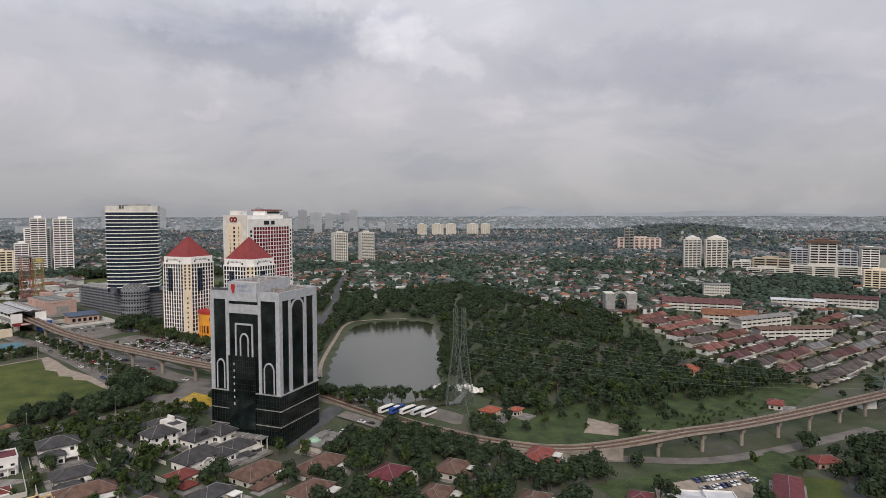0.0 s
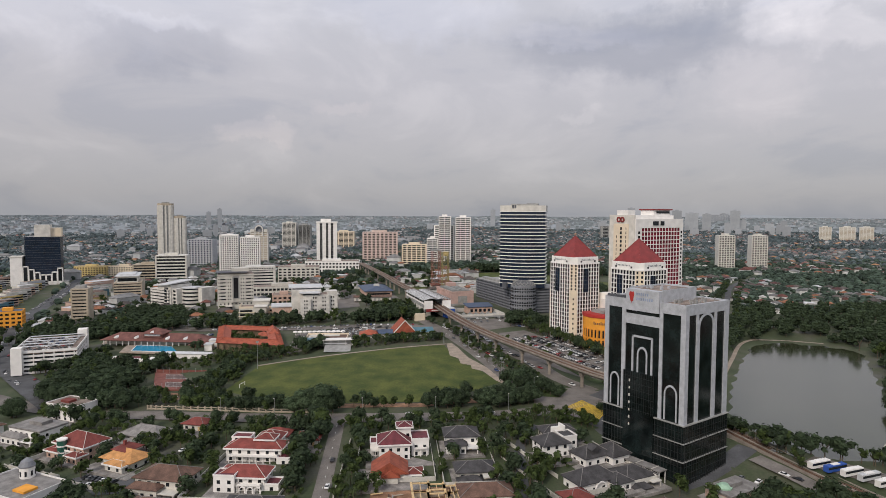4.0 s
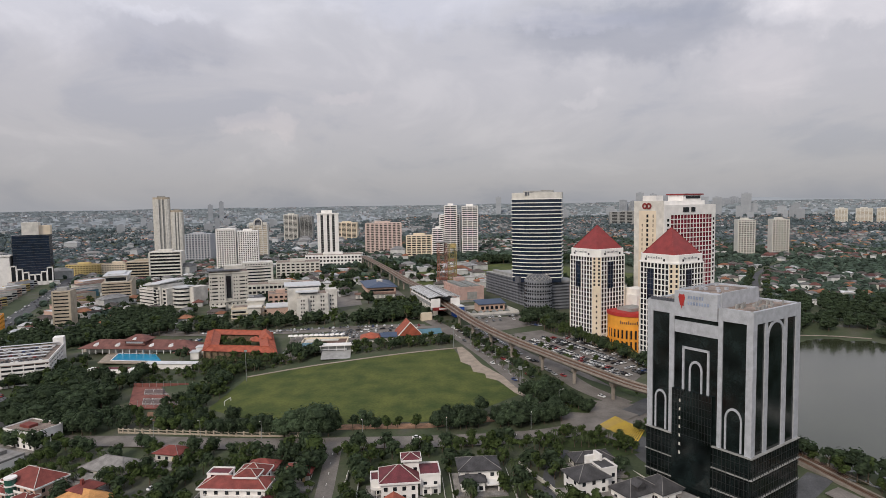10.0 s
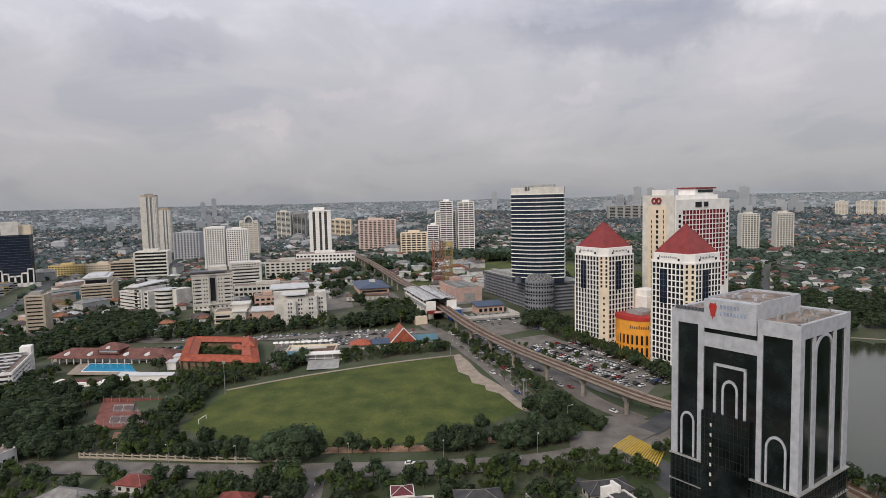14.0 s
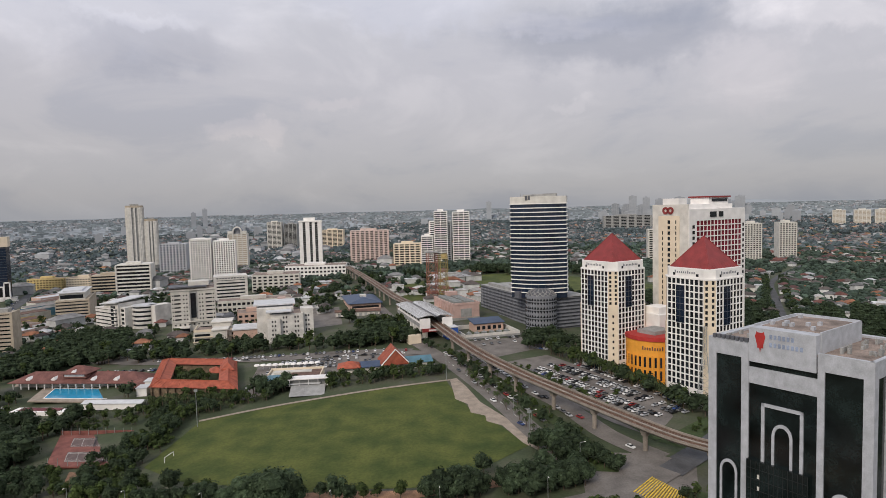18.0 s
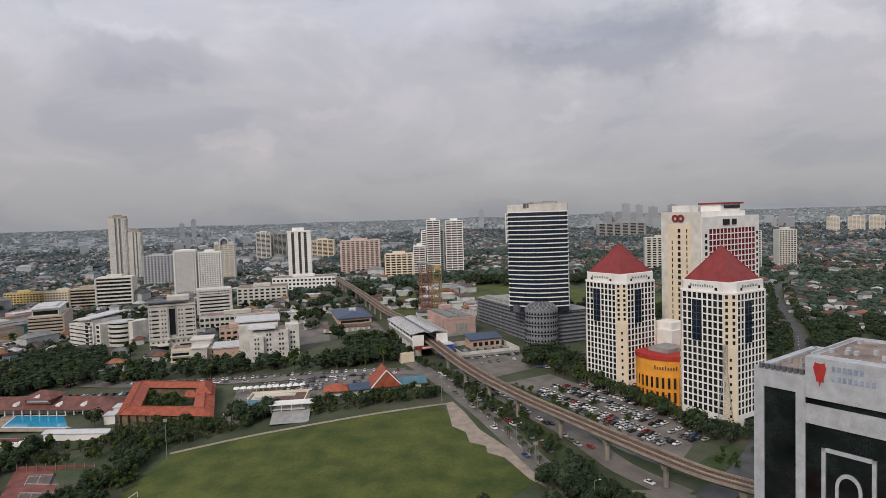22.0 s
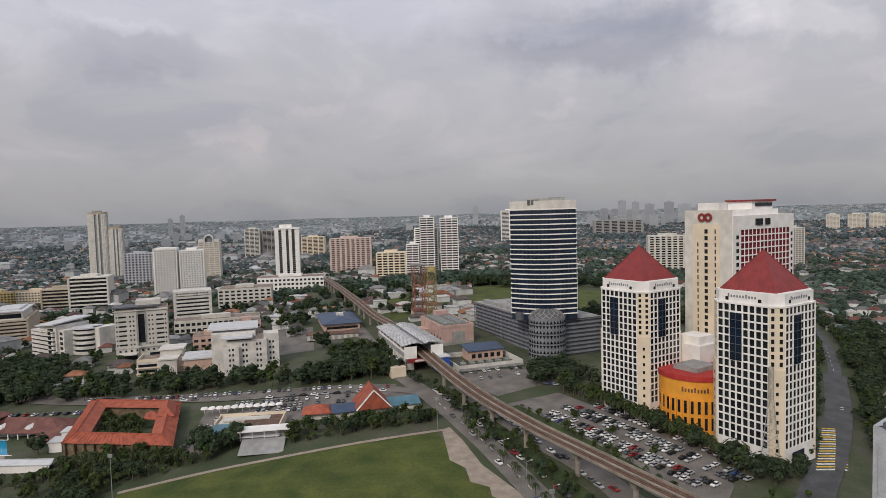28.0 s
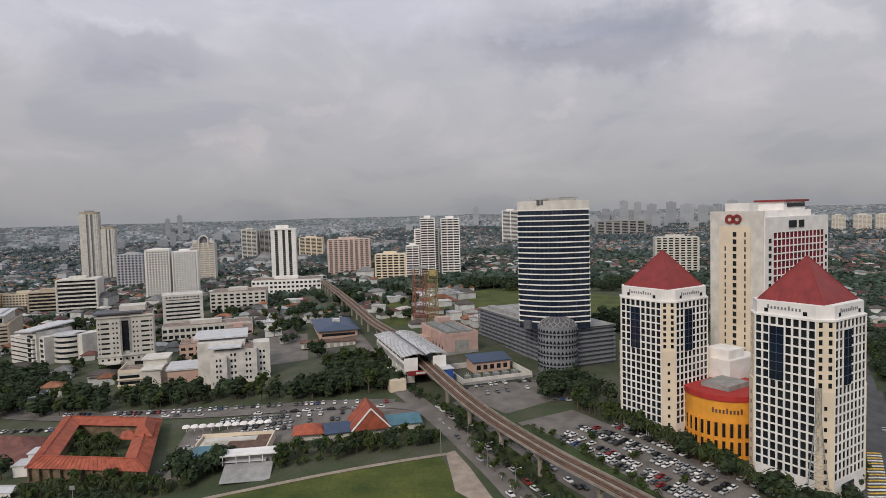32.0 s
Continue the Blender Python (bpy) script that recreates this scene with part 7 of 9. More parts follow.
villa(84, 222, 26, 15, 12, 1, OFFW, DARKR, "pale house with dark slate roof")
villa(161, 150, 30, 14, 10, 1, OFFW, BROWNR, "low bungalow with brown tiled roof")
villa(207, 143, 30, 16, 10, 1, OFFW, REDT, "house with red-brown roof and white trim")
villa(60, 262, 10, 16, 9, 1, OFFW, DARKR, "long low house with dark slate roof", wing=False)
villa(224, 203, 20, 9, 8, 1, OFFW, TERRA, "small kiosk with red tiled roof", wing=False)
villa(240, 199, 20, 6, 5, 1, OFFW, TERRA, "small kiosk with red tiled roof", wing=False)
villa(424, 212, 30, 18, 13, 1, OFFW, TERRA, "park pavilion with orange roof", wing=False)
villa(406, 135, 30, 10, 8, 1, OFFW, REDT, "park kiosk with red roof", wing=False)
villa(-255, 262, -24, 18, 12, 2, WHITE, REDT, "white house with red tiled roof")
villa(-250, 300, -24, 18, 12, 2, WHITE, BROWNR, "white house with brown roof")
villa(-280, 330, -24, 18, 12, 2, WHITE, GREYR, "white house with grey roof")
villa(36, 178, 20, 16, 11, 1, OFFW, BROWNR, "low bungalow with brown tiled roof")
villa(62, 176, 28, 14, 10, 1, WHITE, DARKR, "white bungalow with dark slate roof")
villa(-30, 190, 4, 14, 10, 1, OFFW, REDT, "small house with rusty red roof")
villa(-110, 196, -10, 18, 12, 2, OFFW, BROWNR, "house with weathered brown roof")
villa(-70, 192, -4, 20, 12, 2, WHITE, DARKR, "white house with dark slate roof")
villa(-128, 292, -14, 12, 9, 1, OFFW, REDT, "small house with rusty red roof", wing=False)
villa(-238, 250, -24, 16, 12, 2, PALE, REDT, "pale house with red tiled roof")
villa(140, 132, 34, 14, 10, 1, OFFW, BROWNR, "low bungalow with brown tiled roof")
villa(172, 108, 34, 15, 11, 1, OFFW, BROWNR, "low bungalow with brown tiled roof")
villa(176, 82, 34, 14, 10, 1, WHITE, REDT, "bungalow with red-brown tiled roof")
villa(214, 88, 34, 10, 8, 1, WHITE, MAROON, "small house with dark red roof", wing=False)
villa(-62, 262, 0, 10, 10, 1, OFFW, REDT, "small house with rusty red roof", wing=False)
for a in ((-18, 236, 4, 34, 40), (-82, 232, -4, 40, 54), (-165, 258, -24, 60, 44), (14, 235, 4, 24, 50), (62, 228, 24, 50, 46), (97, 182, 28, 56, 34)):
    plot_wall(*a)


def long_wall(x0, y0, x1, y1, h=1.7):
    t = thing("garden_wall", "long white rendered wall beside a garden", "wall", pose(0, 0, 0), "garden walls")
    n = max(2, int(math.hypot(x1 - x0, y1 - y0) / 5))
    ang = math.degrees(math.atan2(y1 - y0, x1 - x0))
    L = math.hypot(x1 - x0, y1 - y0) / n
    for i in range(n):
        x, y = x0 + (x1 - x0) * i / n, y0 + (y1 - y0) * i / n
        part("panel", Geo().at(x, y, land(x, y), ang).box(0, -0.12, -0.6, L, 0.12, h).box(-0.2, -0.25, -0.6, 0.2, 0.25, h + 0.3), OFFW, t)


long_wall(-208, 257, -172, 241, 2.2)
long_wall(-41, 206, -41.5, 262, 1.8)
long_wall(-92, 206, -70, 205, 1.6)
long_wall(30, 262, 52, 218, 1.5)
wf = thing("building_site", "open timber frame of a house under construction on bare earth", "building site", on(-1, 202, 6))
part("slab", Geo().box(-14, -11, -0.4, 13, 10, 0.25), SOIL, wf, "bare trodden earth")
ROOMS = ((-8, 0, -1, 8), (-1, 1.5, 5, 6.5), (5, -2, 10, 4.5), (-8, -7, -2, 0), (-2, -9, 6, -2), (6, -8, 10, -2))
for a0, b0, a1, b1 in ROOMS:
    for x0, y0, x1, y1 in ((a0, b0, a1, b0), (a0, b1, a1, b1), (a0, b0, a0, b1), (a1, b0, a1, b1)):
        along = x1 > x0
        q = 0.45
        part("wall_plate", Geo().box(x0 - q, y0 - q, 3.1, x1 + q, y1 + q, 3.45) if along else Geo().box(x0 - q, y0 - q, 3.5, x1 + q, y1 + q, 3.8), TIMBER, wf)
    part("infill_wall", Geo().box(a0 + 0.15, b0 + 0.1, 0.2, a1 - 0.15, b0 + 0.35, 2.6), TAN, wf)
    part("post", Geo().box(a0 - 0.15, b0 - 0.15, 0.2, a0 + 0.15, b0 + 0.15, 4.6), TIMBER, wf)
    part("post", Geo().box(a1 - 0.15, b1 - 0.15, 0.2, a1 + 0.15, b1 + 0.15, 4.6), TIMBER, wf)
    part("joist", Geo().box((a0 + a1) / 2 - 0.15, b0, 3.46, (a0 + a1) / 2 + 0.15, b1, 3.7), TIMBER, wf)
q_ = random.Random(17)
for i in range(14):
    x, y = q_.uniform(-24, -11), q_.uniform(-9, 6)
    ob = part("plank", Geo().at(x, y, 0.35 + i * 0.02, q_.choice((0, 8, 90, -20)) + q_.uniform(-6, 6)).box(-q_.uniform(1.5, 3), -0.3, 0, 2.2, 0.3, 0.25), q_.choice((TIMBER, TAN, BROWNR, GREY)), wf)
patch("bare_plot", [(-27, 192), (-26, 209), (13, 213), (14, 191)], SOIL, "bare earth plot strewn with planks", "ground", up=0.12)

# ---- trees ----


def crown_mesh(seed, rx, rz_, lumps, leaves, leaf, mats, m=4, n=7):
    """An uneven crown: a dark inner mass with many separate leaf tufts on several lobes."""
    r = random.Random(seed)
    g = Geo()
    lob = []
    for i in range(lumps):
        a, q = r.uniform(0, 6.283), r.uniform(0.1, 0.62)
        lob.append((rx * q * math.cos(a), rx * q * math.sin(a), r.uniform(-0.45, 0.5) * rz_, rx * r.uniform(0.38, 0.62)))
    for x, y, z, s in lob:
        v = []
        for j in range(m + 1):
            ph = math.pi * j / m
            for i in range(n):
                th = 2 * math.pi * i / n + j * 0.4
                k = s * 0.82 * r.uniform(0.75, 1.1)
                v.append((x + k * math.sin(ph) * math.cos(th), y + k * math.sin(ph) * math.sin(th), z + k * 0.8 * math.cos(ph)))
        g.add(v, [(j * n + i, j * n + (i + 1) % n, (j + 1) * n + (i + 1) % n, (j + 1) * n + i) for j in range(m) for i in range(n)])
    for i in range(leaves):
        x, y, z, s = lob[i % lumps]
        u, th = r.uniform(-0.5, 1), r.uniform(0, 6.283)
        c = math.sqrt(1 - u * u)
        p = Vector((x + s * c * math.cos(th) * r.uniform(0.85, 1.12), y + s * c * math.sin(th) * r.uniform(0.85, 1.12), z + s * 0.85 * u * r.uniform(0.9, 1.12)))
        nrm = Vector((c * math.cos(th), c * math.sin(th), u + 0.25)).normalized()
        a = nrm.orthogonal().normalized()
        a = Matrix.Rotation(r.uniform(0, 6.28), 3, nrm) @ a
        b = nrm.cross(a)
        l, w = leaf * r.uniform(0.6, 1.25), leaf * r.uniform(0.4, 0.75)
        tip = nrm * r.uniform(-0.22, 0.26) * l
        g.add([tuple(p - a * l), tuple(p - b * w + tip * 0.3), tuple(p + a * l + tip), tuple(p + b * w - tip * 0.3)], [(0, 1, 2, 3)])
    return g.mesh("crown", mats)


def make_tree(name, label, crown, trunk_h, trunk_r, seed):
    t = thing(name, label, "tree", pose(0, 0, -500))
    r = random.Random(seed)
    g = Geo().cyl(0, 0, -0.6, trunk_h, trunk_r, 7, 0, 0.6)
    for i in range(4):
        a = i * 1.57 + r.uniform(-0.4, 0.4)
        g.bar((0, 0, trunk_h * 0.75), (math.cos(a) * trunk_h * 0.4, math.sin(a) * trunk_h * 0.4, trunk_h * 1.3), trunk_r * 0.35)
    part("trunk", g, BARK, t)
    ob = new("crown", crown)
    ob.parent = t
    ob.matrix_basis = pose(0, 0, trunk_h * 1.25)
    return t


KINDS = []
for i, (rx, rz_, lum, lev, th, m, lab) in enumerate(((4.6, 3.8, 7, 210, 4.2, LEAF, "broad dark green street tree"), (5.4, 4.2, 8, 240, 4.6, LEAF, "wide dark green rain tree"), (3.6, 4.2, 6, 180, 3.8, LEAFB, "rounded mid-green garden tree"), (3.0, 4.6, 6, 160, 4.0, LEAF, "slim upright dark green tree"), (2.4, 2.2, 4, 110, 1.8, LEAFB, "small bright green garden tree"))):
    KINDS.append(make_tree("tree", lab, crown_mesh(30 + i, rx, rz_, lum + 2, int(lev * 1.4), 0.66, m), th, 0.28, i))


def palm_mesh(seed, n, length):
    r = random.Random(seed)
    g = Geo()
    for i in range(n):
        a = 2 * math.pi * i / n + r.uniform(-0.2, 0.2)
        up, prev = r.uniform(0.2, 0.9), None
        d = Vector((math.cos(a), math.sin(a), 0))
        s = Vector((-d.y, d.x, 0))
        for j in range(5):
            t = j / 4
            p = d * length * t + Vector((0, 0, up * length * t * (1 - t) * 2.2 - length * 0.55 * t * t))
            w = 0.42 * (1 - t) ** 0.6 * (0.4 + t * 1.2) + 0.05
            row = (tuple(p + s * w - Vector((0, 0, w * 0.5))), tuple(p), tuple(p - s * w - Vector((0, 0, w * 0.5))))
            if prev:
                g.add([*prev, *row], [(0, 1, 4, 3), (1, 2, 5, 4)])
            prev = row
    return g.mesh("fronds", PALMM)


palm = thing("palm_tree", "feathery green palm with slender trunk", "palm tree", pose(0, 0, -500), "palms")
part("trunk", Geo().cyl(0, 0, -0.5, 5.4, 0.22, 7, 0, 0.7), BARK, palm)
pf = new("fronds", palm_mesh(3, 15, 2.9))
pf.parent, pf.matrix_basis = palm, pose(0, 0, 5.3)
KINDS.append(palm)
KINDS.append(make_tree("tree", "great spreading dark green rain tree", crown_mesh(81, 9.4, 6.4, 17, 1500, 0.60, LEAF), 6.0, 0.5, 9))
tree_rnd = random.Random(77)
PLANTED = []


def plant(x, y, kind=0, s=1.0):
    if s > 1.25 and kind in (0, 1):
        kind, s = 6, s * (0.50 if kind == 0 else 0.57)
    q = s * tree_rnd.uniform(0.85, 1.18)
    PLANTED.append((x, y, kind, q, q * tree_rnd.uniform(0.9, 1.12), tree_rnd.uniform(0, 360)))


def belt(pts, gap, kinds, s=1.0, jitter=2.0, rows=1, spread=6.0):
    for p in spline(pts, gap):
        for r_ in range(rows):
            plant(p.x + tree_rnd.uniform(-jitter, jitter), p.y + (r_ - (rows - 1) / 2) * spread + tree_rnd.uniform(-jitter, jitter), tree_rnd.choice(kinds), s)


def grove(x0, y0, x1, y1, n, kinds, s=1.0, keep=None):
    for _ in range(n):
        x, y = tree_rnd.uniform(x0, x1), tree_rnd.uniform(y0, y1)
        if keep is None or keep(x, y):
            plant(x, y, tree_rnd.choice(kinds), s)


# gardens
OFFICES = [(-376, 630, 26), (-400, 780, 44), (-310, 700, 42), (-228, 660, 34), (-178, 600, 34), (-246, 828, 38), (-120, 596, 46), (-170, 652, 28), (-154, 702, 26), (-194, 746, 46), (-208, 900, 44), (-72, 700, 40), (-70, 644, 24), (-110, 640, 22), (0, 640, 50), (-20, 580, 42), (-484, 1010, 30), (-440, 780, 16), (-30, 690, 24), (-50, 760, 22)]
BIG = ("three-storey", "large white", "white villa", "pink villa")
GARD = [(o.location.x, o.location.y, 17 if any(w_ in o["label"] for w_ in BIG) else 12) for o in scene.objects if o.parent is None and o.get("category") == "house"]
GARD += [(-150, 232, 13), (252, 80, 20), (272, 84, 18), (262, 48, 12), (288, 66, 13), (295, 56, 14), (305, 60, 10), (312, 46, 9), (296, 40, 8), (330, 62, 7), (-1, 202, 16), (-18, 201, 9), (84, 286, 10)]


def in_garden(x, y):
    if abs(x + 48) < 6 or any(math.hypot(x - a, y - b) < r for a, b, r in GARD):
        return False
    if (x - 107) * 0.819 + (y - 221) * 0.574 > -9 and 206 < y < 305 and x < 160 or y > 284 - (x > 30) * (x - 30) * 0.6:
        return False
    return True


# tree belt behind the club street, and along the offices
for s_ in (1.6, 1.3, 1.1, 0.85):
    grove(-340, 520, -14, 600, 115, (0, 1, 1, 2), s_, lambda x, y: abs(y - (548 - (x + 170) * 0.15 - 9)) < 20 + 9 * noise.noise(Vector((x / 30, 3, 1))) and y > 533 - (x + 148) * 0.14 and y < 572 - (x + 170) * 0.1)
for s_ in (1.3, 1.0):
    grove(-62, 528, -18, 590, 30, (0, 1, 2), s_)
    grove(-340, 575, -245, 660, 60, (0, 1), s_ * 1.2, lambda x, y: x + y * 0.5 < 40 and math.hypot(x + 310, y - 700) > 36)
    grove(-205, 600, -140, 700, 40, (0, 1, 2), s_, lambda x, y: math.hypot(x + 178, y - 600) > 34 and math.hypot(x + 215, y - 655) > 32)
    grove(90, 650, 240, 700, 50, (0, 1), s_ * 1.2)
    grove(40, 870, 260, 930, 50, (0, 1), s_ * 1.2)
grove(-420, 470, -300, 570, 130, (0, 1, 2), 1.15, lambda x, y: all(math.hypot(x - a, y - b) > 15 for a, b in ((-376, 500), (-390, 530), (-402, 545), (-350, 462), (-370, 490), (-420, 580))) and not (-345 < x < -262 and 405 < y < 500))
grove(-440, 560, -90, 760, 190, (0, 1, 2, 4), 0.9, lambda x, y: all(math.hypot(x - a, y - b) > r * 0.82 for a, b, r in OFFICES))
belt([(-380, 560), (-330, 540), (-290, 550), (-250, 590)], 7, (0, 1), 1.4, 4, 3, 10)
# front of the field
for x, y, k, s in ((-64, 303, 6, 1.12), (-72, 305, 6, 0.95), (-57, 301, 6, 0.85), (-79, 304, 6, 0.66), (-57, 274, 2, 1.7), (-62, 280, 0, 1.2), (-88, 308, 0, 1.0), (-94, 312, 0, 0.9), (-46, 306, 3, 1.0), (-40, 306, 0, 0.85), (-35, 305, 0, 0.9), (-29, 305, 2, 0.9)):
    plant(x, y, k, s)
for x, y, k, s in ((-24, 306, 2, 0.9), (-15, 304, 2, 0.9), (6, 309, 0, 0.9), (12, 310, 0, 0.9), (18, 318, 1, 0.9), (26, 309, 0, 0.9), (34, 312, 1, 0.9), (42, 318, 1, 0.95), (50, 324, 0, 0.9), (38, 306, 0, 0.8), (48, 312, 0, 0.9), (56, 320, 1, 0.9), (54, 332, 2, 0.8)):
    plant(x, y, k, s)
belt([(-130, 330), (-112, 326), (-96, 320)], 7, (0, 2), 0.9, 2)
grove(-262, 326, -140, 380, 130, (0, 1), 1.6, lambda x, y: not (-200 < x < -140 and 318 < y < 402) and abs(y - 332 - (x + 224) * -0.27) > 9)
grove(-272, 378, -196, 432, 70, (0, 1, 2), 1.25, lambda x, y: x + y * 0.2 > -190 and not (-206 < x and y < 405) and y < 428 - max(0, x + 240) * 0.1)
belt([(-206, 424), (-170, 424), (-128, 420)], 5, (2, 5, 5, 0), 0.75, 2, 2, 5)
grove(-156, 346, -136, 412, 46, (0, 2, 0), 0.85, lambda x, y: x < -133 and not (-151 > x and 366 < y < 402))
for x, y in ((-162, 360), (-158, 363), (-153, 361), (-150, 370), (-186, 352), (-178, 349)):
    plant(x, y, 0, 0.85)
grove(-300, 420, -262, 470, 40, (0, 2, 1), 1.0)
plant(-192, 458, 1, 1.2)
plant(-196, 462, 1, 1.0)
belt([(-168, 436), (-140, 432), (-112, 428)], 2.6, (5, 5, 2, 5), 0.95, 1.5, 2, 4)
belt([(-108, 440), (-96, 434), (-90, 446)], 5, (1, 0), 1.0, 2, 2, 6)
belt([(-62, 446), (-40, 450), (-16, 450), (2, 450)], 3.4, (5, 2, 0, 5), 0.85, 1.8, 2, 5)
grove(-172, 455, -142, 490, 70, (2, 4, 5), 0.95, lambda x, y: abs(x + 155 + (y - 468) * 0.42) < 10)
belt([(-150, 304), (-90, 287), (-50, 281), (0, 279), (36, 280)], 8, (0, 2, 4, 5), 0.8, 2.2)
belt([(-150, 326), (-120, 316), (-96, 309)], 6, (0, 2), 0.9, 1.5)
belt([(60, 336), (72, 318), (60, 330)], 5, (0, 1), 0.8, 2)
grove(150, 226, 172, 242, 10, (2, 3), 0.7, lambda x, y: shore_gap(x, y) > 4 and x > 160)
belt([(-238, 352), (-205, 336), (-186, 331)], 6, (0, 1), 1.15, 2, 2, 6)
belt([(-170, 336), (-150, 331), (-128, 324)], 6, (0, 2), 0.85, 1.5)
grove(-205, 270, -88, 306, 110, (2, 0, 4, 4, 5), 0.8, lambda x, y: y < 286 - (x + 90) * 0.246 and all(math.hypot(x - a, y - b) > r * 0.8 for a, b, r in GARD))
belt([(-232, 322), (-190, 310), (-176, 306)], 6, (0, 2), 1.0, 2)
belt([(-4, 304), (6, 303), (14, 303)], 4, (0, 0, 1), 0.9, 1.4, 2, 4)
belt([(27, 303), (42, 305), (56, 308)], 4, (0, 0, 1), 0.95, 1.4, 2, 4)
belt([(44, 338), (52, 330), (58, 342)], 4, (0, 1), 1.0, 2, 2, 4)
belt([(38, 275), (52, 279), (66, 277)], 3.5, (5, 5, 2), 0.9, 1.0)
belt([(16, 486), (30, 452), (44, 410), (55, 378), (65, 350)], 5, (4, 2, 4, 5), 0.62, 1.6)
belt([(50, 456), (64, 430), (80, 398), (92, 366)], 6, (4, 2, 5), 0.6, 1.4)
grove(98, 334, 140, 372, 26, (4, 4, 2), 0.5, lambda x, y: abs((x - 118) - (y - 348)) < 10)
for s_ in (1.4, 1.05):
    grove(-430, 570, 0, 900, 150, (0, 1, 1, 2), s_, lambda x, y: y > 600 and all(math.hypot(x - a, y - b) > r for a, b, r in OFFICES))
grove(120, 168, 215, 226, 130, (0, 2, 1), 0.9, lambda x, y: in_garden(x, y) and shore_gap(x, y) > 8 and all(abs(p.x - x) > 9 or abs(p.y - y) > 9 for p in vline[::2]))
for x, y in ((72, 440), (84, 420), (96, 400), (78, 404), (66, 426)):
    plant(x, y, 2, 0.6)
belt([(-152, 420), (-128, 416), (-112, 424), (-98, 428)], 3.6, (2, 5, 0, 4), 0.75, 1.5, 2, 4)
belt([(-62, 437), (-40, 441), (-16, 445), (4, 450)], 3.4, (2, 5, 4, 0), 0.75, 1.5)
grove(-152, 326, -128, 414, 60, (0, 2, 4, 5), 0.8, lambda x, y: x < -131 - (y - 330) * 0.02 and not (-150 > x and 350 < y < 410))
grove(-206, 404, -150, 424, 40, (2, 5, 4), 0.7)
grove(-196, 326, -142, 352, 26, (0, 2), 0.8, lambda x, y: abs(y - 332 - (x + 224) * -0.27) > 9)
belt([(46, 281), (58, 285), (70, 282), (80, 274)], 3.2, (5, 5, 4, 2), 0.85, 1.2, 2, 3.5)
belt([(90, 292), (100, 293), (108, 286)], 4.5, (0, 2, 5), 0.8, 1.2)
for q_ in range(9):
    plant(61 + q_ * 1.8, 321 + q_ * 0.9 + (q_ % 2) * 3, 4, 0.45)
# along the railway
belt([(-6, 516), (8, 486), (22, 448), (34, 414), (46, 380), (58, 352), (66, 330)], 6, (5, 2, 3, 0), 0.7, 2.2, 1)
belt([(20, 440), (30, 404), (40, 372), (50, 346)], 6, (5, 5, 2), 0.7, 1.6, 1)
# in front of the twin towers
belt([(78, 482), (90, 458), (104, 432), (118, 404), (126, 384)], 4.2, (5, 5, 2, 5, 0), 1.2, 1.6, 2, 3)
for x, y in ((132, 372), (138, 376), (144, 378), (150, 384), (128, 378)):
    plant(x, y, 0, 1.05)
grove(60, 488, 96, 520, 34, (0, 1), 1.15, lambda x, y: (x - 60) * 0.9 + (y - 488) < 52 and x > 64)
belt([(160, 396), (182, 428), (226, 494), (270, 566)], 7, (0, 1), 0.95, 2.0)
belt([(196, 400), (226, 444), (264, 502), (312, 580)], 6, (0, 1, 2), 1.05, 2.5, 2, 8)
belt([(254, 528), (283, 582), (335, 690), (410, 830)], 6, (0, 1, 2), 0.9, 2.0)
belt([(268, 520), (301, 576), (356, 688), (432, 830)], 6, (0, 1, 2), 0.9, 2.0)
# round the lake
grove(196, 172, 300, 236, 44, (2, 0, 4, 1), 0.8, lambda x, y: shore_gap(x, y) > 5 and math.hypot(x - 203, y - 208) > 9 and math.hypot(x - 215, y - 217) > 9 and all(math.hypot(p.x - x, p.y - y) > 12 for p in vline))
belt([(148, 272), (154, 258), (160, 248)], 4.5, (0, 2, 3, 1), 1.0, 2, 2, 6)
belt([(162, 246), (172, 236), (188, 226), (206, 226), (222, 238)], 4.5, (0, 2, 3, 1), 1.0, 2, 2, 4)
belt([(236, 268), (262, 306), (288, 344)], 6, (0, 1, 2), 1.0, 3, 2, 8)
belt([(150, 300), (160, 330), (186, 372), (216, 430), (244, 476)], 7, (0, 1, 2), 0.9, 3)
grove(235, 470, 520, 640, 260, (0, 1, 1), 1.35, lambda x, y: shore_gap(x, y) > 8 and abs((x - 210) - (y - 449) * 0.60) > 18)
grove(240, 165, 560, 460, 860, (0, 1, 1, 0, 3, 2), 1.3, lambda x, y: shore_gap(x, y) > 6 and y > 200 - (x - 255) * 0.12 and x < 452 + max(0, y - 245) * 0.55)
grove(300, 150, 480, 215, 120, (0, 1, 0, 2), 1.1, lambda x, y: y > 172 - (x - 300) * 0.1)
grove(470, 120, 800, 400, 560, (0, 0, 2, 4), 0.66)
grove(230, 150, 520, 205, 30, (2, 4, 0), 0.8)
grove(300, 5, 460, 70, 170, (0, 1, 1, 2), 1.15, in_garden)
grove(285, 118, 400, 150, 70, (4, 2, 4, 5), 0.45)
grove(140, 40, 460, 120, 150, (0, 2, 1), 1.0, lambda x, y: all(abs(p.x - x) > 10 or abs(p.y - y) > 10 for p in vline[::2]) and in_garden(x, y) and not (212 < x < 330 and 74 < y))
grove(-250, 180, 76, 288, 620, (2, 4, 5, 0, 2, 0, 4), 0.95, in_garden)
grove(-250, 180, 76, 288, 520, (4, 4, 2), 0.5, in_garden)
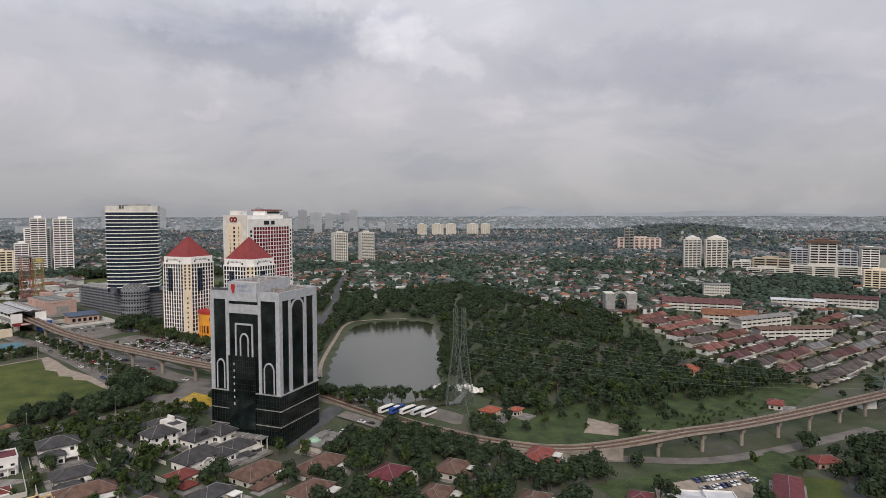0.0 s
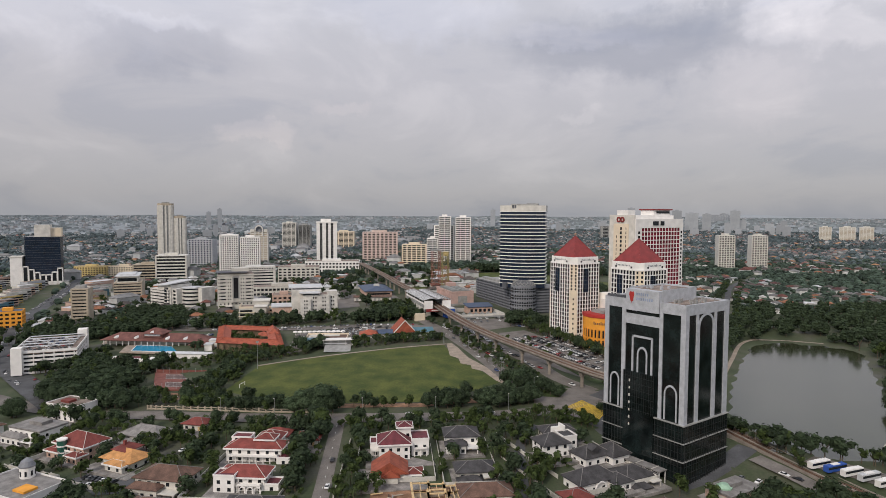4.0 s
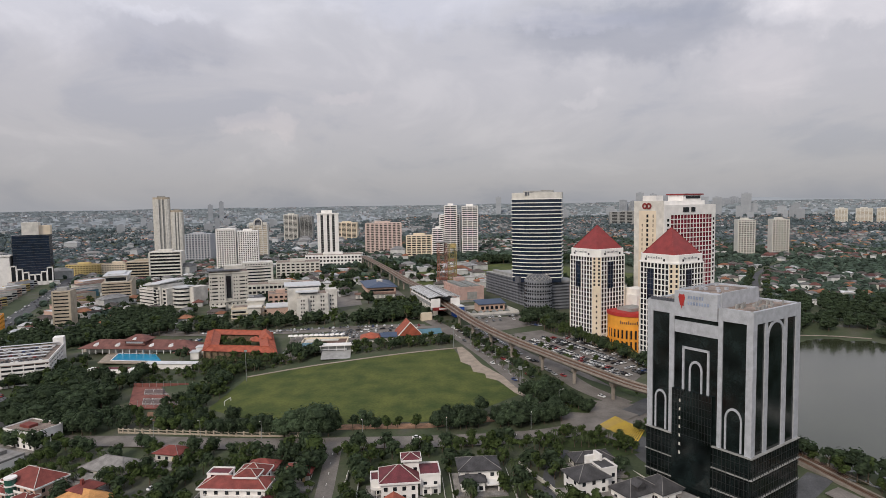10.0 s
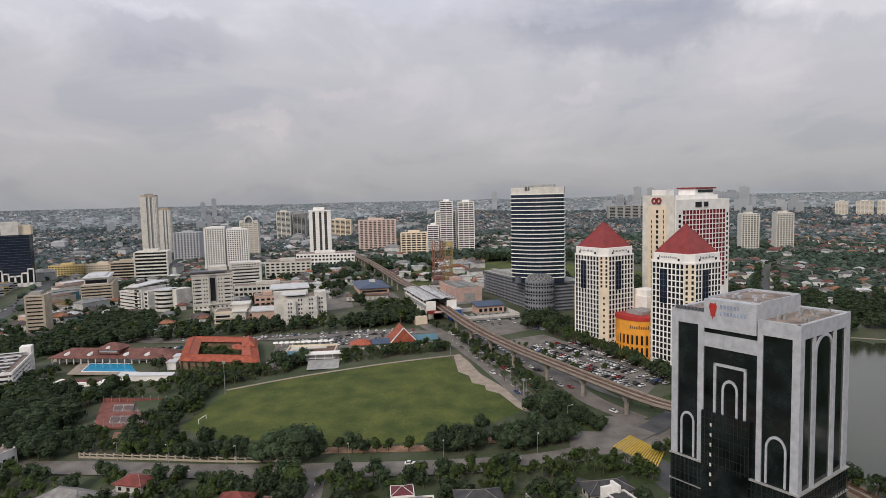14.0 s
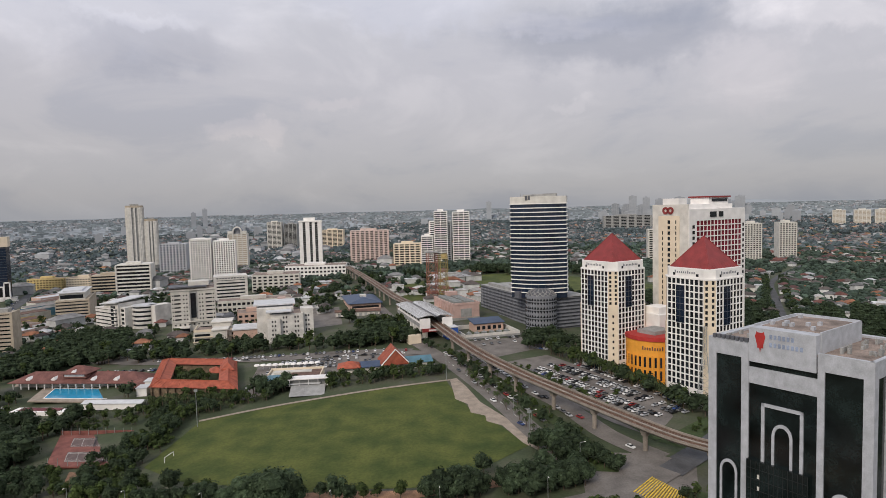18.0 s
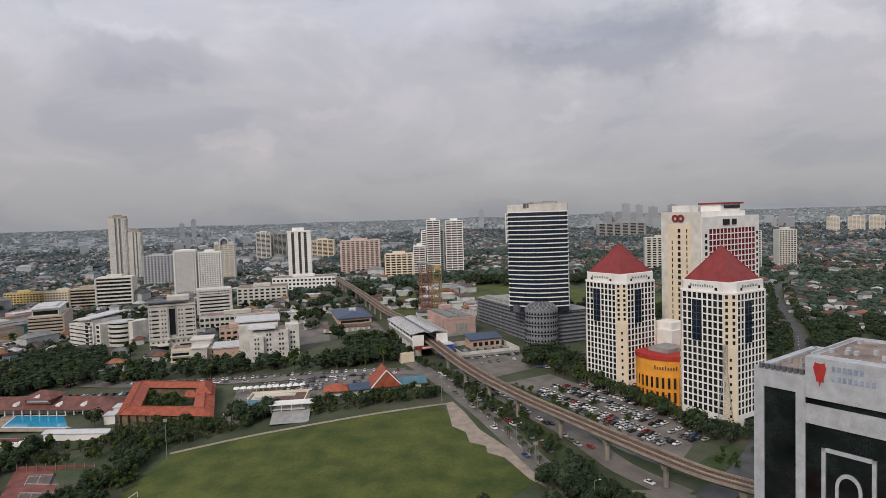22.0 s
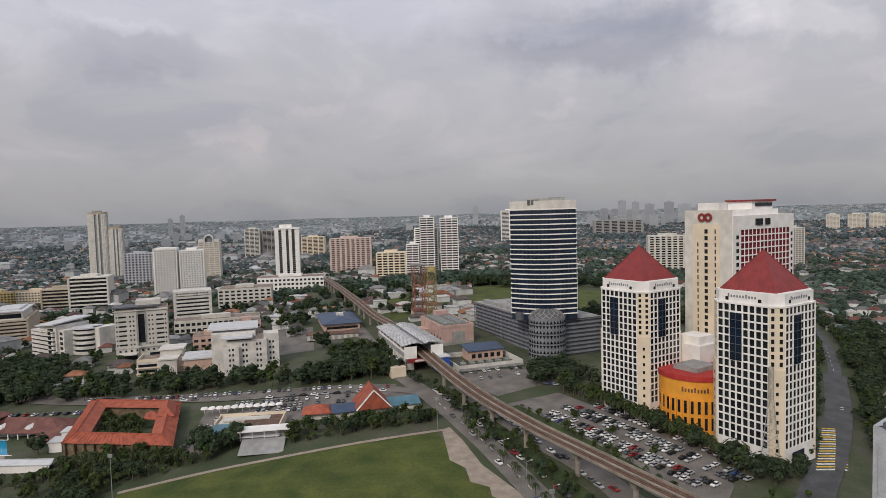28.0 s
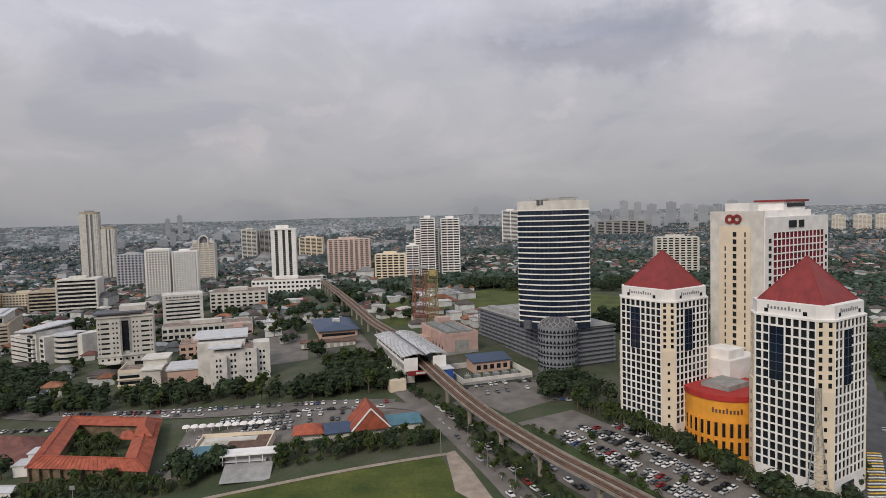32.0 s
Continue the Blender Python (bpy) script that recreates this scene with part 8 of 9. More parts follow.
grove(90, 60, 300, 225, 420, (2, 0, 1, 0), 1.05, lambda x, y: (x < 205 or y < 90) and in_garden(x, y) and shore_gap(x, y) > 10 and all(abs(p.x - x) > 9 or abs(p.y - y) > 9 for p in vline[::2]) and y < 240 - (x - 130) * 0.78)
grove(200, 130, 330, 215, 34, (2, 0, 1), 0.9, lambda x, y: shore_gap(x, y) > 8 and all(abs(p.x - x) > 14 or abs(p.y - y) > 14 for p in vline[::2]))
grove(165, 110, 270, 190, 120, (0, 1, 0), 1.0, lambda x, y: in_garden(x, y) and y < 190 - (x - 165) * 0.75 and all(abs(p.x - x) > 10 or abs(p.y - y) > 10 for p in vline[::2]))
grove(30, 110, 180, 215, 150, (2, 4, 0, 0), 0.95, lambda x, y: in_garden(x, y) and y < 205 - (x - 60) * 0.75)
belt([(-58, 270), (-62, 250), (-60, 230), (-58, 212)], 6, (1, 0), 1.1, 2)
belt([(-38, 270), (-37, 250), (-38, 230)], 7, (2, 0), 0.9, 2)


def pick_near():
    """The trees that stay things: the gardens, the field's edge and the street by the towers, thinned to about 300."""
    gardens = [p for p in PLANTED if p[1] < 335 and p[0] < 160]
    streets = [p for p in PLANTED if not (p[1] < 335 and p[0] < 160) and p[0] < 160 and p[1] < 490]
    return gardens[:190] + streets[:: max(1, len(streets) // 110)][:110]


SHAPES = ((4.6, 3.8, 6, 200, LEAF), (5.4, 4.2, 7, 220, LEAF), (3.6, 4.2, 5, 180, LEAFB), (3.0, 4.6, 5, 160, LEAF), (2.4, 2.2, 3, 110, LEAFB), None, (9.4, 6.4, 13, 720, LEAF))
LIGHT = {KINDS[i].name: crown_mesh(60 + i, p[0], p[1], p[2], int(p[3] * 0.55), 0.84, p[4], 3, 5) for i, p in enumerate(SHAPES) if p}
DISTANT = {KINDS[i].name: crown_mesh(60 + i, p[0], p[1], p[2], int(p[3] * 0.17), 1.05, p[4], 3, 4) for i, p in enumerate(SHAPES) if p}


def join_trees(rows, name, label):
    """All other trees as one mesh of crowns and trunks."""
    vs, fs, ks, base = [], [], [], 0
    mats_ = [BARK, LEAF, LEAFB, PALMM]
    cache = {}
    for x, y, k, q, qz, rz in rows:
        away = x > 185 or y > 450
        if (k, away) not in cache:
            cc = []
            for o in KINDS[k].children:
                me_ = (DISTANT if away else LIGHT)[KINDS[k].name] if o.data.name.startswith("crown") else o.data
                v_ = np.empty(len(me_.vertices) * 3)
                me_.vertices.foreach_get("co", v_)
                v_ = v_.reshape(-1, 3) + np.array(o.matrix_basis.translation)
                cc.append((v_, [tuple(p.vertices) for p in me_.polygons], mats_.index(me_.materials[0])))
            cache[k, away] = cc
        c, s = math.cos(radians(rz)), math.sin(radians(rz))
        for v_, f_, mi in cache[k, away]:
            w_ = np.stack([(v_[:, 0] * c - v_[:, 1] * s) * q + x, (v_[:, 0] * s + v_[:, 1] * c) * q + y, v_[:, 2] * qz + land(x, y)], 1)
            vs.append(w_)
            fs += [tuple(i + base for i in f) for f in f_]
            ks += [mi] * len(f_)
            base += len(v_)
    me = bpy.data.meshes.new(name)
    me.from_pydata(np.concatenate(vs).tolist(), [], fs)
    for m_ in mats_:
        me.materials.append(m_)
    me.polygons.foreach_set("material_index", ks)
    return tagged(new(name, me), label, "trees", kind="stuff")


PLANTED[:] = [p for p in PLANTED if shore_gap(p[0], p[1]) > 1.5 and math.hypot(p[0] - 227, p[1] - 239) > 14 and math.hypot(p[0] - 219, p[1] - 226) > 9 and math.hypot(p[0] - 203, p[1] - 208) > 6 and math.hypot(p[0] - 418, p[1] - 204) > 13 and math.hypot(p[0] - 223, p[1] - 199) > 7 and not (163 < p[0] < 212 and 200 < p[1] < 236 and abs((p[0] - 186) * 0.67 + (p[1] - 214) * 0.74) < 8)]
NEAR = pick_near()
near_set = set(NEAR)
for x, y, k, q, qz, rz in NEAR:
    KINDS[k].scale = (q, q, qz)
    copy_thing(KINDS[k], on(x, y, rz))
    KINDS[k].scale = (1, 1, 1)
join_trees([p for p in PLANTED if p not in near_set], "park_trees", "dense dark green park and street trees")
for k in KINDS:
    for o in (*k.children_recursive, k):
        bpy.data.objects.remove(o)

# ---- cars ----
CARS = {}
for nm, rgb in (("white", (0.75, 0.75, 0.74)), ("silver", (0.42, 0.43, 0.44)), ("black", (0.015, 0.015, 0.017)), ("grey", (0.12, 0.125, 0.13)), ("red", (0.28, 0.02, 0.02)), ("blue", (0.03, 0.06, 0.18))):
    CARS[nm] = mat("car_paint_" + nm, rgb, 0.3, metal=0.1 if nm == "silver" else 0.0, var=0.05, size=2, bump=0.0, spec=0.6)
car_body = {}
gb = Geo()
prof = [(-2.2, 0.35), (2.2, 0.35), (2.25, 0.7), (2.1, 0.85), (1.1, 0.98), (-1.75, 1.0), (-2.2, 0.92), (-2.28, 0.6)]
gb.add([(x, s * 0.86, z) for s in (-1, 1) for x, z in prof], [tuple(range(8)), tuple(range(15, 7, -1))] + [(i, 8 + i, 8 + (i + 1) % 8, (i + 1) % 8) for i in range(8)])
top_ = [(-1.6, 0.98), (1.05, 0.98), (0.35, 1.46), (-1.15, 1.46)]
for nm, m_ in CARS.items():
    car_body[nm] = Geo()
    car_body[nm].v, car_body[nm].f, car_body[nm].k = list(gb.v), list(gb.f), list(gb.k)
    car_body[nm] = car_body[nm].mesh("body", m_)
gc = Geo().add([(x, s * (0.78 if z < 1.2 else 0.62), z) for s in (-1, 1) for x, z in top_], [(0, 1, 2, 3), (7, 6, 5, 4)] + [(i, 4 + i, 4 + (i + 1) % 4, (i + 1) % 4) for i in range(4)])
cabin = gc.mesh("window_band", GLASS)
rooft = {nm: Geo().box(-1.1, -0.62, 1.45, 0.32, 0.62, 1.5).mesh("roof_panel", m_) for nm, m_ in CARS.items()}
wheel = Geo().add([(0.31 * math.cos(i * 0.785), s, 0.31 + 0.31 * math.sin(i * 0.785)) for s in (-0.11, 0.11) for i in range(8)], [tuple(range(8)), tuple(range(15, 7, -1))] + [(i, 8 + i, 8 + (i + 1) % 8, (i + 1) % 8) for i in range(8)]).mesh("wheel", RUBBER)
car_rnd = random.Random(21)
SHADES = ("white",) * 7 + ("silver",) * 6 + ("grey",) * 4 + ("black",) * 6 + ("red", "blue")
car_count = [0]
car_rest = Geo()
REST = list(CARS)


def car(x, y, rz, up=0.16):
    nm = car_rnd.choice(SHADES)
    car_count[0] += 1
    m_ = on(x, y, rz, up)
    if car_count[0] > 120:
        car_rest.m = m_
        car_rest.add(gb.v, gb.f, REST.index(nm))
        car_rest.add(gc.v, gc.f, len(REST))
        car_rest.box(-1.1, -0.62, 1.45, 0.32, 0.62, 1.5, REST.index(nm))
        return
    t = thing("car", nm + " parked saloon car on worn asphalt", "car", m_, "parked cars")
    share("body", car_body[nm], t, pose(0, 0, 0))
    share("glasshouse", cabin, t, pose(0, 0, 0))
    share("roof_panel", rooft[nm], t, pose(0, 0, 0))
    for wx in (-1.35, 1.35):
        for wy in (-0.78, 0.78):
            share("wheel", wheel, t, pose(wx, wy, 0))


def car_row(x0, y0, x1, y1, face, gap=2.75, fill=0.85):
    n = int(math.hypot(x1 - x0, y1 - y0) / gap)
    for i in range(n):
        if car_rnd.random() < fill:
            k = (i + 0.5) / n
            car(x0 + (x1 - x0) * k, y0 + (y1 - y0) * k, face + car_rnd.choice((0, 180)) + car_rnd.uniform(-2, 2))


STREET = spline([(-275, 382), (-350, 462), (-402, 545), (-446, 630), (-534, 848), (-590, 980)], 6)
# car park by the towers: rows run along the railway
for off, a0, a1 in ((0, 6, 92), (5.6, 4, 96), (15, 2, 100), (20.6, 4, 100), (30, 10, 92)):
    ux, uy = 0.5, -0.866
    bx, by = 57 + off * 0.866, 452 + off * 0.5
    car_row(bx + ux * a0, by + uy * a0, bx + ux * a1, by + uy * a1, 30)
car_row(-112, 470, -116, 440, 10, 2.8, 0.8)
car_row(-105, 470, -108, 448, 10, 2.8, 0.6)
car_row(-110, 500, -30, 494, 92, 2.8, 0.7)
car_row(-60, 488, -20, 484, 92, 2.8, 0.5)
car_row(-330, 470, -290, 478, 100, 3, 0.9)
for x, y, rz in ((-30, 290, 0), (-14, 292, 0), (24, 287, 0), (30, 291, 4), (52, 336, -65), (40, 366, -66), (30, 398, -68), (22, 428, -70), (14, 452, -70), (-112, 302, -12), (70, 372, -62), (58, 400, -62), (84, 338, -60), (-47, 240, 90), (-45, 215, 90), (110, 280, -68), (122, 240, -68), (140, 196, -55), (170, 158, -38), (180, 150, -30), (200, 408, 55), (214, 452, 52), (250, 495, 52), (290, 560, 60), (330, 640, 62), (-133, 240, 60), (-124, 262, 60)):
    car(x, y, rz)
for i in range(26):
    k = i / 26
    car(-232 - 300 * k ** 0.9 + car_rnd.uniform(-5, 5), 345 + 500 * k + car_rnd.uniform(-8, 8), 118, 0.16)
for i in range(90):
    k, q = car_rnd.random(), car_rnd.choice((-7.5, -4.2, 4.2, 7.5))
    p = STREET[int(k * (len(STREET) - 2))]
    car(p.x + q * 0.9, p.y + q * 0.4, 113)
for r_ in range(5):
    for i in range(13):
        if car_rnd.random() < 0.9:
            u, v_ = -18 + i * 2.8, 5 + r_ * 11 + (i % 2) * 0.4
            a = radians(22)
            x, y = -293 + u * math.cos(a) - v_ * math.sin(a), 424 + u * math.sin(a) + v_ * math.cos(a)
            car(x, y, 112, land(-290, 440) + 15.3 - land(x, y))
car_row(-160, 240, -142, 232, 66, 2.8, 0.95)
car_row(-155, 232, -141, 226, 66, 2.8, 0.9)
car_row(92, 226, 80, 243, 35, 3.0, 0.8)
for a in ((6, 494, 56, 356), (24, 488, 66, 372)):
    car_row(a[0], a[1], a[2], a[3], 112, 5.6, 0.75)
car_row(150, 226, 190, 172, 125, 5.4, 0.8)
car_row(60, 500, 76, 492, 150, 2.8, 0.8)
car_row(-92, 486, -64, 490, 92, 2.8, 0.8)
car_row(-112, 478, -60, 482, 92, 2.8, 0.6)
car_row(-45, 478, -10, 482, 92, 2.8, 0.7)
car_row(-300, 536, -200, 516, 80, 3.0, 0.7)
for a in ((-210, 541, -148, 526), (-148, 526, -60, 513), (-60, 513, -16, 505)):
    car_row(*a, 96, 3.0, 0.65)
car_row(-200, 533, -112, 511, 172, 6.5, 0.7)
car_row(-112, 508, -20, 498, 174, 6.5, 0.7)
car_row(22, 520, 62, 528, 100, 2.8, 0.8)
car_row(30, 508, 70, 518, 100, 2.8, 0.5)
car_row(256, 92, 286, 84, 70, 2.7, 0.95)
car_row(250, 84, 284, 78, 70, 2.7, 0.95)
car_row(132, 226, 146, 216, 40, 3.0, 0.9)
car_row(-60, 600, -40, 606, 10, 3.0, 0.7)
tagged(car_rest.put("parked_cars", [*CARS.values(), GLASS]), "many parked cars in white, silver and dark paint", "cars", kind="stuff")


def bus(x, y, rz, m, label):
    t = thing("bus", label, "bus", on(x, y, rz, 0.16), "parked buses")
    part("body", Geo().box(-5.5, -1.25, 0.4, 5.5, 1.25, 3.1), m, t)
    part("window_band", Geo().box(-5.3, -1.29, 1.6, 5.56, 1.29, 2.6), GLASS, t, "dark window band")
    part("roof_unit", Geo().box(-2, -0.9, 3.1, 2, 0.9, 3.4), WHITE, t)
    for wx in (-3.6, 3.4):
        for wy in (-1.1, 1.1):
            share("wheel", wheel, t, pose(wx, wy, 0))


for i in range(5):
    k = (0, 1, 0, 3, 0)[i]
    bus(168 + i * 4.6, 226 - i * 4.0, 20, (WHITE, BLUEP, WHITE, METALR)[k], ("white", "blue", "white", "silver")[k] + " coach parked by the lake")

# ---- pylons and poles ----


def pylon(x, y, rz, h, w, m, label, arms=3):
    t = thing("pylon", label, "pylon", on(x, y, rz), "lattice pylons")
    wid = lambda z: w / 2 * (1 - 0.86 * min(1, z / (h * 0.72)) ** 0.8) + 0.35
    n = 11
    zs = [h * (i / n) for i in range(n + 1)]
    for sx in (-1, 1):
        for sy in (-1, 1):
            g = Geo()
            for a, b in zip(zs, zs[1:]):
                g.bar((sx * wid(a), sy * wid(a), a), (sx * wid(b), sy * wid(b), b), 0.12)
            part("leg", g, m, t)
    for i, (a, b) in enumerate(zip(zs, zs[1:])):
        g = Geo()
        wa, wb = wid(a), wid(b)
        for s in (-1, 1):
            g.bar((-wa, s * wa, a), (wb, s * wb, b), 0.06).bar((wa, s * wa, a), (-wb, s * wb, b), 0.06)
            g.bar((s * wa, -wa, a), (s * wb, wb, b), 0.06).bar((s * wa, wa, a), (s * wb, -wb, b), 0.06)
            g.bar((-wb, s * wb, b), (wb, s * wb, b), 0.055).bar((s * wb, -wb, b), (s * wb, wb, b), 0.055)
        tagged(part("bracing", g, m, t), kind="stuff")
    for i in range(arms):
        z = h * (0.55 + 0.42 * i / max(1, arms - 1))
        L = min(7.0, w * 0.5) * (1.0 - 0.07 * i)
        part("cross_arm", Geo().bar((-L, 0, z), (0, 0, z + 1.6), 0.12).bar((L, 0, z), (0, 0, z + 1.6), 0.12).bar((-L, 0, z), (L, 0, z), 0.12), m, t)
        for s in (-1, 1):
            part("insulator", Geo().cyl(s * L, 0, z - 2.0, z, 0.14, 6), m, t)
    return t


pylon(203, 208, 60, 59, 13, PYLON, "tall galvanised lattice power pylon by the lake", 6)
pylon(215, 217, 60, 56, 12, PYLON, "tall galvanised lattice power pylon by the lake", 6)
pylon(137, 384, 60, 42, 8, STEEL, "slender galvanised lattice pylon before the tower")


def lattice_mast(x, y, rz, h, w, m, label):
    t = thing("lattice_mast", label, "lattice mast", on(x, y, rz), "building site masts")
    n = int(h / w)
    for sx in (-1, 1):
        for sy in (-1, 1):
            part("leg", Geo().bar((sx * w / 2, sy * w / 2, 0), (sx * w / 2, sy * w / 2, h), 0.26), m, t)
    for i in range(n):
        a, b = i * h / n, (i + 1) * h / n
        g = Geo()
        for s in (-w / 2, w / 2):
            g.bar((-w / 2, s, a), (w / 2, s, b), 0.16).bar((w / 2, s, a), (-w / 2, s, b), 0.16).bar((-w / 2, s, b), (w / 2, s, b), 0.2)
            g.bar((s, -w / 2, a), (s, w / 2, b), 0.16).bar((s, w / 2, a), (s, -w / 2, b), 0.16).bar((s, -w / 2, b), (s, w / 2, b), 0.2)
        tagged(part("bracing", g, m, t), kind="stuff")
        for s in (-w / 2, w / 2 - 1.2):
            part("landing", Geo().box(-w / 2, s, b, w / 2, s + 1.2, b + 0.2), GREY, t)
    return t


lm = lattice_mast(-1, 694, 15, 48, 9, REDST, "red steel lattice mast with working platforms")
part("top_platform", Geo().box(-6, -6, 48, 6, 6, 49.2), GREY, lm)
lm = lattice_mast(10, 690, 15, 46, 7.5, YMAST, "yellow steel lattice mast beside a red one")
part("banner", Geo().box(-3, -3.6, 42, 3, -3.4, 47), PYELLOW, lm, "yellow panel")
pylon(470, 96, 60, 30, 7, STEEL, "small galvanised lattice pylon beside the railway")
cb = thing("power_lines", "thin slack power lines between two pylons", "cables", pose(0, 0, 0))
for i in range(3):
    for s in (-1, 1):
        zz = 58 * (0.62 + 0.15 * i) - 2
        a = Vector((203, 208, land(203, 208) + zz)) + Vector((s * 3.4, s * 5.8, 0))
        b = Vector((470 + s * 2.4, 96 + s * 4.4, land(470, 96) + 30 * (0.62 + 0.15 * i) - 2))
        pts = [a.lerp(b, k / 12) - Vector((0, 0, 26 * (k / 12) * (1 - k / 12))) for k in range(13)]
        ring = [tuple(p + d) for p in pts for d in (Vector((0, 0, 0.03)), Vector((0.02, 0.035, 0)), Vector((0, 0, -0.03)), Vector((-0.02, -0.035, 0)))]
        part("cable", Geo().add(ring, [(4 * k + m, 4 * k + (m + 1) % 4, 4 * k + 4 + (m + 1) % 4, 4 * k + 4 + m) for k in range(12) for m in range(4)]), STEEL, cb)


def street_lamp(x, y, rz, h=9.0):
    t = thing("street_lamp", "grey steel street lamp with curved arm", "street lamp", on(x, y, rz), "street lamps")
    part("pole", Geo().cyl(0, 0, 0, h, 0.12, 6, 0, 0.6), STEEL, t)
    part("arm", Geo().bar((0, 0, h), (1.8, 0, h + 0.5), 0.06), STEEL, t)
    part("lamp_head", Geo().box(1.6, -0.15, h + 0.4, 2.4, 0.15, h + 0.58), WHITE, t)


for p in spline([(-150, 320), (-90, 304), (-40, 297), (0, 294), (40, 297)], 26):
    street_lamp(p.x, p.y, -90)
for p in spline([(18, 440), (32, 398), (44, 358), (58, 322)], 20):
    street_lamp(p.x, p.y, 0, 10)
for x, y, h in ((-126, 396, 20), (6, 436, 16), (41, 346, 15)):
    t = thing("floodlight_mast", "tall grey floodlight mast beside the playing field", "floodlight", on(x, y), "field floodlights")
    part("mast", Geo().cyl(0, 0, 0, h, 0.2, 7, 0, 0.6), STEEL, t)
    part("lamp_bank", Geo().box(-0.9, -0.2, h - 1.3, 0.9, 0.2, h), STEEL, t)
t = thing("goal", "white football goal frame on grass", "goal", on(-125, 358, 80))
for a, b in (((-3.6, 0, 0), (-3.6, 0, 2.4)), ((3.6, 0, 0), (3.6, 0, 2.4)), ((-3.6, 0, 2.4), (3.6, 0, 2.4))):
    part("goal_bar", Geo().bar(a, b, 0.12), WHITE, t)

# arcaded boundary wall along the street
bw = thing("boundary_wall", "low cream boundary wall with dark arched gaps beside a street", "wall", pose(0, 0, 0), kind="structure")
bl = spline([(-172, 328), (-130, 317), (-96, 308), (-62, 302)], 4.0)
for a, b in zip(bl, bl[1:]):
    d = b - a
    m_ = pose(a.x, a.y, land(a.x, a.y), 0, 0, math.degrees(math.atan2(d.y, d.x)))
    pn = part("wall_panel", Geo().box(0, -0.15, -0.6, d.length, 0.15, 1.0).box(0, -0.2, 1.9, d.length, 0.2, 2.2), TAN, bw)
    pn.matrix_basis = m_
    po_ = part("wall_post", Geo().box(-0.35, -0.3, -0.6, 0.35, 0.3, 2.6), TAN, bw)
    po_.matrix_basis = m_
# road markings
mk_ = thing("box_junction", "thick yellow slow-down bars on worn asphalt", "road marking", pose(0, 0, 0), kind="structure")
for i in range(19):
    k = i / 18
    a, b = (73 + 13 * k, 300 - 17 * k), (84 + 9 * k, 311 - 16 * k)
    part("stripe", Geo().bar((*a, land(*a) + 0.34), (*b, land(*b) + 0.34), 0.26), YPAINT, mk_)
zc = thing("zebra_crossing", "broad pale crossing stripes on grey road", "road marking", pose(0, 0, 0), kind="structure")
for i in range(18):
    k = i / 17
    cx, cy = 162 + 30 * k, 384 + 41 * k
    a = (cx - 6.5, cy)
    g = Geo()
    for q in range(6):
        x0, x1 = a[0] + 13 * q / 6, a[0] + 13 * (q + 1) / 6
        g.add([(x, yy, land(x, yy) + 0.42) for x, yy in ((x0, cy - 0.6), (x1, cy - 0.6), (x1, cy + 0.6), (x0, cy + 0.6))], [(0, 1, 2, 3)])
    part("stripe", g, YPAINT if i % 2 else PAINT, zc)


def dashes(pts, gap=9.0, length=3.0, w=0.16, off=0.0):
    line = spline(pts, gap)
    t = thing("lane_marking", "dashed white lane markings on asphalt", "road marking", pose(0, 0, 0), kind="structure")
    for a, b in zip(line, line[1:]):
        d = (b - a).normalized()
        s = Vector((-d.y, d.x, 0))
        p, q = a + s * off, a + s * off + d * length
        z0, z1 = land(p.x, p.y) + 0.24, land(q.x, q.y) + 0.24
        part("dash", Geo().add([tuple(v + Vector((0, 0, z))) for v, z in ((p - s * w, z0), (q - s * w, z1), (q + s * w, z1), (p + s * w, z0))], [(0, 1, 2, 3)]), PAINT, t)


dashes([(-155, 314), (-90, 298), (-40, 291), (0, 288), (40, 290), (68, 300)])
dashes([(-46, 200), (-48, 232), (-50, 262), (-52, 286)], 8, 2.2, 0.09)
dashes([(8, 472), (25, 424), (36, 388), (47, 350), (62, 312)])
dashes([(194, 428), (210, 449), (248, 507), (291, 579)], 10)

# ---- the town beyond: countless roofs and trees ----


def busy(x, y):
    """Where the plan already has something."""
    if 25 < x < 265 and 690 < y < 900:
        return True
    if -150 < x < 60 and 300 < y < 440 or shore_gap(x, y) < 14:
        return True
    if 40 < x < 240 and 330 < y < 660 or -135 < x < 95 and 440 < y < 740:
        return True
    if 455 < x < 800 and 125 < y < 300 or 500 < x < 620 and 130 < y < 390:
        return True
    if 150 < x < 520 and 110 < y < 600 or -345 < x < 10 and 320 < y < 560:
        return True
    if -440 < x < 60 and 690 <= y < 930 and noise.noise(Vector((x / 30, y / 30, 4.0))) < 0.15:
        return True
    if -345 < x < 60 and 555 < y < 690:
        return True
    for p in ROADPTS:
        if abs(p[0] - x) < 9 and abs(p[1] - y) < 9:
            return True
    for p in BLOCKS:
        if math.hypot(p[0] - x, p[1] - y) < p[2]:
            return True
    return False


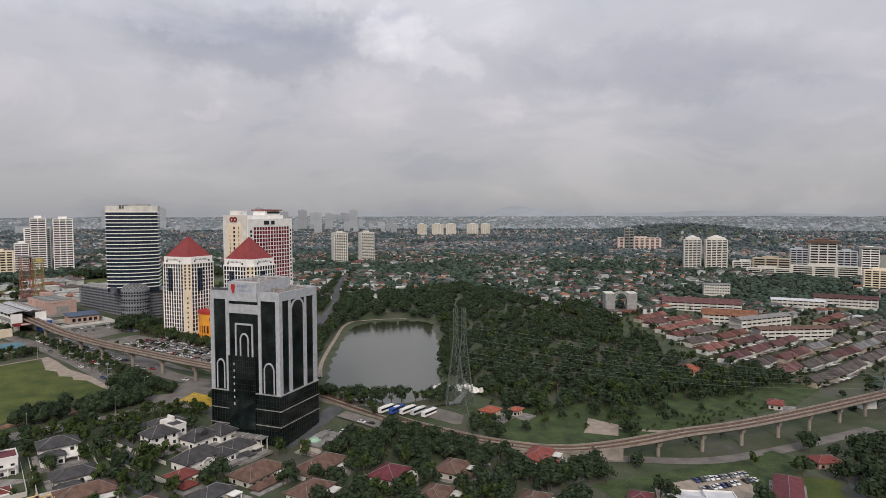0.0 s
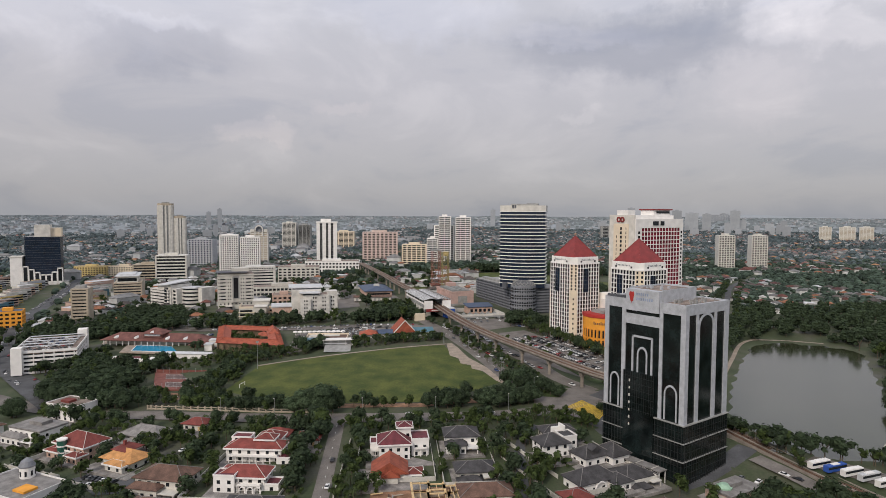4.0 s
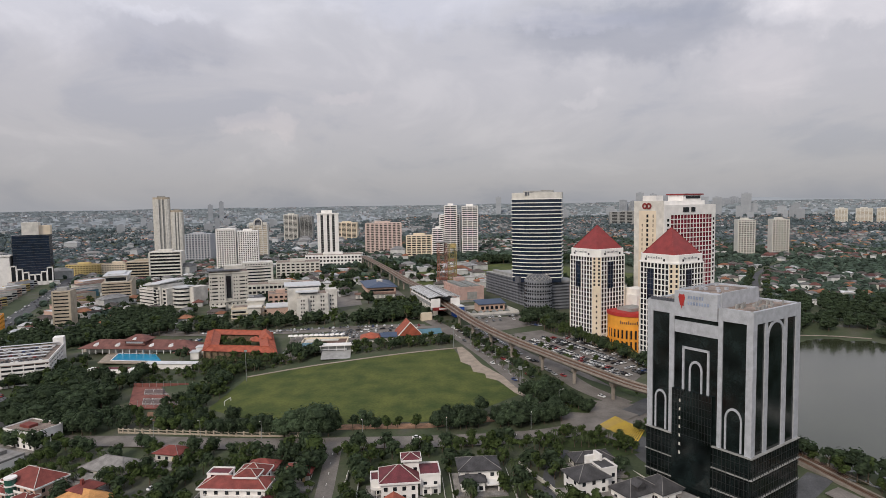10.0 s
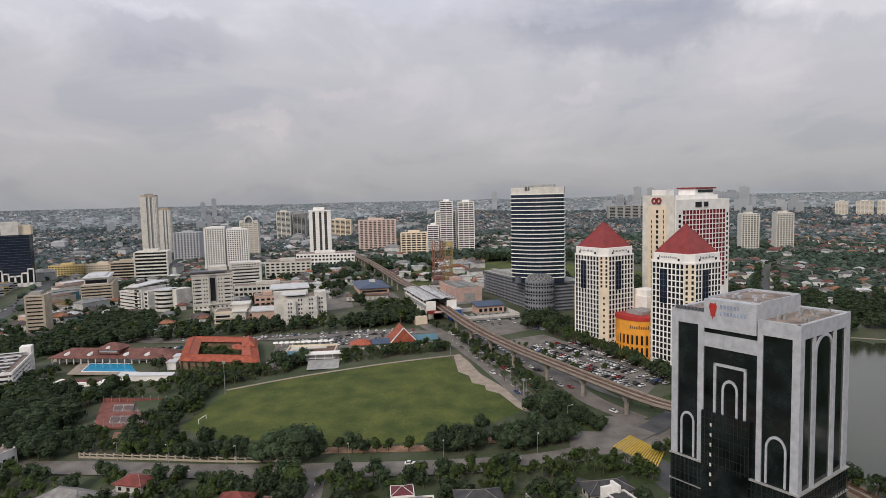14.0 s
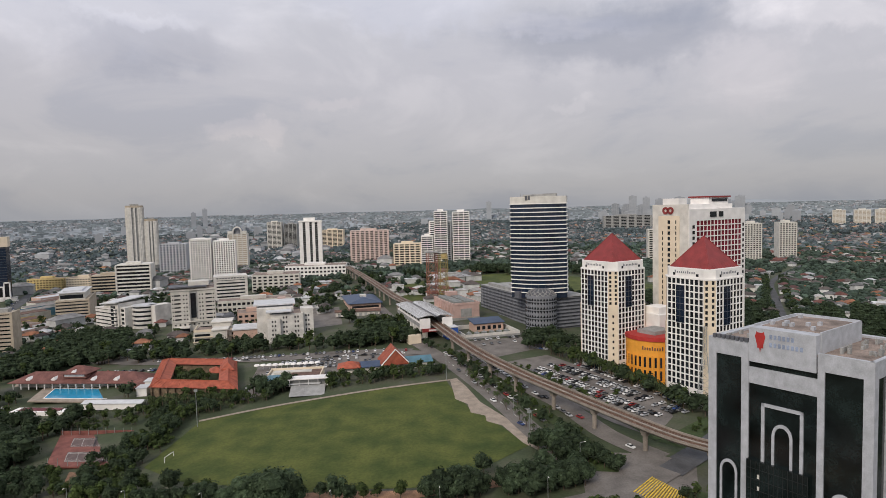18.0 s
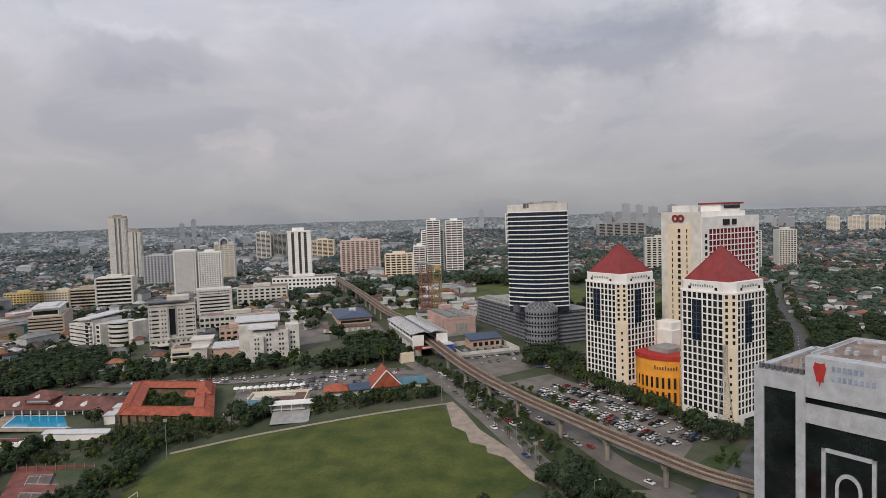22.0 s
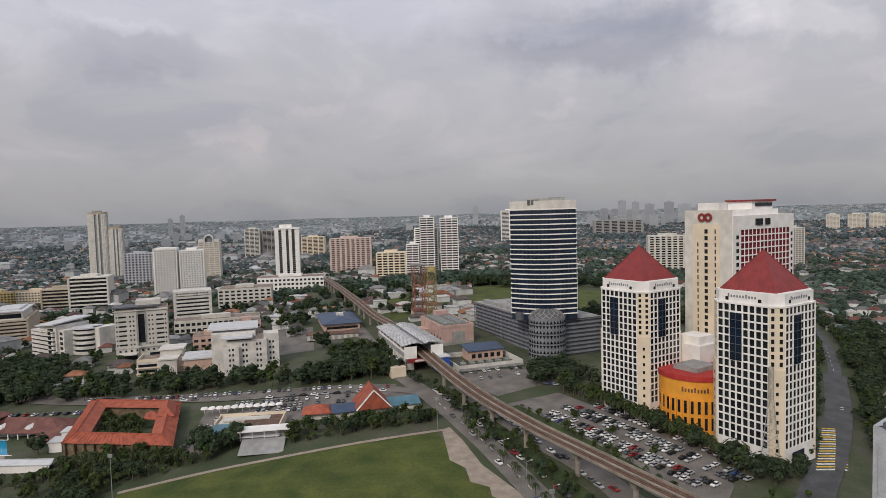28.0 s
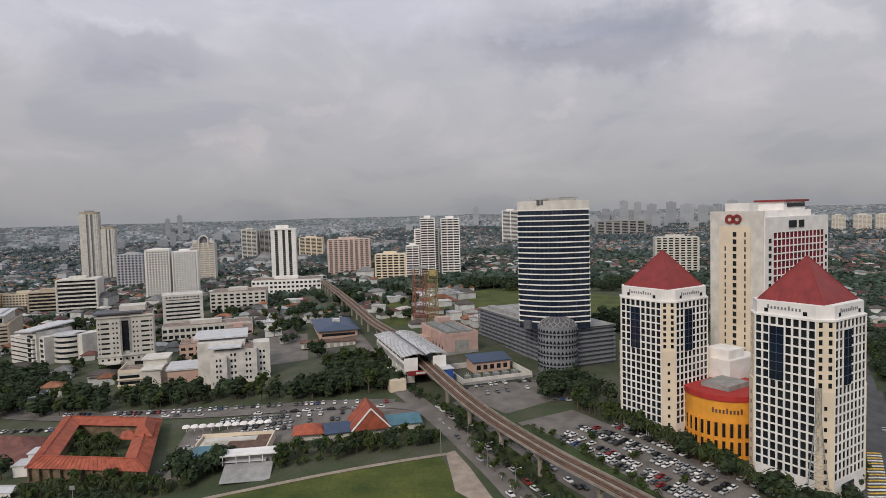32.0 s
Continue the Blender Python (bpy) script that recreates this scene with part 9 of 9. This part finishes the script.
ROADPTS = [(p.x, p.y) for p in spline([(-224, 332), (-275, 382), (-350, 462), (-402, 545), (-446, 630), (-534, 848), (-620, 1050)], 12)] + [(p.x, p.y) for p in spline([(150, 373), (210, 449), (291, 579), (345, 690), (420, 830), (560, 1000)], 12)] + [(p.x, p.y) for p in vline[::2]]
BLOCKS = [(672, 368, 40), (640, 325, 40), (628, 304, 34), (650, 276, 40), (632, 236, 40), (800, 430, 24), (820, 330, 34), (880, 300, 36), (574, 406, 24)] + [(o.location.x, o.location.y, 34) for o in scene.objects if o.parent is None and o.get("category") in ("office building", "apartment tower", "shophouse", "shopping mall", "hospital", "hotel", "car park", "depot", "workshop") and o.type == "EMPTY"]
rnd = random.Random(12)
PAL = [mat(n_, c_, 0.85, var=0.2, size=5, fine=0.8, bump=0.0, island=0.3, each=0.3, spec=0.2) for n_, c_ in (("town_red_roof", (0.165, 0.076, 0.064)), ("town_maroon_roof", (0.125, 0.064, 0.062)), ("town_brown_roof", (0.100, 0.086, 0.080)), ("town_grey_roof", (0.19, 0.19, 0.19)), ("town_metal_roof", (0.44, 0.45, 0.46)), ("town_flat_roof", (0.42, 0.41, 0.39)), ("town_orange_roof", (0.25, 0.115, 0.068)))]


def town_house(g, x, y, rz, w, d, h, k):
    z = land(x, y)
    g.at(x, y, z, rz)
    g.box(-w / 2, -d / 2, -1, w / 2, d / 2, h, 0)
    if k in (5, 6) and rnd.random() < 0.5:
        g.box(-w / 2 - 0.3, -d / 2 - 0.3, h, w / 2 + 0.3, d / 2 + 0.3, h + 0.8, k)
    else:
        g.hip(-w / 2 - 0.8, -d / 2 - 0.8, w / 2 + 0.8, d / 2 + 0.8, h, h + min(w, d) * 0.27, k)


# walls and roofs past 1400 m: haze mixed into the base colours
FARW = mat("far_hazed_walls", (0.40, 0.415, 0.43), 0.9, var=0.1, size=30, fine=6, bump=0.0, island=0.3, spec=0.1)
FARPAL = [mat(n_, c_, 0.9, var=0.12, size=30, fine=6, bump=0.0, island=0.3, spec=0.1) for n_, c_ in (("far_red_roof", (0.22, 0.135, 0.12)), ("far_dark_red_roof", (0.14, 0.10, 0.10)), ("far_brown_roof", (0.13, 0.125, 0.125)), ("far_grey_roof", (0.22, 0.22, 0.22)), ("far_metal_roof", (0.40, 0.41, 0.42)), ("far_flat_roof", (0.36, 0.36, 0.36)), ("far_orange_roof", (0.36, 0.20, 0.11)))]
TOWNW = mat("town_white_walls", (0.58, 0.585, 0.575), 0.85, var=0.12, size=5, bump=0.0, island=0.25, spec=0.2)
near, far = Geo(), Geo()
SINGLE = []
for _ in range(23000):
    r = 430 + 2650 * rnd.random() ** 1.15
    a = radians(rnd.uniform(-60, 78))
    x, y = r * math.sin(a), r * math.cos(a)
    if busy(x, y) or noise.noise(Vector((x / 260, y / 260, 3.0))) < -0.12 and r > 500:
        continue
    c = noise.noise(Vector((x / 500, y / 500, 9.0)))
    k = rnd.choices((1, 2, 3, 4, 5, 6, 7), (11 + 9 * c, 8, 26, 24, 9, 15, 5))[0]
    rz = 25 * round(3 * noise.noise(Vector((x / 400, y / 400, 0)))) + rnd.choice((0, 90))
    big = x < -60 and rnd.random() < 0.006 + (0.02 if x < -250 else 0)
    if x > 200 and k in (5, 6) and rnd.random() < 0.55:
        k = rnd.choice((1, 2, 3, 7))
    if x > 260 and r < 1700 and rnd.random() < 0.45 or rnd.random() < wooded_rise(x, y) * 1.6:
        continue
    w, d, h = (rnd.uniform(22, 46), rnd.uniform(14, 24), rnd.uniform(7, 16)) if big else (rnd.uniform(7, 13.5), rnd.uniform(6.5, 10), rnd.uniform(3.2, 6.8))
    k = k if not big else rnd.choice((5, 6, 4, 4))
    if r < 900 and len(SINGLE) < 70:
        SINGLE.append((x, y, rz, w, d, h, k))
    else:
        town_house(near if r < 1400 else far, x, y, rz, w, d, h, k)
# low sheds and houses between the office blocks
for _ in range(260):
    x, y = rnd.uniform(-430, 60), rnd.uniform(570, 900)
    if any(math.hypot(x - a, y - b) < r * 0.95 for a, b, r in OFFICES) or any(abs(p[0] - x) < 14 and abs(p[1] - y) < 14 for p in ROADPTS) or x > -150 + (900 - y) * 0.2 and y < 640:
        continue
    town_house(near, x, y, 14 + rnd.choice((0, 90)), rnd.uniform(9, 20), rnd.uniform(8, 13), rnd.uniform(3.2, 7), rnd.choice((1, 3, 3, 4, 5, 6, 7)))
HUES = ("", "red tiled", "maroon tiled", "brown tiled", "grey", "pale metal", "whitewashed", "orange tiled")
for x, y, rz, w, d, h, k in SINGLE:
    t = thing("house", "plain pale town house with " + HUES[k] + " roof", "house", on(x, y, rz), "town houses")
    part("wall", Geo().box(-w / 2, -d / 2, -1, w / 2, d / 2, h), OFFW, t)
    g = Geo().hip(-w / 2 - 0.8, -d / 2 - 0.8, w / 2 + 0.8, d / 2 + 0.8, h, h + min(w, d) * 0.27) if k < 5 else Geo().gable(-w / 2 - 0.4, -d / 2 - 0.4, w / 2 + 0.4, d / 2 + 0.4, h, h + 1.6)
    part("roof", g, PAL[k - 1], t)
tagged(near.put("town_houses", [TOWNW, *PAL]), "crowded low houses with red, brown, grey roofs", "houses", kind="stuff")
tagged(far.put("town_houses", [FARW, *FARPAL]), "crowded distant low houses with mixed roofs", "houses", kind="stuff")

# terraces beyond the park
def terrace_row(x, y, rz, n, roof, hue):
    """A row of n narrow houses under stepped pitched roofs, with party walls and car porches on the street side."""
    t = thing("terrace_row", hue + " roofed row of white two-storey terrace houses", "terrace houses", on(x, y, rz), "terrace rows")
    w = 6.4
    q = random.Random(int(x * 7 + y))
    body, top, porch = Geo(), Geo(), Geo()
    for i in range(n):
        a, z = (i - n / 2) * w, 4.6 + q.uniform(-0.4, 0.4)
        body.box(a, 0, -2, a + w, 11, z)
        top.gable(a, -1.6, a + w - 0.15, 12.6, z, z + 3.4 + q.uniform(-0.3, 0.3), 0)
        if q.random() < 0.75:
            porch.box(a + 0.3, -4.0 - q.uniform(0, 2.2), 2.5, a + w - 0.6 - q.uniform(0, 2), -1.6, 2.8, q.choice((0, 1, 1, 2)))
        if q.random() < 0.5:
            porch.box(a + 0.3, 12.7, 2.4, a + w - 1.0, 15.4, 2.65, q.choice((0, 1, 2)))
    part("wall", body, q.choice((TOWNW, OFFW, TAN)), t)
    part("roof", top, roof, t)
    part("porch_roof", porch, [OFFW, GREYR, BROWNR], t, "row of flat porch roofs")
    return t


q_ = random.Random(41)
for i in range(10):
    y0 = 146 + i * 23
    x0, x1 = (478 + max(0, y0 - 215) * 0.5, 800 if y0 < 245 else 596)
    x = x0
    while x < x1:
        n = q_.choice((5, 6, 7, 8))
        k = q_.choice((0, 0, 1, 2)) if i > 3 else q_.choice((2, 2, 2, 1, 2, 3))
        if not (600 < x + n * 3.2 < 720 and 205 < y0 + (x - 480) * 0.08 < 300) and x + n * 3.2 < x1 + 8:
            terrace_row(x + n * 3.2, y0 + (x - 480) * 0.08 + q_.uniform(-2, 2), 4.5 + q_.uniform(-4, 4), n, PAL[k], ("red", "maroon", "brown", "grey")[k])
        x += n * 6.4 + q_.choice((3, 3, 9))


def long_hall(x, y, rz, w, d, h, floors, roof, label, rise=3.0, name="school_building"):
    """A long low block: white floor bands before dark windows, a pitched roof on top."""
    t = thing(name, label, "school", on(x, y, rz), "school blocks")
    part("core", Geo().box(-w / 2 + 0.4, 0.5, -2, w / 2 - 0.4, d - 0.4, h - 0.2), GLASS, t, "dark window strips")
    fh = h / floors
    for i in range(floors):
        part("floor_band", Geo().box(-w / 2, 0, i * fh - (2 if i == 0 else 0), w / 2, d, i * fh + fh * 0.62), OFFICEW, t)
    for i in range(11):
        a = -w / 2 + i * (w - 1.2) / 10
        part("pier", Geo().box(a, -0.15, 0, a + 1.2, d + 0.15, h - 0.1), OFFICEW, t)
    part("roof", Geo().gable(-w / 2 - 1, -1.2, w / 2 + 1, d + 1.2, h, h + rise), roof, t)
    return t


long_hall(672, 368, -54, 88, 22, 11, 3, PAL[1], "long white school block under a brown-red tiled roof", 5.0)
long_hall(628, 304, -54, 54, 24, 12, 3, PAL[6], "white school block under a faded terracotta roof", 5.0)
long_hall(650, 276, -10, 74, 16, 13, 3, GREYR, "long white school block with grey roof", 2.4)
long_hall(632, 236, -28, 76, 15, 11, 3, BROWNR, "white three-storey school block with brown roof", 2.2)
long_hall(800, 430, -50, 34, 18, 16, 4, GREYR, "white mid-rise block among trees", 1.5)
long_hall(820, 330, -60, 60, 18, 9, 2, METALR, "low white hall with pale metal roof", 2.0)
long_hall(880, 300, -62, 70, 18, 12, 3, PAL[1], "white hall with dark red roof", 4.0)
at = thing("apartment_building", "grey concrete apartment block with a tall arched opening", "apartment building", on(574, 406, -36))
for sx in (-1, 1):
    part("wing", Geo().box(sx * 13 - 5, 0, -2, sx * 13 + 5, 16, 22), GREY, at)
    part("wing_cap", Geo().box(sx * 13 - 5.4, -0.4, 22, sx * 13 + 5.4, 16.4, 23.2), PALE, at)
part("arch_frame", Geo().arch(-9, 9, 0, 24, 0.5, 6, 2.2), GREY, at, "grey round-arched frame")
part("podium", Geo().box(-20, -5, -2, 20, 0, 4), BRICKR, at, "low red-brown podium")


# blue-grey haze of distance is put into this canopy colour
FARWOODS = mat("far_hazed_canopy", (0.076, 0.098, 0.104), 0.9, var=0.25, size=60, fine=9, bump=0.0, island=0.4, spec=0.1)


def clumps(n, seed, r0, r1, power, size, want, rings=((0.0, 0.72), (0.45, 1.0), (0.8, 0.7)), sides=6):
    rr_ = random.Random(seed)
    g = Geo()
    made = 0
    while made < n:
        r = r0 + (r1 - r0) * rr_.random() ** power
        a = radians(rr_.uniform(-60, 78))
        x, y = r * math.sin(a), r * math.cos(a)
        made += 1
        if busy(x, y) or not want(x, y, rr_):
            continue
        z, s = land(x, y), size * rr_.uniform(0.6, 1.35)
        v = []
        for ph, q in rings:
            for i in range(sides):
                th = i * math.tau / sides + ph * 2 + rr_.uniform(-0.25, 0.25)
                k = s * q * rr_.uniform(0.7, 1.2)
                v.append((x + k * math.cos(th), y + k * math.sin(th), z + s * 1.55 * ph * rr_.uniform(0.85, 1.15)))
        v.append((x + rr_.uniform(-0.3, 0.3) * s, y + rr_.uniform(-0.3, 0.3) * s, z + s * 1.5))
        f = [(j * sides + i, j * sides + (i + 1) % sides, (j + 1) * sides + (i + 1) % sides, (j + 1) * sides + i) for j in range(len(rings) - 1) for i in range(sides)]
        o = (len(rings) - 1) * sides
        f += [(o + i, o + (i + 1) % sides, o + sides) for i in range(sides)]
        g.m = Matrix.Identity(4)
        g.add(v, f)
    return g


tagged(clumps(40000, 5, 420, 1600, 0.9, 4.0, lambda x, y, q: noise.noise(Vector((x / 120, y / 120, 5))) > -0.25 or x > 620 and 380 < y < 560 or q.random() < (0.75 if x > 200 else 0.4), sides=5).put("town_trees", WOODS), "dense dark green town trees between houses", "trees", kind="stuff")
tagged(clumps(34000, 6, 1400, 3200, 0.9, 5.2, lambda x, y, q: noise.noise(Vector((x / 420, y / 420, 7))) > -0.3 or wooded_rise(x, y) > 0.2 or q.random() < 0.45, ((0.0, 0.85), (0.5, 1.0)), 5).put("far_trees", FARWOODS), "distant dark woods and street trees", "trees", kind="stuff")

# the far distance: last town fringe and hills, haze painted into their colours
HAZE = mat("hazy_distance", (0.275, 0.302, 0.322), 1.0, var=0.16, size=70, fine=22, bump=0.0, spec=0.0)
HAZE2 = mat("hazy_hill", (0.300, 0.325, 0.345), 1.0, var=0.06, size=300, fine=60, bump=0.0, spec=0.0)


def ridge(name, r0, r1, high, m, label):
    v, f = [], []
    for i in range(281):
        deg = -62 + i * 0.5
        a = radians(deg)
        h = high(deg)
        for k, z in ((0.0, -20), (0.35, 0.45 * h + 18), (0.8, h), (1.0, h)):
            r = r0 + (r1 - r0) * k
            v.append((r * math.sin(a), r * math.cos(a), z))
        if i:
            o = 4 * i - 4
            f += [(o + j, o + j + 4, o + j + 5, o + j + 1) for j in range(3)]
    tagged(Geo().add(v, f).put(name, m), label, "backdrop", kind="structure")


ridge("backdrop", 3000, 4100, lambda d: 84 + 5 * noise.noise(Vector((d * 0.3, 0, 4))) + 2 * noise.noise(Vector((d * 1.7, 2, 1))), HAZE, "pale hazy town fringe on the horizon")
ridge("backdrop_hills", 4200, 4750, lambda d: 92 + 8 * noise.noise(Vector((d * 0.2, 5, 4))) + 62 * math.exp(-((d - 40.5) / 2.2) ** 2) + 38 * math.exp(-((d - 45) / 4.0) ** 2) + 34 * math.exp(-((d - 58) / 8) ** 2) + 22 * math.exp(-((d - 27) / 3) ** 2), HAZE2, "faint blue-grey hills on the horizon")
# fringe roofs and trees carry the same haze in their base colours
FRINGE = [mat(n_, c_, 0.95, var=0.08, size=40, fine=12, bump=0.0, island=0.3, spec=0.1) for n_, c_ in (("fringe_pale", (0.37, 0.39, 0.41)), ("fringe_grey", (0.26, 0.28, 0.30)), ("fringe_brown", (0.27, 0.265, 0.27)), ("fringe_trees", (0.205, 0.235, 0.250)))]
hr = random.Random(8)
g = Geo()
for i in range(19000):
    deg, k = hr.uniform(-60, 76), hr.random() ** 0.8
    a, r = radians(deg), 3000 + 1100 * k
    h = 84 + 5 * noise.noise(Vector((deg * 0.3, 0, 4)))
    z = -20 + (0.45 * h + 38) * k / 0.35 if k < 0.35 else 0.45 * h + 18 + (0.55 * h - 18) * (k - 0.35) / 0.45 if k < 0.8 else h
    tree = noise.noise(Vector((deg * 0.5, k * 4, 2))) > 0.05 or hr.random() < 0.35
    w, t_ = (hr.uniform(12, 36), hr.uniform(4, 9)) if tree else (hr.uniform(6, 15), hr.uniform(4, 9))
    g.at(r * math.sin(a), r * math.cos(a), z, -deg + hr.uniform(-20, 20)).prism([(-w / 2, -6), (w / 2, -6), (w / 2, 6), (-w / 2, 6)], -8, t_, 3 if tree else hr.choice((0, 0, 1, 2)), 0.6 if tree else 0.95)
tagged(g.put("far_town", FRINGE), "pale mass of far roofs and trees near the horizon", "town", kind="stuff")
# horizon towers: pale blue-grey is haze put into the wall colour
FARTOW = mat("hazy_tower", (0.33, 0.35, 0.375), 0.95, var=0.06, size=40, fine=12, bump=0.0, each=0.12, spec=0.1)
fr = random.Random(31)
SKYLINE = ((-19.4, 3300, 22, 128), (-20.3, 3300, 22, 112), (17.6, 3000, 34, 138), (18.7, 3000, 30, 130), (19.8, 3000, 40, 120), (21.4, 3200, 44, 128), (22.6, 3200, 60, 116), (23.8, 3200, 40, 112), (26.0, 3250, 44, 128), (5.2, 3300, 26, 132), (9.6, 3300, 30, 138))
for deg, r, w, zt in SKYLINE:
    x, y = r * math.sin(radians(deg)), r * math.cos(radians(deg))
    t = thing("apartment_tower", "faint grey tower standing out on the hazy horizon", "apartment tower", on(x, y, -deg), "horizon towers")
    h = zt - land(x, y)
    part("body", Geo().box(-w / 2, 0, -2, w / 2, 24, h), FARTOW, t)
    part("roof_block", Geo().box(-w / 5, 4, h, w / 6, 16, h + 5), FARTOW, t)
for i in range(46):
    deg = fr.choice((fr.uniform(-34, 36), fr.uniform(14, 30), fr.uniform(-26, -12)))
    r = fr.uniform(2700, 3300)
    x, y = r * math.sin(radians(deg)), r * math.cos(radians(deg))
    t = thing("apartment_tower", "faint grey apartment tower on the hazy horizon", "apartment tower", on(x, y, -deg), "horizon towers")
    w, h = fr.uniform(16, 38), fr.choice((fr.uniform(22, 40), fr.uniform(36, 58)))
    part("body", Geo().box(-w / 2, 0, -2, w / 2, 20, h), FARTOW, t)
    part("roof_block", Geo().box(-w / 5, 4, h, w / 6, 16, h + 5), FARTOW, t)
